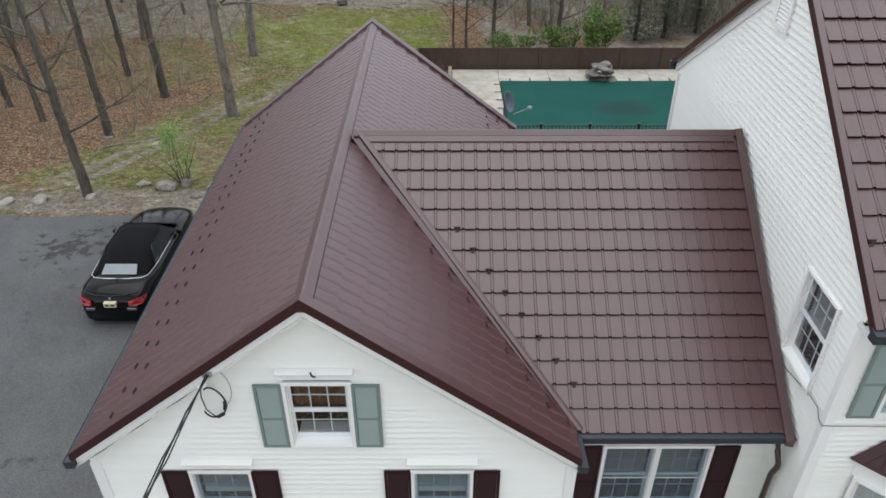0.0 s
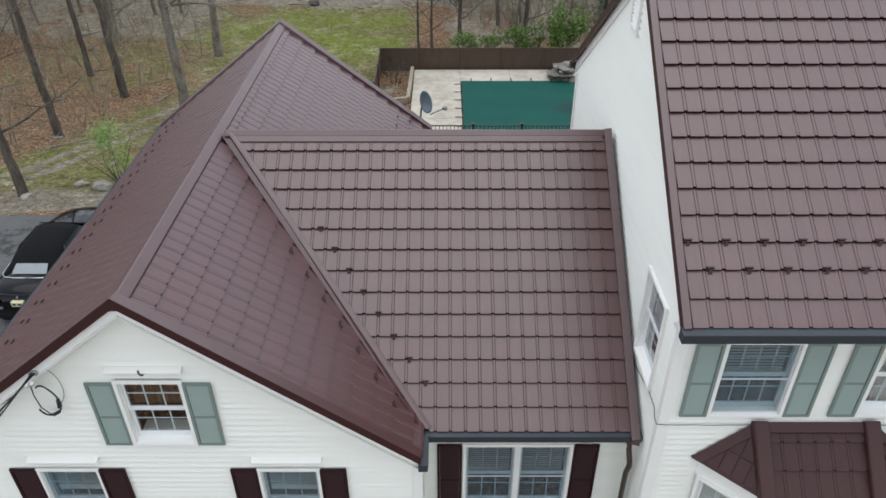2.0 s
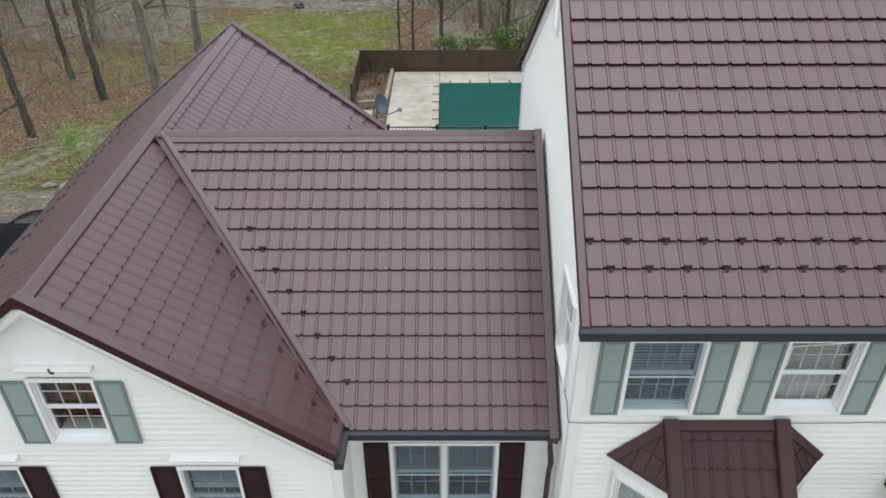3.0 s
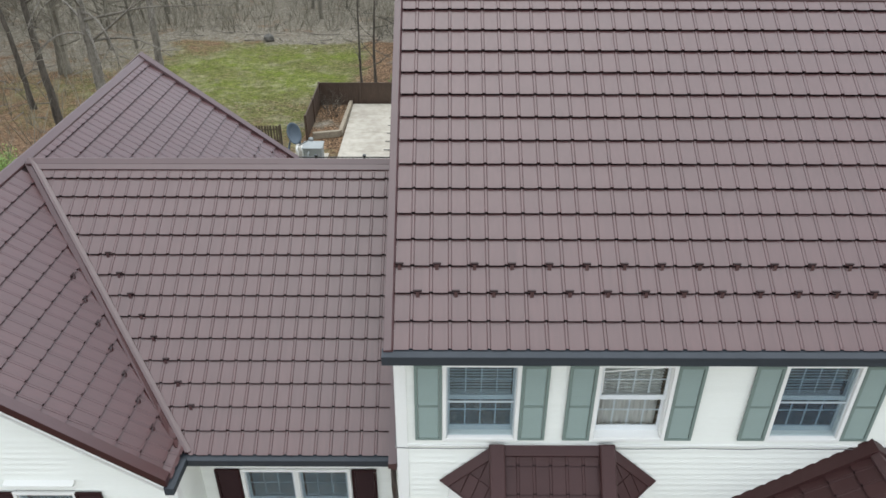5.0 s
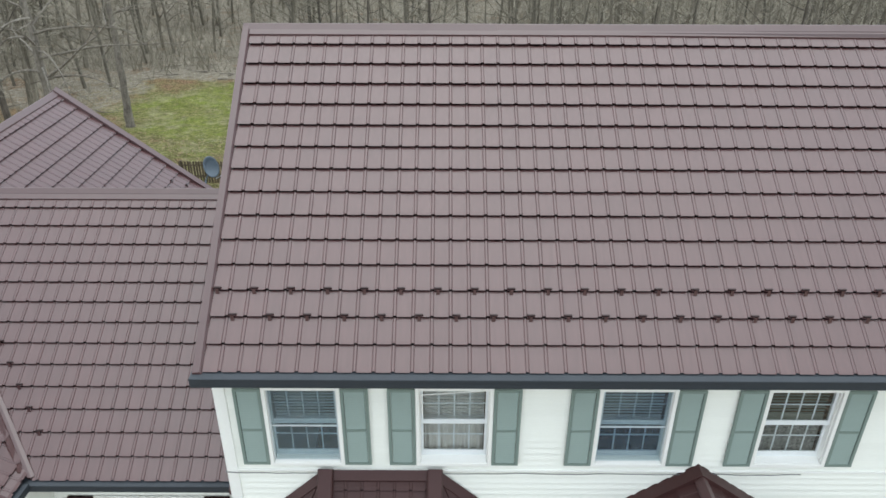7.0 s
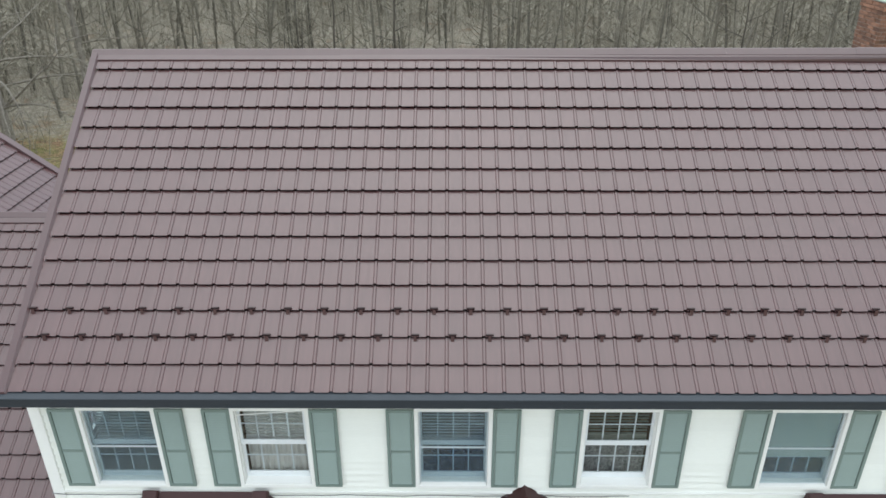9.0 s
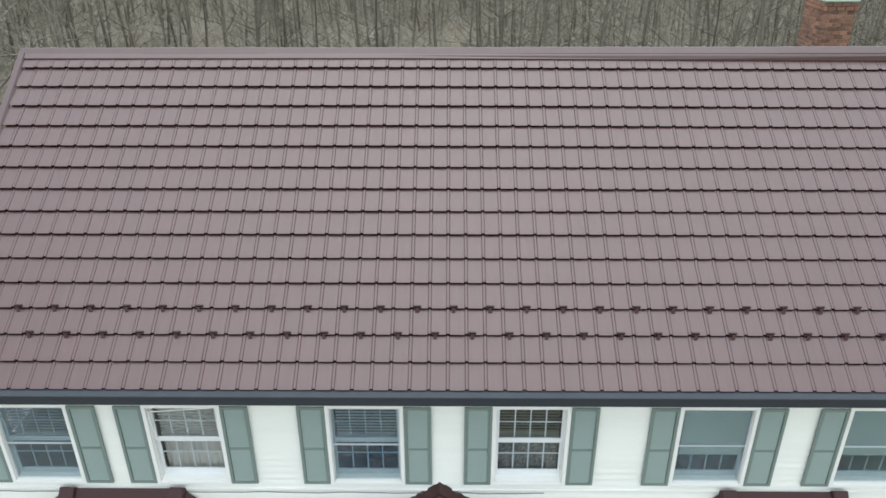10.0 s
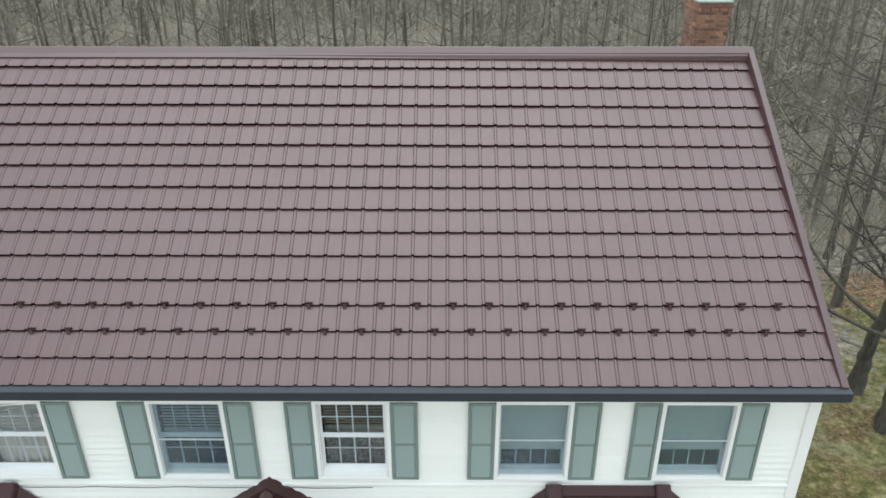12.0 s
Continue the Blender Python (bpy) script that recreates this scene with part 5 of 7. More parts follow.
def build_portico(house, c):
    """The gabled porch roof over the front door."""
    hw, rz, ez, y0 = 1.62, 3.03, 1.86, 4.95
    yb = MF - 0.02
    for s in (-1, 1):
        a = Vector((c + s * hw, y0, ez))
        g = slab(Geo(), [(c + s * hw, y0, ez - 0.03), (c + s * hw, yb, ez - 0.03), (c, yb, rz - 0.03), (c, y0, rz - 0.03)], 0.1)
        roof = part("porch_roof", g, M_DECK, house, "brown metal tile porch roof slope")
        fm = slope_frame((c + s * hw, 0, ez - 0.03), (c, 0, rz - 0.03), (0, s, 0))
        L = math.hypot(hw, rz - ez)
        rows, pitch = 6, 0.207
        me = tile_geo(pitch, L / rows).mesh("roof_tile", M_BAY, fix=False)
        for r in range(rows):
            for k in range(6):
                u = (y0 + 0.10 + k * pitch) if s > 0 else (-yb + 0.12 + k * pitch)
                part("roof_tile", me, parent=roof, m=fm @ Matrix.Translation((u, r * L / rows, 0)))
        d = (Vector((c, 0, rz)) - Vector((c + s * hw, 0, ez))).normalized()
        nrm = Vector((0, 0, 1.24))
        for y, w in ((yb, -0.19), (y0, 0.11)):
            A, B = Vector((c + s * hw, y, ez)), Vector((c, y, rz))
            part("edge_trim", Geo().rings([[p + Vector((0, u, 0)) + nrm * q for u, q in ((0, -0.06), (0, 0.075), (w, 0.065), (w, 0.0))] for p in (A, B)]), M_BAY, roof, "wide brown metal edge trim")
        part("fascia", Geo().rings([[p + Vector((0, u, 0)) + nrm * q for u, q in ((-0.004, -0.17), (-0.004, 0.03), (0, 0.03), (0, -0.17))] for p in (Vector((c + s * hw, y0, ez)), Vector((c, y0, rz)))]), M_FASCIA, roof, "dark maroon fascia")
        part("column", Geo().tube([(c + s * 1.3, y0 + 0.2, GROUND_Z + 0.3), (c + s * 1.3, y0 + 0.2, ez - 0.1)], 0.1, 14), M_TRIM, house, "round white porch column", smooth=True)
    cap_pieces(roof, (c, y0, rz), (c, yb - 0.2, rz), (-0.8, 0, -0.55), (0.8, 0, -0.55), (0, 0, 1), w=0.10, lift=0.06)
    part("porch_gable", Geo().prism([(c - hw + 0.15, y0 + 0.1, ez - 0.1), (c + hw - 0.15, y0 + 0.1, ez - 0.1), (c, y0 + 0.1, rz - 0.2)], (0, 0.06, 0)), M_TRIM, house, "white porch gable")
    part("porch_step", Geo().box(c - 1.6, c + 1.6, y0, MF - 0.03, GROUND_Z - 0.05, GROUND_Z + 0.3), M_CONCRETE, house, "concrete porch step", bevel=0.02)


# ---- the wing with its front gable ----
def build_wing():
    wing = thing("house_wing", (WX, 11.3, GROUND_Z), "one-and-a-half-storey white-sided wing with brown metal tile gable roof", "house wing")
    G0 = GROUND_Z - 0.1
    slope = (W_Z - W_EL) / (WX - WL)

    def gable(z):
        if z < W_ER - 0.1:
            return WALL_WL, WALL_WR
        reach = (W_Z - 0.16 - z) / slope
        return max(WALL_WL, WX - reach), min(WALL_WR, WX + max(reach, 0.01))

    up_c, up_s = -1.435, 2.55
    lows = (-2.88, 0.10)
    opens = [(up_c - 0.40, up_c + 0.40, up_s - 0.02, up_s + 1.10)] + [(c - 0.40, c + 0.40, 0.60, 2.02) for c in lows]
    wall(wing, "wall", "white lapped vinyl siding gable wall", (0, WALL_WF, G0), (1, 0, 0), (0, -1, 0), G0, gable, opens, W_Z - 0.22)
    window(wing, Matrix.Translation((up_c, WALL_WF - 0.02, up_s)), 0.76, 1.08, 3, 2, "drape", header=True)
    hook = [(up_c - 0.035, WALL_WF - 0.10, up_s + 1.345), (up_c - 0.02, WALL_WF - 0.125, up_s + 1.32), (up_c + 0.005, WALL_WF - 0.13, up_s + 1.295), (up_c + 0.03, WALL_WF - 0.125, up_s + 1.30)]
    part("hook", Geo().tube(hook, 0.012, 6), M_BLACK, wing, "small black metal hook on the window header", smooth=True)
    for s in (-1, 1):
        shutter(wing, Matrix.Translation((up_c + s * 0.60, WALL_WF - 0.037, up_s - 0.02)), 0.35, 1.11, M_SHUT_G, "sage green louvred shutter")
    for c in lows:
        window(wing, Matrix.Translation((c, WALL_WF - 0.02, 0.62)), 0.76, 1.38, 3, 2, "blind", 0.4, header=True, storm=True)
        for s in (-1, 1):
            shutter(wing, Matrix.Translation((c + s * 0.60, WALL_WF - 0.037, 0.58)), 0.36, 1.46, M_SHUT_M, "dark maroon louvred shutter")
    wall(wing, "wall", "white lapped vinyl siding rear gable wall", (0, WALL_WB, G0 - 0.4), (1, 0, 0), (0, 1, 0), G0 - 0.4, gable, [], W_Z - 0.22)
    wall(wing, "wall", "white lapped vinyl siding side wall", (WALL_WL, 0, G0), (0, 1, 0), (-1, 0, 0), G0, lambda z: (WALL_WF, WALL_WB), [], W_EL - 0.12)
    wall(wing, "wall", "white lapped vinyl siding side wall", (WALL_WR, 0, G0), (0, 1, 0), (1, 0, 0), G0, lambda z: (WALL_WF, WALL_WB), [], W_ER - 0.12)
    for x0, x1 in ((WALL_WL - 0.045, WALL_WL + 0.10), (WALL_WR - 0.10, WALL_WR + 0.045)):
        upright(wing, x0, x1, WALL_WF - 0.046, WALL_WF + 0.02, G0, W_ER - 0.2)
    upright(wing, WALL_WR - 0.02, WALL_WR + 0.046, WALL_WF - 0.02, WALL_WF + 0.09, G0, W_ER - 0.15)
    upright(wing, WALL_WL - 0.046, WALL_WL + 0.02, WALL_WF - 0.02, WALL_WF + 0.09, G0, W_ER - 0.15)
    build_wing_roof(wing)
    return wing


def build_connector():
    con = thing("house_connector", (3.4, 10.6, GROUND_Z), "low white-sided connecting section with brown metal tile roof", "house section")
    G0 = GROUND_Z - 0.1
    c = 3.30
    wall(con, "wall", "white lapped vinyl siding front wall", (0, C_WALL, G0), (1, 0, 0), (0, -1, 0), G0, lambda z: (WALL_WR, ML), [(c - 0.80, c + 0.80, 0.06, 1.52)], C_EZ - 0.12)
    wall(con, "wall", "white lapped vinyl siding rear wall", (0, 2 * CY - C_WALL, G0), (1, 0, 0), (0, 1, 0), G0, lambda z: (WALL_WR, ML), [], C_EZ - 0.12)
    for s in (-1, 1):
        window(con, Matrix.Translation((c + s * 0.405, C_WALL - 0.02, 0.08)), 0.73, 1.42, 3, 2, "blind", 0.5, storm=True)
        shutter(con, Matrix.Translation((c + s * 1.02, C_WALL - 0.037, 0.04)), 0.37, 1.50, M_SHUT_M, "dark maroon louvred shutter")
    build_connector_roof(con)
    return con


house = build_house()
wing = build_wing()
connector = build_connector()


# ---- chimney ----
def build_chimney():
    x0, x1, y0, y1, top = 17.84, 18.43, 13.25, 14.05, 8.02
    ch = thing("chimney", ((x0 + x1) / 2, (y0 + y1) / 2, GROUND_Z), "weathered red brick chimney with pale green capstone", "chimney")
    part("chimney_core", Geo().box(x0 + 0.012, x1 - 0.012, y0 + 0.012, y1 - 0.012, GROUND_Z - 0.1, top - 0.01), M_MORTAR, ch)
    h, gap = 0.062, 0.010
    wob = random.Random(5)
    long_geo = {}

    def lay(p, q, z, out):
        """Bricks from p to q at height z."""
        p, q = Vector(p), Vector(q)
        d = (q - p)
        n = 4
        full = (d.length - gap * (n - 1)) / n
        half = (full - gap) / 2
        d.normalize()
        ang = math.atan2(d.y, d.x)
        along = 0.0
        for s in ([half] + [full] * (n - 1) + [half] if out else [full] * n):
            me = long_geo.get(round(s, 4)) or long_geo.setdefault(round(s, 4), Geo().box(0, s, -0.03, 0, 0, h).mesh("brick", M_BRICK, 0.004))
            a = p + d * along
            along += s + gap
            part("brick", me, parent=ch, m=Matrix.Translation((a.x, a.y, z)) @ Matrix.Rotation(ang + radians(wob.uniform(-0.5, 0.5)), 4, "Z") @ Matrix.Translation((0, wob.uniform(0.024, 0.036), 0)))

    z = top - 17 * (h + gap)
    row = 0
    while z < top - 0.02:
        e = 0.018 if row >= 15 else 0.0
        off = 0.05 if row % 2 else 0.0
        lay((x0 - e, y0 - e, 0), (x1 + e, y0 - e, 0), z, row % 2)
        lay((x0 - e, y1 + e, 0), (x0 - e, y0 - e, 0), z, row % 2)
        lay((x1 + e, y0 - e, 0), (x1 + e, y1 + e, 0), z, row % 2)
        z += h + gap
        row += 1
    part("capstone", Geo().prism([(x0 - 0.03, y0 - 0.03, top - 0.005), (x1 + 0.03, y0 - 0.03, top - 0.005), (x1 + 0.03, y1 + 0.03, top - 0.005), (x0 - 0.03, y1 + 0.03, top - 0.005)], (0, 0, 0.05)), M_CAPSTONE, ch, "pale green weathered capstone", bevel=0.02)


# ---- pool terrace ----
DECK_Z = -3.86


def build_pool():
    px0, px1, py0, py1 = 3.07, 13.2, 28.6, 35.55
    deck = thing("pool_deck", (8, 31, DECK_Z - 0.1), "weathered concrete pool deck with score lines", "pool deck", kind="structure")
    xs = [0.62, 3.02, 5.6, 8.2, 10.8, 13.25, 16.0]
    ys = [24.4, 26.5, 28.55, 31.0, 33.3, 35.6, 37.25]
    for i in range(len(xs) - 1):
        for j in range(len(ys) - 1):
            if 1 <= i <= 4 and 2 <= j <= 4:
                continue
            part("slab", Geo().box(xs[i] + 0.006, xs[i + 1] - 0.006, ys[j] + 0.006, ys[j + 1] - 0.006, DECK_Z - 0.12, DECK_Z + rnd.uniform(-0.006, 0.006)), M_CONCRETE, deck, bevel=0.012)
    cover = thing("pool_cover", (8, 32, DECK_Z), "green mesh safety cover stretched over the swimming pool", "pool cover")
    g = Geo()
    nx, ny = 40, 28
    for j in range(ny + 1):
        for i in range(nx + 1):
            u, v = i / nx, j / ny
            sag = -0.05 * math.sin(math.pi * u) * math.sin(math.pi * v)
            wave = 0.012 * math.sin(u * math.pi * 11) + 0.01 * math.sin(v * math.pi * 7)
            g.v.append((px0 + (px1 - px0) * u, py0 + (py1 - py0) * v, DECK_Z + 0.03 + sag + wave * min(1, 8 * u, 8 * v, 8 - 8 * u, 8 - 8 * v)))
    g.f = [(j * (nx + 1) + i, j * (nx + 1) + i + 1, (j + 1) * (nx + 1) + i + 1, (j + 1) * (nx + 1) + i) for j in range(ny) for i in range(nx)]
    part("cover_sheet", g, M_COVER, cover, smooth=True)
    strap = Geo().box(-0.03, 0.03, 0, 0.42, -0.004, 0.006).mesh("strap", M_BLACK)
    for i in range(10):
        x = px0 + 0.5 + i * 1.02
        part("strap", strap, parent=cover, m=Matrix.Translation((x, py1 - 0.05, DECK_Z + 0.035)))
    for i in range(7):
        y = py0 + 0.5 + i * 1.0
        part("strap", strap, parent=cover, m=Matrix.Translation((px0 + 0.05, y, DECK_Z + 0.035)) @ Matrix.Rotation(radians(90), 4, "Z"))
    # stone waterfall
    rocks = thing("rock_waterfall", (8.2, 36.4, DECK_Z), "stacked grey flat stones beside the covered pool", "rock pile")
    r2 = random.Random(12)
    for k in range(34):
        lvl = k // 7
        x, y = 8.25 + r2.uniform(-0.62, 0.62) * (1 - 0.12 * lvl), 36.0 + r2.uniform(-0.5, 0.5)
        part("stone", rock_mesh(r2, (r2.uniform(0.2, 0.34), 0.26, 0.07), mat=M_STONE), None, rocks, m=Matrix.Translation((x, y, DECK_Z + 0.06 + lvl * 0.15)) @ Matrix.Rotation(r2.uniform(0, 6.3), 4, "Z"))


def rock_mesh(r, size, name="stone", mat=None):
    bm = bmesh.new()
    bmesh.ops.create_icosphere(bm, subdivisions=2, radius=1.0)
    seed = r.uniform(0, 50)
    for v in bm.verts:
        n = noise.noise(v.co * 1.1 + Vector((seed, 0, 0)))
        k = noise.noise(v.co * 2.7 + Vector((0, seed, 0)))
        v.co *= 1 + 0.34 * n + 0.13 * k
        v.co = Vector((v.co.x * size[0], v.co.y * size[1], max(v.co.z, -0.6) * size[2])) * UNIT
    me = bpy.data.meshes.new(name)
    bm.to_mesh(me)
    bm.free()
    me.materials.append(mat or M_ROCK)
    return me


def build_fences():
    fence = thing("pool_fence", (8, 37.6, -3.9), "dark brown solid board fence round the pool terrace", "fence")
    top, low = -2.76, -4.05

    def run(p, q, bays):
        p, q = Vector(p), Vector(q)
        d = (q - p) / bays
        side = Vector((-d.y, d.x, 0)).normalized()
        for i in range(bays + 1):
            a = p + d * i
            part("post", Geo().box(a.x - 0.06, a.x + 0.06, a.y - 0.06, a.y + 0.06, low, top + 0.04), M_FENCE, fence, bevel=0.01)
        for i in range(bays):
            a = p + d * i
            n = 16
            for k in range(n):
                s0, s1 = a + d * (k + 0.008) / n, a + d * (k + 0.992) / n
                t = 0.016 if k % 2 else 0.02
                part("board", Geo().prism([(s0.x, s0.y, low), (s1.x, s1.y, low), (s1.x, s1.y, top - 0.03), (s0.x, s0.y, top - 0.03)], side * t), M_FENCE, fence)
            part("rail", Geo().prism([a + side * 0.03 + Vector((0, 0, top - 0.03)), a + d + side * 0.03 + Vector((0, 0, top - 0.03)), a + d - side * 0.02 + Vector((0, 0, top - 0.03)), a - side * 0.02 + Vector((0, 0, top - 0.03))], (0, 0, 0.04)), M_FENCE, fence)

    run((-1.15, 37.4, 0), (18.05, 37.4, 0), 9)
    run((-1.1, 32.6, 0), (-1.14, 37.3, 0), 2)
    picket = thing("picket_fence", (-3.2, 31.5, -3.9), "weathered wooden picket fence at the lawn's edge", "fence")
    me = Geo().prism([(-0.045, 0, 0), (0.045, 0, 0), (0.045, 0, 1.05), (0, 0, 1.1), (-0.045, 0, 1.05)], (0, 0.02, 0)).mesh("picket", M_PICKET)
    for i in range(21):
        part("picket", me, parent=picket, m=Matrix.Translation((-4.75 + i * 0.130, 31.5, -3.92 + 0.03)) @ Matrix.Rotation(radians(rnd.uniform(-1.2, 1.2)), 4, "Y"))
    for z in (-3.6, -3.05):
        part("rail", Geo().box(-4.8, -2.1, 31.525, 31.56, z, z + 0.08), M_PICKET, picket, bevel=0.005)
    for x in (-4.7, -2.12):
        part("post", Geo().box(x - 0.05, x + 0.05, 31.52, 31.62, -4.1, -2.78), M_PICKET, picket, bevel=0.008)
    # timbers that edge the planting bed
    for k, (p, q) in enumerate((((0.52, 37.2), (0.45, 33.1)), ((0.42, 33.05), (-0.85, 32.75)))):
        a, b = Vector((*p, -3.82)), Vector((*q, -3.82))
        s = Vector((-(b - a).y, (b - a).x, 0)).normalized() * 0.09
        single("bed_timber", Geo().prism([a - s, b - s, b + s, a + s], (0, 0, 0.16)).prism([a - s * 0.98 + Vector((0, 0, -0.16)), b - s * 0.98 + Vector((0, 0, -0.16)), b + s * 0.98 + Vector((0, 0, -0.16)), a + s * 0.98 + Vector((0, 0, -0.16))], (0, 0, 0.155)), M_TIMBER, "pale landscape timber edging the planting bed", "timber", "bed timbers", bevel=0.012)
    # pump box
    box = thing("pump_box", (-0.43, 30.4, -3.9), "pale grey pool pump enclosure on the concrete", "utility box")
    part("body", Geo().box(-0.85, -0.02, 30.1, 30.75, -4.0, -3.35), M_BOX, box, bevel=0.02)
    part("lid", Geo().prism([(-0.9, 30.05, -3.35), (0.03, 30.05, -3.35), (0.03, 30.8, -3.31), (-0.9, 30.8, -3.31)], (0, 0, 0.05)), M_BOX, box, bevel=0.015)
    part("pipe", Geo().tube([(-0.6, 30.08, -3.5), (-0.6, 29.9, -3.5), (-0.6, 29.85, -3.6), (-0.6, 29.85, -3.95)], 0.035, 8), M_BOX, box, smooth=True)


def build_pool_filter():
    """The pool's filter tank beside the pump box, with its plumbing."""
    f = thing("pool_filter", (-1.1, 30.75, -3.98), "off-white pool filter tank with white pipes", "pool filter")
    prof = ((0.0, 0.19), (0.06, 0.22), (0.42, 0.22), (0.54, 0.19), (0.60, 0.10), (0.62, 0.03))
    tank = [[(-1.1 + r * math.cos(a), 30.75 + r * math.sin(a), -3.99 + h) for a in np.linspace(0, 2 * math.pi, 18, endpoint=False)] for h, r in prof]
    part("tank", Geo().rings(tank), M_CURTAIN, f, smooth=True)
    part("valve", Geo().tube([(-1.1, 30.75, -3.39), (-1.1, 30.75, -3.26)], [0.07, 0.05], 10), M_BLACK, f, "dark valve head")
    for dx in (-0.1, 0.12):
        part("pipe", Geo().tube([(-1.1 + dx, 30.60, -3.45), (-1.1 + dx, 30.42, -3.5), (-1.05 + dx, 30.36, -3.62), (-1.05 + dx, 30.36, -3.98)], 0.03, 8), M_TRIM, f, "white plastic pipe", smooth=True)
    part("pad", Geo().box(-1.5, 0.15, 29.85, 31.05, -4.06, -3.975), M_CONCRETE, f, "concrete equipment pad", bevel=0.01)


def build_rear_deck():
    """The raised deck behind the connector, with its black railing."""
    deck = thing("rear_deck", (5.0, 17.6, -0.2), "raised wooden deck with black metal railing behind the house", "deck")
    x0, x1, y0, y1, z = 1.0, 9.6, 14.6, 20.25, -0.14
    n = 36
    w = (y1 - y0) / n
    me = Geo().box(x0, x1, 0.004, w - 0.004, z - 0.035, z).mesh("deck_board", M_PICKET)
    for i in range(n):
        part("deck_board", me, parent=deck, m=Matrix.Translation((0, y0 + i * w, 0)))
    for x in (x0 + 0.1, 3.9, 6.8, x1 - 0.1):
        part("support_post", Geo().box(x - 0.07, x + 0.07, y1 - 0.3, y1 - 0.16, ground_z(x, y1) - 0.2, z - 0.035), M_PICKET, deck)
    rail_top = 0.735
    for zz in (rail_top, -0.05):
        part("rail", Geo().box(x0, x1, y1 - 0.04, y1, zz - 0.03, zz), M_RAIL, deck, bevel=0.006)
    post = Geo().box(-0.035, 0.035, -0.035, 0.035, z, rail_top + 0.035).prism([(-0.05, -0.05, rail_top + 0.035), (0.05, -0.05, rail_top + 0.035), (0.05, 0.05, rail_top + 0.035), (-0.05, 0.05, rail_top + 0.035)], (0, 0, 0.03)).mesh("rail_post", M_RAIL)
    bal = Geo().box(-0.009, 0.009, -0.009, 0.009, -0.05, 0.715).mesh("baluster", M_RAIL)
    k = 0
    x = 1.62 - 1.46 + 1.0
    while x < x1 + 0.2:
        px = 1.60 + 1.47 * k
        if px < x1:
            part("rail_post", post, parent=deck, m=Matrix.Translation((px, y1 - 0.02, 0)))
        for j in range(1, 13):
            bx = px + j * 1.47 / 13
            if bx < x1:
                part("baluster", bal, parent=deck, m=Matrix.Translation((bx, y1 - 0.02, 0)))
        k += 1
        x = px


def build_dish():
    dish = thing("satellite_dish", (1.70, 16.75, 2.3), "grey oval satellite dish on a mast behind the wing roof", "satellite dish")
    c = Vector((1.76, 16.8, 2.92))
    nrm = Vector((0.80, -0.48, 0.35)).normalized()
    u = nrm.cross(Vector((0, 0, 1))).normalized()
    v = u.cross(nrm).normalized()
    rows = []
    for i in range(7):
        r = i / 6
        rows.append([c + (u * math.cos(2 * math.pi * k / 24) * 0.235 + v * math.sin(2 * math.pi * k / 24) * 0.28) * max(r, 0.01) + nrm * (0.09 * r * r - 0.09) for k in range(24)])
    back = [[p - nrm * 0.012 for p in row] for row in rows[::-1]]
    part("reflector", Geo().rings(rows + back), M_DISH, dish, smooth=True)
    foot = c - v * 0.32
    tip = c + nrm * 0.5 - v * 0.22
    part("arm", Geo().tube([foot, tip], 0.016, 6), M_BOX, dish)
    lnb = part("receiver", Geo().tube([tip - nrm * 0.06, tip + nrm * 0.02 + u * 0.02], [0.045, 0.06], 10), M_BOX, dish, "white receiver head", smooth=True)
    part("mast", Geo().tube([c - nrm * 0.1, c - nrm * 0.16 - Vector((0, 0, 0.15)), (1.62, 16.62, 2.6), (1.60, 16.3, 2.0), (1.60, 16.20, 1.5)], 0.024, 8), M_DISH, dish, smooth=True)


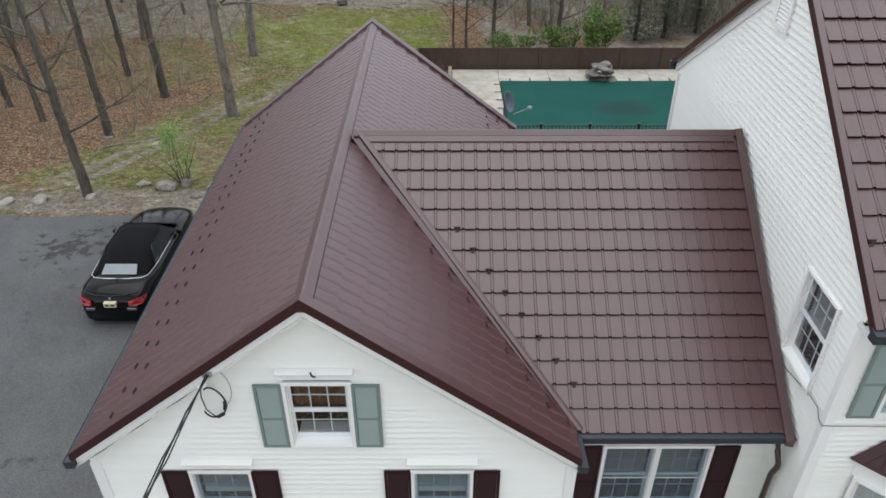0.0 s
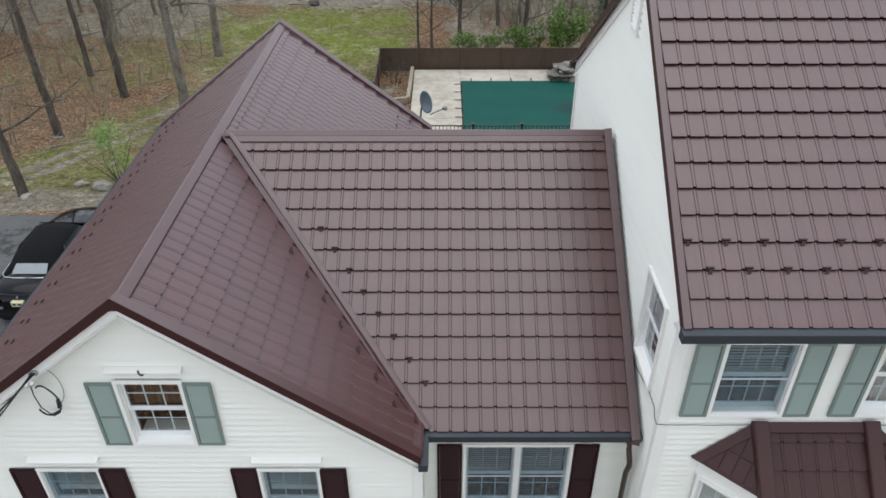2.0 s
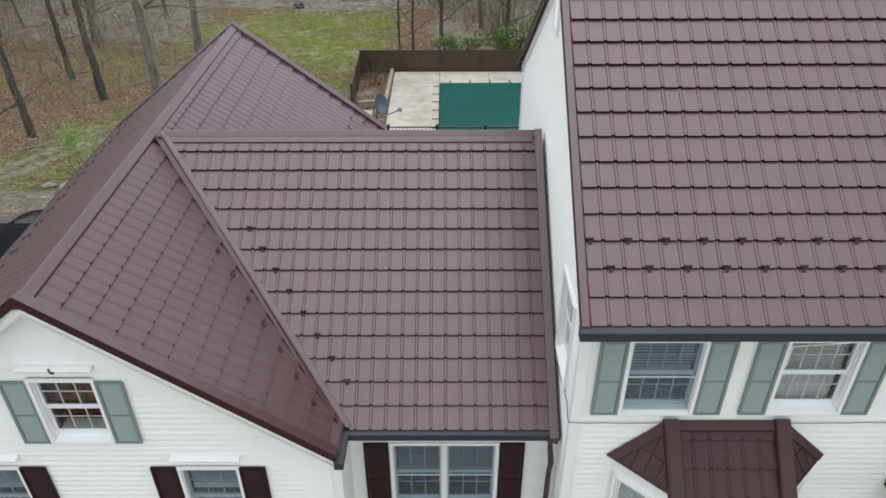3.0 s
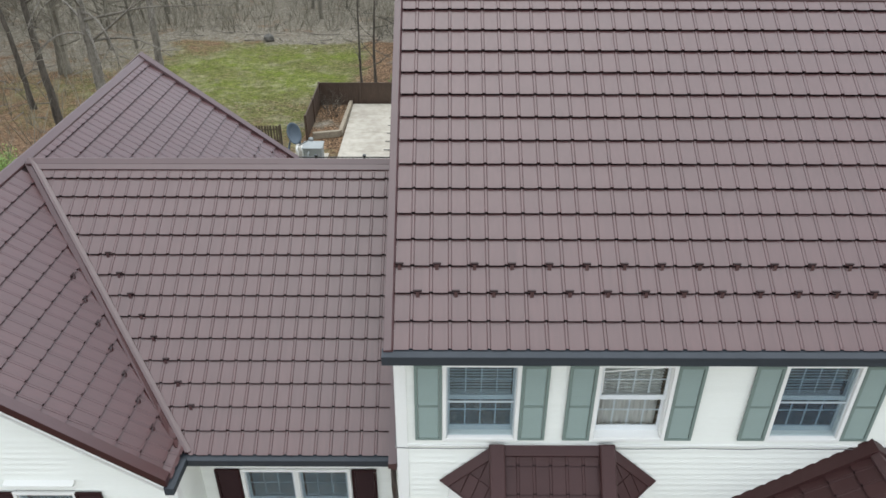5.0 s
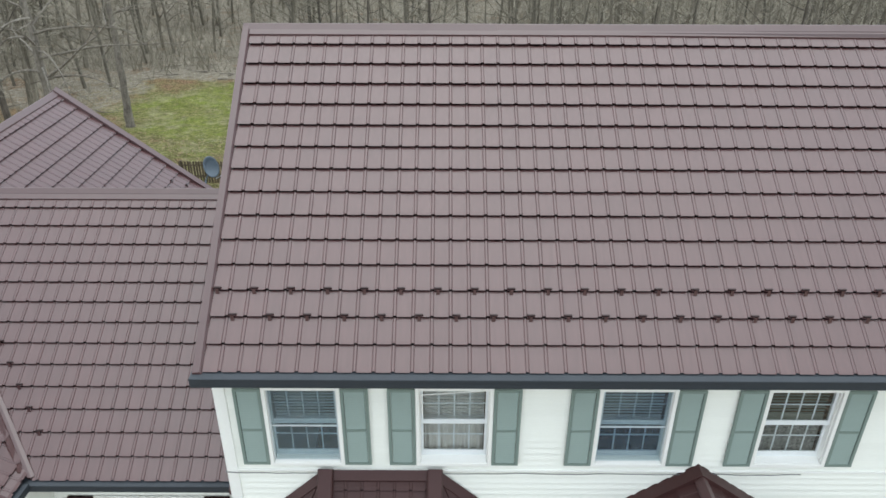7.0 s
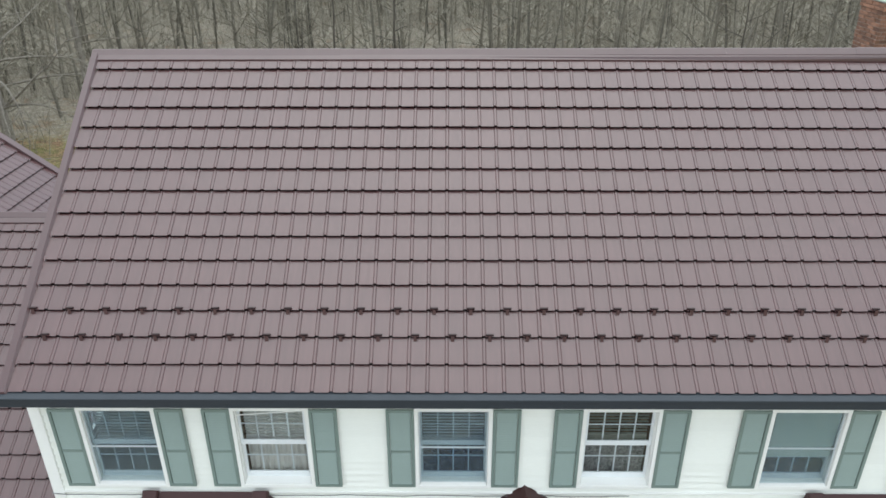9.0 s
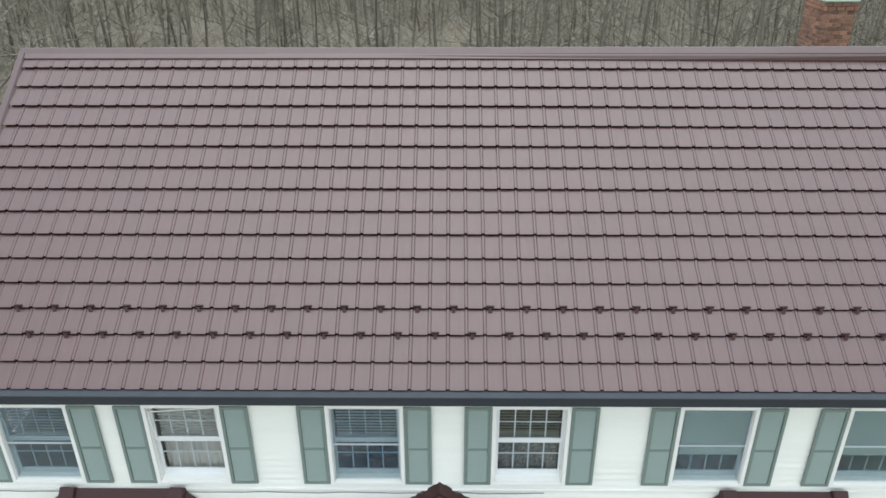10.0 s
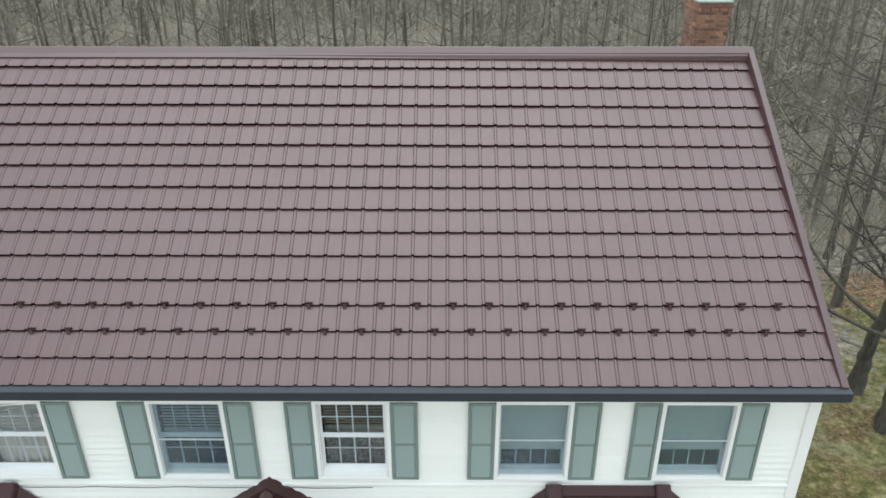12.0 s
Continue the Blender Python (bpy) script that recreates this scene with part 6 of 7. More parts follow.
def build_service_cable():
    drop = thing("service_cable", (-2.68, 6.35, 3.84), "black twisted service cable with a coiled loop at the gable", "cable")
    a = Vector((-2.66, 6.30, 3.95))
    for k, off in enumerate((0.0, 0.035, -0.03)):
        pts = []
        for i in range(30):
            t = i / 29
            p = a + Vector((-1.25 * t, -19 * t, 1.55 * t - 0.55 * 4 * t * (1 - t) * 0.4))
            tw = t * 60 + k * 2.1
            pts.append(p + Vector((math.cos(tw), 0, math.sin(tw))) * 0.022 + Vector((off * 0.3 * (1 - t), 0, 0)))
        part("strand", Geo().tube(pts, 0.009 if k else 0.012, 5), M_BLACK, drop, smooth=True)
    ring = [(-2.70 + 0.15 * math.cos(t), 6.36 - 0.02 * math.sin(2 * t), 3.40 + 0.25 * math.sin(t)) for t in np.linspace(-2.6, 2.2, 26)]
    part("loop", Geo().tube(ring, 0.011, 6), M_BLACK, drop, smooth=True)
    tail = [(-2.80, 6.33, 3.72), (-2.83, 6.35, 3.5), (-2.81, 6.36, 3.28), (-2.73, 6.36, 3.17), (-2.66, 6.36, 3.17)]
    part("loop", Geo().tube(tail, 0.008, 5), M_BLACK, drop, smooth=True)
    ring2 = [(-2.62 + 0.16 * math.cos(t), 6.38, 3.62 + 0.30 * math.sin(t)) for t in np.linspace(-1.1, 1.7, 22)]
    part("loop", Geo().tube(ring2, 0.006, 5), M_BOX, drop, "thin pale wire loop", smooth=True)
    for p, q in (((-2.555, 6.35, 3.43), (-2.575, 6.35, 3.30)), ((-2.60, 6.35, 3.22), (-2.68, 6.35, 3.165))):
        part("connector", Geo().tube([p, q], 0.024, 8), M_BLACK, drop, smooth=True)
    for k in range(2):
        part("insulator", Geo().tube([(-2.80 + 0.07 * k, 6.27, 3.74 + 0.03 * k), (-2.77 + 0.07 * k, 6.24, 3.80 + 0.03 * k)], [0.028, 0.02], 8), M_TRIM, drop, "pale cable insulator", smooth=True)
    part("anchor", Geo().box(-2.72, -2.60, 6.26, 6.44, 3.91, 3.99), M_BOX, drop, bevel=0.006)
    # runs down along the rake board
    pts = [(-2.75, 6.27, 3.79)] + [(-2.78 - 1.66 * t, 6.262, 3.79 - 1.29 * t - 0.025 * abs(math.sin(t * 9))) for t in np.linspace(0.06, 1, 14)]
    part("lead", Geo().tube(pts, 0.009, 5), M_BLACK, drop, smooth=True)


# ---- car: built at the origin, nose to +y ----
def build_car():
    car = thing("car", (-6.95, 14.6, GROUND_Z), "black convertible car with a black soft top, parked on the driveway", "car")
    o = Vector((-7.12, 12.50, GROUND_Z))
    S = 1 / UNIT

    def at(x, y, z):
        return o + Vector((x * 0.92, y, z)) * S

    def section(y, w, b, lo=0.2):
        pts = [(-0.80 * w, lo), (-0.97 * w, lo + 0.08), (-w, 0.5), (-0.985 * w, b - 0.16), (-0.93 * w, b - 0.05), (-0.75 * w, b + 0.0), (-0.38 * w, b + 0.035)]
        pts = pts + [(0, b + 0.045)] + [(-x, z) for x, z in pts[::-1]]
        return [at(x, y, z) for x, z in pts]

    stations = ((0.0, 0.70, 0.66), (0.05, 0.78, 0.80), (0.16, 0.85, 0.93), (0.45, 0.895, 0.99), (0.9, 0.905, 0.98), (1.5, 0.905, 0.95), (2.4, 0.905, 0.94), (3.1, 0.905, 0.94), (3.5, 0.90, 0.91), (4.0, 0.87, 0.84), (4.35, 0.80, 0.75), (4.55, 0.68, 0.66), (4.63, 0.56, 0.58))
    part("body", Geo().rings([section(*s) for s in stations]), M_PAINT, car, "glossy black paint", smooth=True)
    # soft top
    rows = []
    for y, top, wt, wb, zb in ((0.72, 1.00, 0.60, 0.74, 0.96), (0.95, 1.10, 0.60, 0.76, 0.96), (1.25, 1.30, 0.58, 0.78, 0.95), (1.7, 1.385, 0.57, 0.79, 0.94), (2.3, 1.40, 0.57, 0.79, 0.94), (2.62, 1.365, 0.56, 0.78, 0.94)):
        pts = [(-wb, zb), (-(wb * 0.35 + wt * 0.65), zb + (top - zb) * 0.62), (-wt, top - 0.05), (-wt * 0.6, top - 0.008), (0, top + 0.005)]
        pts += [(-x, z) for x, z in pts[-2::-1]]
        rows.append([at(x, y, z) for x, z in pts])
    part("soft_top", Geo().rings(rows), M_TOP, car, "black fabric folding roof", smooth=True)
    part("rear_window", Geo().prism([at(-0.47, 0.765, 1.03), at(0.47, 0.765, 1.03), at(0.43, 1.03, 1.165), at(-0.43, 1.03, 1.165)], Vector((0, -0.010, 0.015)) * S), M_REARGLASS, car, "pale reflective rear window", bevel=0.004)
    part("windshield", Geo().add([at(-0.55, 2.63, 1.375), at(0.55, 2.63, 1.375), at(0.74, 3.25, 0.975), at(-0.74, 3.25, 0.975), at(-0.55, 2.63, 1.345), at(0.55, 2.63, 1.345), at(0.74, 3.25, 0.93), at(-0.74, 3.25, 0.93)], [(0, 1, 2, 3), (7, 6, 5, 4), (0, 4, 5, 1), (1, 5, 6, 2), (2, 6, 7, 3), (3, 7, 4, 0)]), M_CARGLASS, car)
    for s in (-1, 1):
        part("side_window", Geo().prism([at(s * 0.765, 1.30, 0.99), at(s * 0.775, 2.95, 0.985), at(s * 0.60, 2.55, 1.32), at(s * 0.61, 1.62, 1.32)], Vector((s * 0.018, 0, 0.006))), M_CARGLASS, car)
        pts = [at(s * 0.80, 3.0, 0.955), at(s * 0.815, 2.2, 0.97), at(s * 0.81, 1.3, 0.985), at(s * 0.76, 0.82, 1.0), at(s * 0.62, 0.66, 1.015), at(s * 0.3, 0.60, 1.035), at(0, 0.59, 1.04)]
        part("belt_trim", Geo().tube(pts, 0.010, 6), M_CHROME, car, "bright metal trim round the soft top", smooth=True)
        lamp = [(s * 0.48, 0.005, 0.80), (s * 0.66, 0.035, 0.83), (s * 0.80, 0.14, 0.85), (s * 0.855, 0.30, 0.84), (s * 0.85, 0.28, 0.74), (s * 0.80, 0.12, 0.69), (s * 0.66, 0.0, 0.67), (s * 0.48, -0.03, 0.70)]
        part("tail_lamp", Geo().prism([at(*p) for p in lamp], Vector((s * 0.012, -0.035, 0.012))), M_LAMP, car, "red tail lamp", bevel=0.008)
        part("reflector", Geo().box(*(lambda a, b: (min(a.x, b.x), max(a.x, b.x), a.y, b.y, a.z, b.z))(at(s * 0.42, -0.055, 0.56), at(s * 0.66, 0.1, 0.63))), M_RIM, car, bevel=0.008)
        mirror = Geo().rings([[at(s * (0.93 + 0.09 * math.cos(a)), 2.78 + y, 0.98 + 0.065 * math.sin(a)) for a in np.linspace(0, 2 * math.pi, 10, endpoint=False)] for y in (0.0, 0.06, 0.13)])
        part("mirror", mirror, M_PAINT, car, smooth=True, bevel=0.01)
        for y in (0.85, 3.72):
            n = 20
            tyre = part("wheel", Geo().rings([[at(s * x, y + r * math.cos(2 * math.pi * k / n), 0.325 + r * math.sin(2 * math.pi * k / n)) for k in range(n)] for x, r in ((0.70, 0.27), (0.70, 0.31), (0.72, 0.325), (0.90, 0.325), (0.915, 0.31), (0.915, 0.25), (0.88, 0.24))]), M_TYRE, car, "black tyre on a silver rim", smooth=True)
            rim = Geo().rings([[at(s * x, y + r * math.cos(2 * math.pi * k / n), 0.325 + r * math.sin(2 * math.pi * k / n)) for k in range(n)] for x, r in ((0.86, 0.245), (0.905, 0.245), (0.90, 0.21), (0.885, 0.05))])
            part("rim", rim, M_RIM, tyre)
    part("number_plate", Geo().box(*[v for pair in zip(at(-0.16, -0.065, 0.66), at(0.16, 0.06, 0.79)) for v in pair]), M_PLATE, car, "pale yellow number plate", bevel=0.004)
    for k, (a, b) in enumerate(((-0.12, -0.03), (0.02, 0.12))):
        part("plate_bar", Geo().box(*[v for pair in zip(at(a, -0.072, 0.70), at(b, -0.06, 0.75)) for v in pair]), M_BLACK, car)
    part("boot_line", Geo().tube([at(-0.70, 0.18, 0.955), at(-0.4, 0.08, 0.93), at(0, 0.05, 0.925), at(0.4, 0.08, 0.93), at(0.70, 0.18, 0.955)], 0.010, 5), M_BLACK, car)
    part("badge", Geo().tube([at(0, 0.045, 0.86), at(0, 0.02, 0.865)], 0.032, 12), M_CHROME, car, "small round badge")


# ---- trees ----
def limb(g, start, d, length, radius, r, n=5, seg=5, wander=0.25, droop=0.0, sides=5):
    """A bending, tapering limb; gives its points back."""
    pts, p, d = [Vector(start)], Vector(start), Vector(d).normalized()
    for i in range(seg):
        d = (d + Vector((r.uniform(-1, 1), r.uniform(-1, 1), r.uniform(-0.6, 0.9))) * wander + Vector((0, 0, -droop))).normalized()
        p = p + d * (length / seg)
        pts.append(p.copy())
    g.tube(pts, [radius * (1 - 0.82 * i / seg) for i in range(seg + 1)], sides, caps=False)
    return pts


def branch_out(g, pts, base_r, r, level, length, twig_g, count, spread=0.9, droop=0.0, sides=4):
    for k in range(count):
        i = r.randrange(max(1, len(pts) // 3), len(pts))
        p = pts[i]
        d = (pts[i] - pts[i - 1]).normalized()
        side = Vector((r.uniform(-1, 1), r.uniform(-1, 1), r.uniform(-0.35, 0.7))).normalized()
        dd = (d * 0.55 + side * spread).normalized()
        ln = length * r.uniform(0.55, 1.15)
        rr = base_r * r.uniform(0.3, 0.5)
        q = limb(g if level > 1 else twig_g, p, dd, ln, rr, r, seg=4, wander=0.22, droop=droop, sides=sides if level > 1 else 3)
        if level > 1:
            branch_out(g, q, rr, r, level - 1, ln * 0.55, twig_g, max(2, count - 1), spread, droop, 3)


def tree(x, y, height, radius, seed, label="bare grey-barked deciduous tree", bark=None, first=0.35, limbs=11, reach=0.32, droop=0.0, level=3, lean=(0, 0), group="bare trees", arms=(), taper=1.1):
    r = random.Random(seed)
    z = ground_z(x, y)
    t = thing("tree", (x, y, z), label, "tree", group)
    g = Geo()
    pts, p = [Vector((x, y, z - 0.15))], Vector((x, y, z - 0.15))
    d = Vector((lean[0], lean[1], 1)).normalized()
    n = 12
    for i in range(n):
        d = (d + Vector((r.uniform(-1, 1), r.uniform(-1, 1), 0)) * 0.045 + Vector((lean[0] - d.x, lean[1] - d.y, 0)) * 0.12).normalized()
        p = p + d * (height / n)
        pts.append(p.copy())
    rad = [radius * (1.35 if i == 0 else 1.0) * (1 - 0.92 * (i / n) ** taper) for i in range(n + 1)]
    # crooked, knotty trunk with a flared foot
    knot = random.Random(seed + 900)
    fine, fine_r = [pts[0], pts[0].lerp(pts[1], 0.25)], [radius * 1.45, radius * 1.08]
    for i in range(n):
        for f in ((0.62, 1.0) if i == 0 else (0.33, 0.67, 1.0)):
            q = pts[i].lerp(pts[i + 1], f)
            if f < 1.0:
                q += Vector((knot.uniform(-1, 1), knot.uniform(-1, 1), 0)) * (0.16 * rad[i + 1] + 0.004 * height / n)
            fine.append(q)
            fine_r.append((rad[i] + (rad[i + 1] - rad[i]) * f) * knot.uniform(0.95, 1.06))
    g.tube(fine, fine_r, 10, caps=False)
    part("trunk", g, bark or M_BARK, t, smooth=True)
    big, twigs = Geo(), Geo()
    for k in range(limbs):
        f = first + (0.97 - first) * (k + r.uniform(0, 0.8)) / limbs
        i = min(n - 1, int(f * n))
        s = pts[i].lerp(pts[i + 1], f * n - i)
        a = k * 2.4 + r.uniform(-0.5, 0.5)
        ln = height * reach * (1.15 - 0.75 * f) * r.uniform(0.7, 1.25)
        dd = Vector((math.cos(a), math.sin(a), r.uniform(0.15, 0.7)))
        br = radius * (1 - 0.8 * f) * 0.36
        q = limb(big, s, dd, ln, br, r, seg=6, wander=0.2, droop=droop, sides=5)
        branch_out(big, q, br, r, level - 1, ln * 0.5, twigs, 5, droop=droop)
    # long low limbs: height, bearing, length, rise at the trunk, droop
    for up, bearing, ln, rise, fall in arms:
        a = radians(bearing)
        q = limb(big, (x, y, z + up), (math.cos(a), math.sin(a), rise), ln, 0.062, r, seg=8, wander=0.09, droop=fall, sides=5)
        branch_out(big, q, 0.05, r, 2, ln * 0.32, twigs, 7, droop=fall)
    part("crown", big.mesh("crown", bark or M_BARK, smooth=True, fix=False), parent=t)
    tagged(part("twig_spray", twigs.mesh("twig_spray", M_TWIG, fix=False), parent=t), kind="stuff")
    return t


def leaf_cloud(g, c, size, count, r, leaf=0.09):
    """Small leaves scattered through an uneven volume."""
    c = Vector(c)
    lumps = [(Vector((r.uniform(-0.6, 0.6) * size[0], r.uniform(-0.6, 0.6) * size[1], r.uniform(-0.6, 0.6) * size[2])), r.uniform(0.3, 0.55)) for _ in range(14)]
    for _ in range(count):
        o, s = r.choice(lumps)
        v = Vector((r.gauss(0, 1), r.gauss(0, 1), r.gauss(0, 1))).normalized() * (r.random() ** 0.5) * s
        p = c + o + Vector((v.x * size[0], v.y * size[1], v.z * size[2]))
        a, b = Vector((r.uniform(-1, 1), r.uniform(-1, 1), r.uniform(-1, 1))).normalized(), Vector((r.uniform(-1, 1), r.uniform(-1, 1), r.uniform(-1, 1))).normalized()
        L = leaf * r.uniform(0.6, 1.3)
        g.add([p - a * L, p + b * L * 0.5, p + a * L, p - b * L * 0.5], [(0, 1, 2, 3)])


def bush(x, y, size, seed, label, mat=None, count=1400, leaf=0.09, z=None):
    r = random.Random(seed)
    z = ground_z(x, y) if z is None else z
    b = thing("bush", (x, y, z), label, "bush")
    stems, leaves = Geo(), Geo()
    for k in range(9):
        a = r.uniform(0, 6.3)
        limb(stems, (x + 0.1 * math.cos(a), y + 0.1 * math.sin(a), z - 0.05), (0.5 * math.cos(a), 0.5 * math.sin(a), 1), size[2] * 1.5, 0.022, r, seg=5, wander=0.25, sides=4)
    leaf_cloud(leaves, (x, y, z + size[2] * 1.0), size, count, r, leaf)
    part("stem", stems.mesh("stem", M_BARK, fix=False), parent=b)
    part("foliage", leaves.mesh("foliage", mat or M_LEAF, fix=False), parent=b)


def bare_shrub(x, y, h, seed):
    """A leafless, much-branched shrub."""
    r = random.Random(seed)
    z = ground_z(x, y)
    b = thing("shrub", (x, y, z), "leafless brown shrub in the leaf-strewn planting bed", "bush", "bed shrubs")
    stems, twigs = Geo(), Geo()
    for k in range(16):
        a = r.uniform(0, 6.3)
        q = limb(stems, (x + 0.25 * math.cos(a), y + 0.3 * math.sin(a), z - 0.05), (0.55 * math.cos(a), 0.55 * math.sin(a), 1), h * r.uniform(0.7, 1.2), 0.014, r, seg=5, wander=0.25, sides=4)
        branch_out(stems, q, 0.012, r, 2, h * 0.45, twigs, 4)
    part("stem", stems.mesh("stem", M_BARK, fix=False), parent=b)
    part("twig_spray", twigs.mesh("twig_spray", M_TWIG, fix=False), parent=b)


def conifer(x, y, h, seed):
    r = random.Random(seed)
    z = ground_z(x, y)
    t = thing("conifer", (x, y, z), "dark green conifer at the woods' edge", "tree")
    part("trunk", Geo().tube([(x, y, z - 0.1), (x, y, z + h)], [0.14, 0.02], 8), M_BARK, t, smooth=True)
    g, tw = Geo(), Geo()
    for k in range(70):
        f = 0.06 + 0.92 * k / 70
        a = k * 2.4
        ln = h * 0.26 * (1 - f) + 0.15
        q = limb(tw, (x, y, z + h * f), (math.cos(a), math.sin(a), -0.12), ln, 0.02, r, seg=3, wander=0.12, sides=3)
        for p in q[1:]:
            for _ in range(10):
                c = p + Vector((r.gauss(0, 0.13), r.gauss(0, 0.13), r.gauss(0, 0.06)))
                d = Vector((r.uniform(-1, 1), r.uniform(-1, 1), r.uniform(-0.8, 0.3))).normalized() * 0.2
                e = d.cross(Vector((0, 0, 1))).normalized() * 0.035
                g.add([c - e, c + e, c + d], [(0, 1, 2)])
    part("bough", tw.mesh("bough", M_BARK, fix=False), parent=t)
    part("foliage", g.mesh("foliage", M_NEEDLE, fix=False), parent=t)


def build_far_woods():
    """The leafless wood round the clearing: many simple trees in one mesh."""
    r = random.Random(21)
    kinds = []
    for s in range(14):
        q = random.Random(100 + s)
        h = q.uniform(13, 19)
        rad = q.uniform(0.06, 0.17)
        g, tw = Geo(), Geo()
        pts = limb(g, (0, 0, -0.3), (q.uniform(-0.13, 0.13), q.uniform(-0.1, 0.1), 1), h, rad, q, seg=6, wander=0.06, sides=5)
        for k in range(22):
            f = q.uniform(0.10, 0.97)
            i = min(5, int(f * 6))
            s0 = pts[i].lerp(pts[i + 1], f * 6 - i)
            a = q.uniform(0, 6.3)
            ln = h * 0.22 * (1.2 - 0.8 * f) * q.uniform(0.6, 1.3)
            b = limb(g, s0, (math.cos(a), math.sin(a), q.uniform(0.2, 0.9)), ln, rad * 0.34 * (1.1 - f), q, seg=3, wander=0.2, sides=3)
            for _ in range(11):
                p = q.choice(b[1:])
                d = Vector((q.uniform(-1, 1), q.uniform(-1, 1), q.uniform(-0.3, 0.9))).normalized() * ln * q.uniform(0.25, 0.6)
                e = d.cross(Vector((0.3, 0.2, 1))).normalized() * 0.014
                m = p + d * 0.5 + Vector((q.uniform(-1, 1), q.uniform(-1, 1), q.uniform(-1, 1))) * 0.08 * ln
                tw.add([p - e, p + e, m + e * 0.7, m - e * 0.7, p + d], [(0, 1, 2, 3), (3, 2, 4)])
        kinds.append(((np.array(g.v), g.f), (np.array(tw.v), tw.f)))
    spots = []

    def put(n, x0, x1, y0, y1, ok):
        k = 0
        while k < n:
            x, y = r.uniform(x0, x1), r.uniform(y0, y1)
            if ok(x, y):
                spots.append((x, y))
                k += 1

    clear = lambda x, y: math.hypot((x + 4.5) / 9.5, (y - 43) / 11.0) > 1.0 and not (7.5 < x < 15.5 and y < 45.5)
    put(620, -70, 105, 53, 110, clear)
    put(260, -110, 160, 100, 170, lambda x, y: True)
    put(60, 0.5, 60, 41.5, 54, clear)
    put(70, -60, -13.5, 26, 56, lambda x, y: clear(x, y) and (x < -24 or y > 42))
    put(330, -90, -25, 6, 75, lambda x, y: True)
    put(34, 24, 60, 16, 42, lambda x, y: x > 23 + 0.0 * y)
    for which, name, mat, label in ((0, "woods", M_WOODS, "leafless grey woodland behind the clearing"), (1, "woods_twigs", M_TWIG, "fine bare twigs of the woodland")):
        verts, faces, k = [], [], 0
        rr = random.Random(77)
        for x, y in spots:
            v, f = kinds[rr.randrange(len(kinds))][which]
            a, s = rr.uniform(0, 6.283), rr.uniform(0.75, 1.2)
            R = np.array(((math.cos(a), -math.sin(a), 0), (math.sin(a), math.cos(a), 0), (0, 0, 1)))
            verts.append((v * s) @ R.T + np.array((x, y, ground_z(x, y))))
            faces += [tuple(i + k for i in q) for q in f]
            k += len(v)
        me = bpy.data.meshes.new(name)
        me.from_pydata((np.concatenate(verts) * UNIT).tolist(), [], faces)
        me.materials.append(mat)
        tagged(new(name, me), label, "woodland", kind="stuff")


def build_brush():
    """Thin bare saplings and brush that fill the wood."""
    r = random.Random(55)
    g = Geo()
    k = 0
    while k < 17000:
        q = r.random()
        if q < 0.7:
            x, y = r.uniform(-60, 95), 53 + 55 * r.random() ** 1.5
        elif q < 0.88:
            x, y = r.uniform(0.5, 45), r.uniform(45, 54)
        else:
            x, y = r.choice(((r.uniform(-45, -12), r.uniform(24, 55)), (r.uniform(21, 45), r.uniform(18, 42))))
        if math.hypot((x + 4.5) / 9.2, (y - 43) / 10.3) < 1 or (x < 14 and y < 85 and r.random() < 0.55):
            continue
        h = r.uniform(0.8, 4.5)
        p = Vector((x, y, ground_z(x, y) - 0.05))
        for _ in range(3):
            lean = Vector((r.uniform(-0.5, 0.5), r.uniform(-0.5, 0.5), 1)) * h * r.uniform(0.5, 1)
            m = p + lean * 0.5 + Vector((r.uniform(-0.12, 0.12), r.uniform(-0.12, 0.12), 0)) * h
            e = Vector((1, r.uniform(-0.5, 0.5), 0)).normalized() * r.uniform(0.008, 0.02)
            g.add([p - e, p + e, m + e * 0.7, m - e * 0.7, p + lean], [(0, 1, 2, 3), (3, 2, 4)])
        k += 1
    tagged(new("brush", g.mesh("brush", M_TWIG, fix=False)), "thin bare saplings and brush in the wood", "brush", kind="stuff")


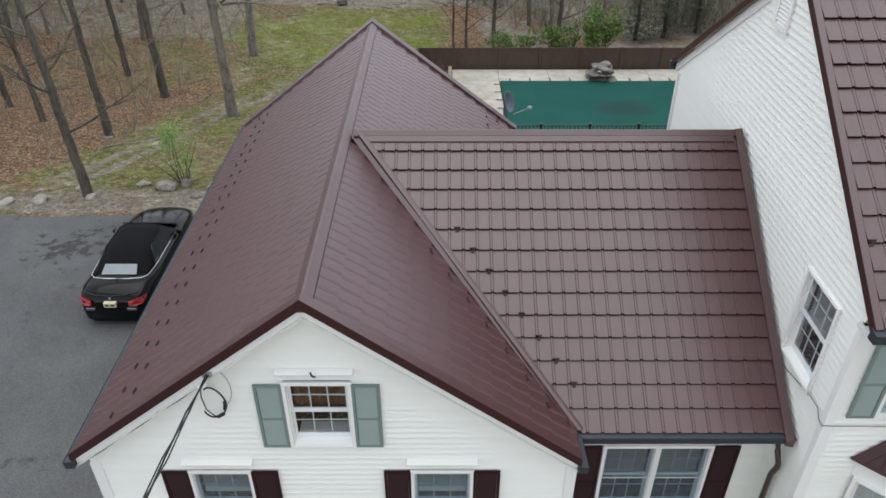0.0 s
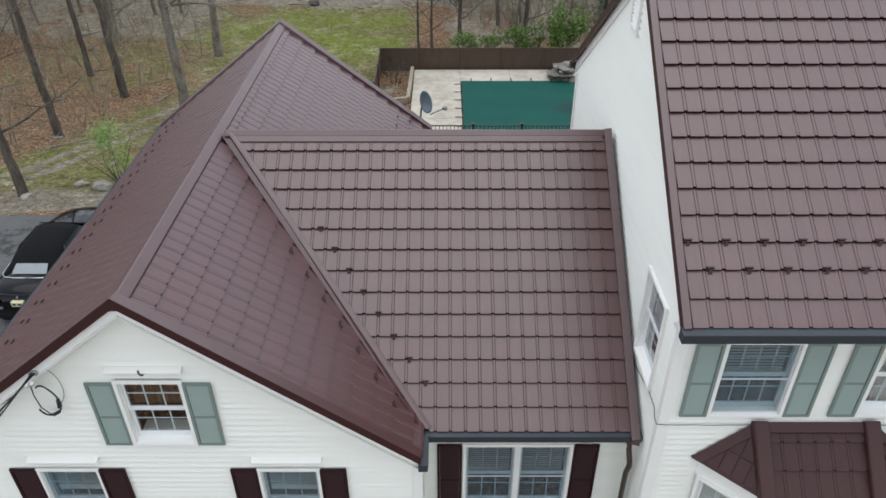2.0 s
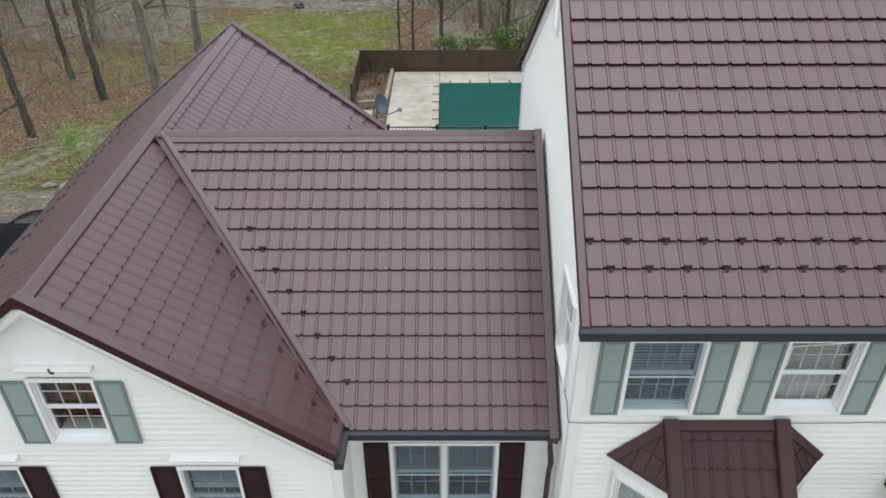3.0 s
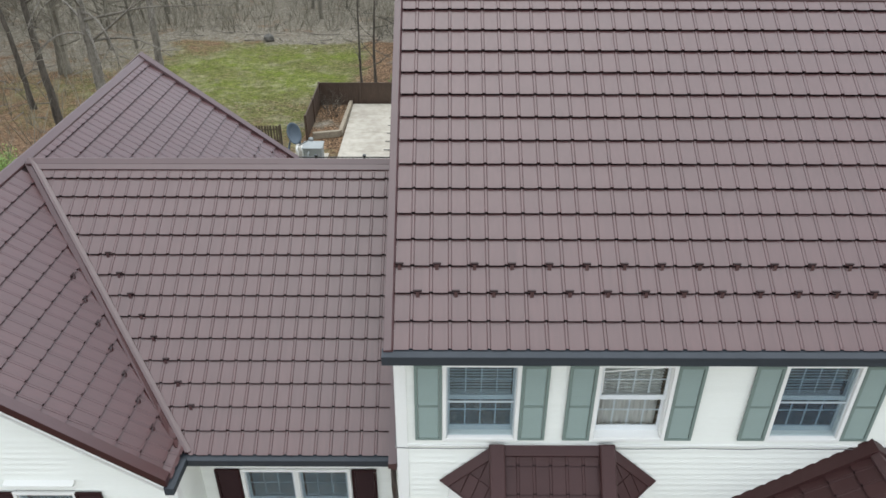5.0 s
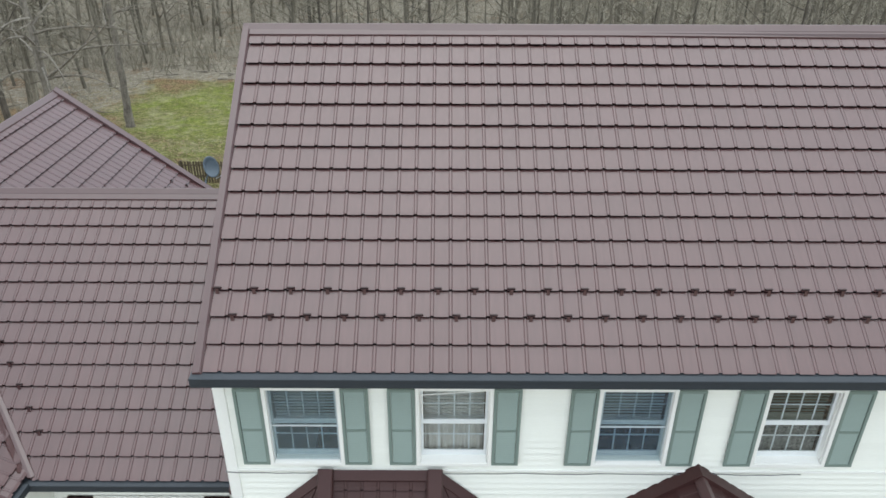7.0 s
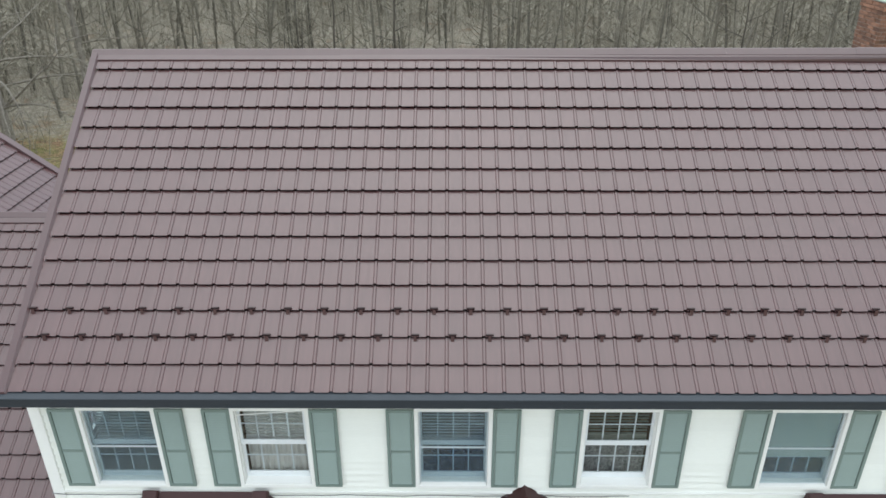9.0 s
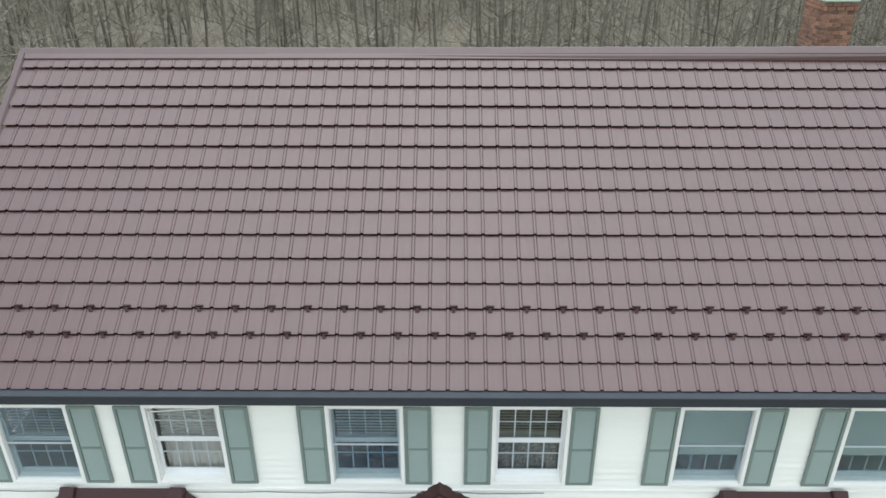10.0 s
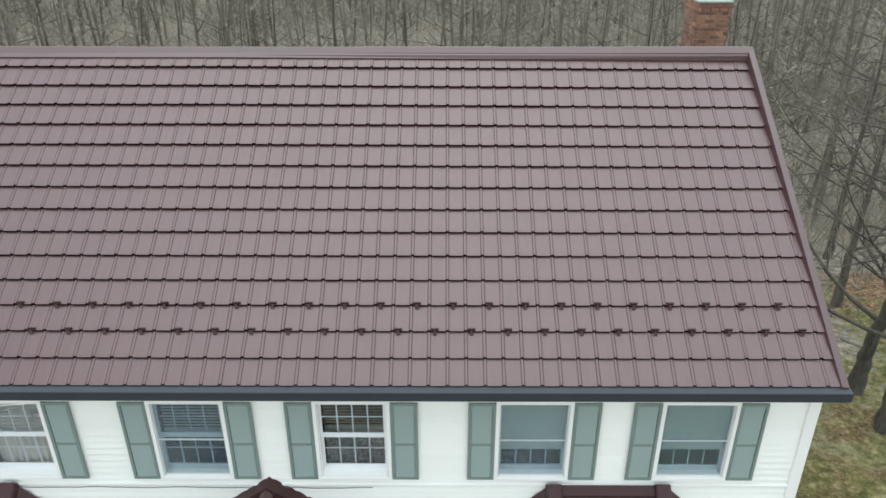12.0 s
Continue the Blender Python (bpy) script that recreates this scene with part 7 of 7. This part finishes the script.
def build_undergrowth():
    """Dry leaves, grass tufts and fallen sticks on the ground near the house."""
    r = random.Random(31)
    g = Geo()
    k = 0
    while k < 9000:
        x, y = r.uniform(-24, 2), r.uniform(18.5, 46)
        if lawn_share(x, y) > 0.75 or (-1.2 < x and y > 24):
            continue
        p = Vector((x, y, ground_z(x, y) + 0.012))
        a = r.uniform(0, 6.3)
        L = r.uniform(0.03, 0.07)
        u, v = Vector((math.cos(a), math.sin(a), r.uniform(-0.4, 0.4))) * L, Vector((-math.sin(a), math.cos(a), r.uniform(-0.4, 0.4))) * L * 0.6
        g.add([p - u, p + v, p + u, p - v], [(0, 1, 2, 3)])
        k += 1
    me = g.mesh("leaf_litter", material("dry_leaf", (0.23, 0.16, 0.10), (0.13, 0.085, 0.05), rough=0.8, scale=1, fine=5, amount=1.0, bump=0.0, island=0.45), fix=False)
    tagged(new("leaf_litter", me), "scattered dry brown leaves on the ground", "leaves", kind="stuff")
    g = Geo()
    k = 0
    while k < 11000:
        x, y = r.uniform(-16, 27), r.uniform(8, 52)
        if r.random() > lawn_share(x, y) or (x > -4.8 and x < 18.6 and y < 17) or (-1.2 < x < 17 and 20 < y < 38.5):
            continue
        p = Vector((x, y, ground_z(x, y) - 0.01))
        for _ in range(3):
            d = Vector((r.uniform(-0.05, 0.05), r.uniform(-0.05, 0.05), r.uniform(0.03, 0.06)))
            e = Vector((r.uniform(-1, 1), r.uniform(-1, 1), 0)).normalized() * 0.012
            g.add([p - e, p + e, p + d], [(0, 1, 2)])
        k += 1
    me = g.mesh("grass_tufts", material("grass_blade", (0.21, 0.24, 0.075), (0.28, 0.26, 0.14), rough=0.8, scale=0.6, fine=4, amount=1.0, bump=0.0, island=0.3), fix=False)
    tagged(new("grass_tufts", me), "short patchy spring grass", "grass", kind="stuff")
    g = Geo()
    for _ in range(260):
        x, y = r.choice(((r.uniform(-26, -11), r.uniform(21, 44)), (r.uniform(-14, 3), r.uniform(50, 58)), (r.uniform(19, 28), r.uniform(14, 24))))
        a = r.uniform(0, 6.3)
        limb(g, (x, y, ground_z(x, y) + 0.03), (math.cos(a), math.sin(a), 0.03), r.uniform(0.5, 2.6), r.uniform(0.012, 0.05), r, seg=4, wander=0.12, droop=0.03, sides=4)
    tagged(new("fallen_sticks", g.mesh("fallen_sticks", M_BARK2, fix=False)), "fallen branches and sticks on the woodland floor", "branches", kind="stuff")


def build_rocks():
    r = random.Random(8)
    spots = [(-8.5, 20.0, 0.42, 0.3), (-8.0, 20.35, 0.28, 0.2), (-12.0, 19.0, 0.35, 0.16), (-12.9, 18.7, 0.38, 0.14), (-9.4, 20.4, 0.3, 0.12), (-7.0, 19.9, 0.3, 0.2), (-7.4, 19.3, 0.22, 0.13), (-10.6, 19.3, 0.24, 0.1), (-11.3, 20.1, 0.2, 0.1), (-6.6, 20.6, 0.25, 0.15), (-13.6, 18.3, 0.3, 0.13), (-12.9, 26.0, 0.24, 0.12), (-9.3, 22.6, 0.2, 0.08), (-14.4, 18.0, 0.3, 0.12), (-6.0, 19.4, 0.2, 0.12)]
    for x, y, s, h in spots:
        single("boulder", rock_mesh(r, (s * 0.85, s * 0.6, h * 0.72), "boulder"), None, "pale grey boulder at the driveway's edge", "rock", "boulders", smooth=False, m=Matrix.Translation((x, y, ground_z(x, y) + h * 0.35)) @ Matrix.Rotation(r.uniform(0, 6.3), 4, "Z"))
    single("boulder", rock_mesh(r, (0.36, 0.3, 0.3), "boulder", M_STONE), None, "dark boulder at the far end of the lawn", "rock", "boulders", m=Matrix.Translation((-6.75, 50.9, ground_z(-6.75, 50.9) + 0.2)))
    g = Geo()
    for _ in range(500):
        t = r.random()
        x, y = (r.uniform(-15, -5.5), 18.2 + abs(r.gauss(0, 0.8))) if r.random() < 0.65 else (r.uniform(20, 25), r.uniform(13, 20))
        s = r.uniform(0.025, 0.09)
        z = ground_z(x, y)
        g.add([(x - s, y, z), (x, y - s, z), (x + s, y, z), (x, y + s, z), (x + s * 0.2, y, z + s * 0.8)], [(0, 1, 4), (1, 2, 4), (2, 3, 4), (3, 0, 4)])
    tagged(new("gravel", g.mesh("gravel", M_ROCK, fix=False)), "loose pale stones along the driveway's edge", "stones", kind="stuff")


build_chimney()
build_pool()
build_fences()
build_pool_filter()
build_rear_deck()
build_dish()
build_service_cable()
build_car()
for k, (x, y, h, rad) in enumerate(((-9.08, 29.8, 15, 0.23), (-13.3, 33.4, 15, 0.19), (-12.9, 26.1, 14, 0.16), (-10.75, 19.5, 13, 0.15), (-19.6, 31.2, 14, 0.15), (-16.75, 28.6, 14, 0.13), (-10.4, 39.8, 16, 0.22), (-16.2, 36.5, 15, 0.15), (-21.5, 25.5, 14, 0.17))):
    big = k == 0
    tree(x, y, h, rad, 40 + k, bark=M_BARK2 if k in (0, 6) else M_BARK, first=0.28 if big else 0.15 if k in (3, 5, 8) else 0.36, limbs=12 if big else 16 if k in (3, 5, 8) else 9, reach=0.40 if big else 0.24 if k in (3, 5, 8) else 0.28, level=4 if k in (3, 5, 8) else 3, droop=0.03 if big else 0.0, arms=((5.6, 2, 6.0, 0.35, 0.075), (4.7, -8, 3.6, 0.4, 0.1), (5.9, -35, 3.4, 0.2, 0.26), (5.2, -60, 3.2, 0.3, 0.3), (6.3, 170, 3.2, 0.6, 0.28), (6.6, 25, 4.6, 0.4, 0.12), (5.0, 200, 3.0, 0.5, 0.22), (7.2, -100, 3.6, 0.4, 0.2)) if big else (), label="tall pale-barked tree with long drooping bare limbs" if big else "tall bare grey-barked tree on the leaf litter")
for k, (x, y, h, rad) in enumerate(((22.73, 13.13, 8, 0.2), (22.7, 11.74, 8.5, 0.2), (24.5, 17.5, 9, 0.15), (22.0, 21.0, 9, 0.11), (26.5, 22.0, 10, 0.14), (20.8, 26.5, 10, 0.12))):
    tree(x, y, h, rad, 70 + k, first=0.2, limbs=17, reach=0.52, level=4, taper=0.7, bark=M_BARK_DARK if k < 2 else None, label="bare twiggy tree beside the house")
bush(-8.15, 20.6, (0.75, 0.7, 1.2), 3, "young sapling with sparse fresh green leaves", mat=M_SPRING, count=3200, leaf=0.03)
for k, (x, y, s, n) in enumerate(((8.95, 40.2, (1.25, 1.1, 1.5), 5200), (6.3, 40.5, (1.2, 0.9, 0.72), 1700), (3.4, 40.3, (1.3, 0.9, 0.60), 1100), (4.8, 40.6, (1.0, 0.8, 0.62), 600), (7.4, 40.9, (0.8, 0.7, 0.85), 500))):
    bush(x, y, s, 50 + k, "fresh green shrub behind the pool fence", count=n, leaf=0.08)
for k, (x, y, h, rad) in enumerate(((0.75, 40.7, 8, 0.075), (1.5, 41.4, 9, 0.085), (3.1, 42.2, 10, 0.13), (6.9, 42.6, 11, 0.15))):
    tree(x, y, h, rad, 90 + k, first=0.12, limbs=18, reach=0.26, label="slender bare tree behind the pool fence")
bare_shrub(-0.35, 35.6, 1.1, 14)
bare_shrub(-0.55, 36.7, 0.8, 15)
conifer(11.6, 43.0, 4.3, 4)
conifer(13.4, 43.5, 4.3, 5)
conifer(15.6, 44.5, 4.2, 6)
build_rocks()
build_undergrowth()
build_brush()
build_far_woods()
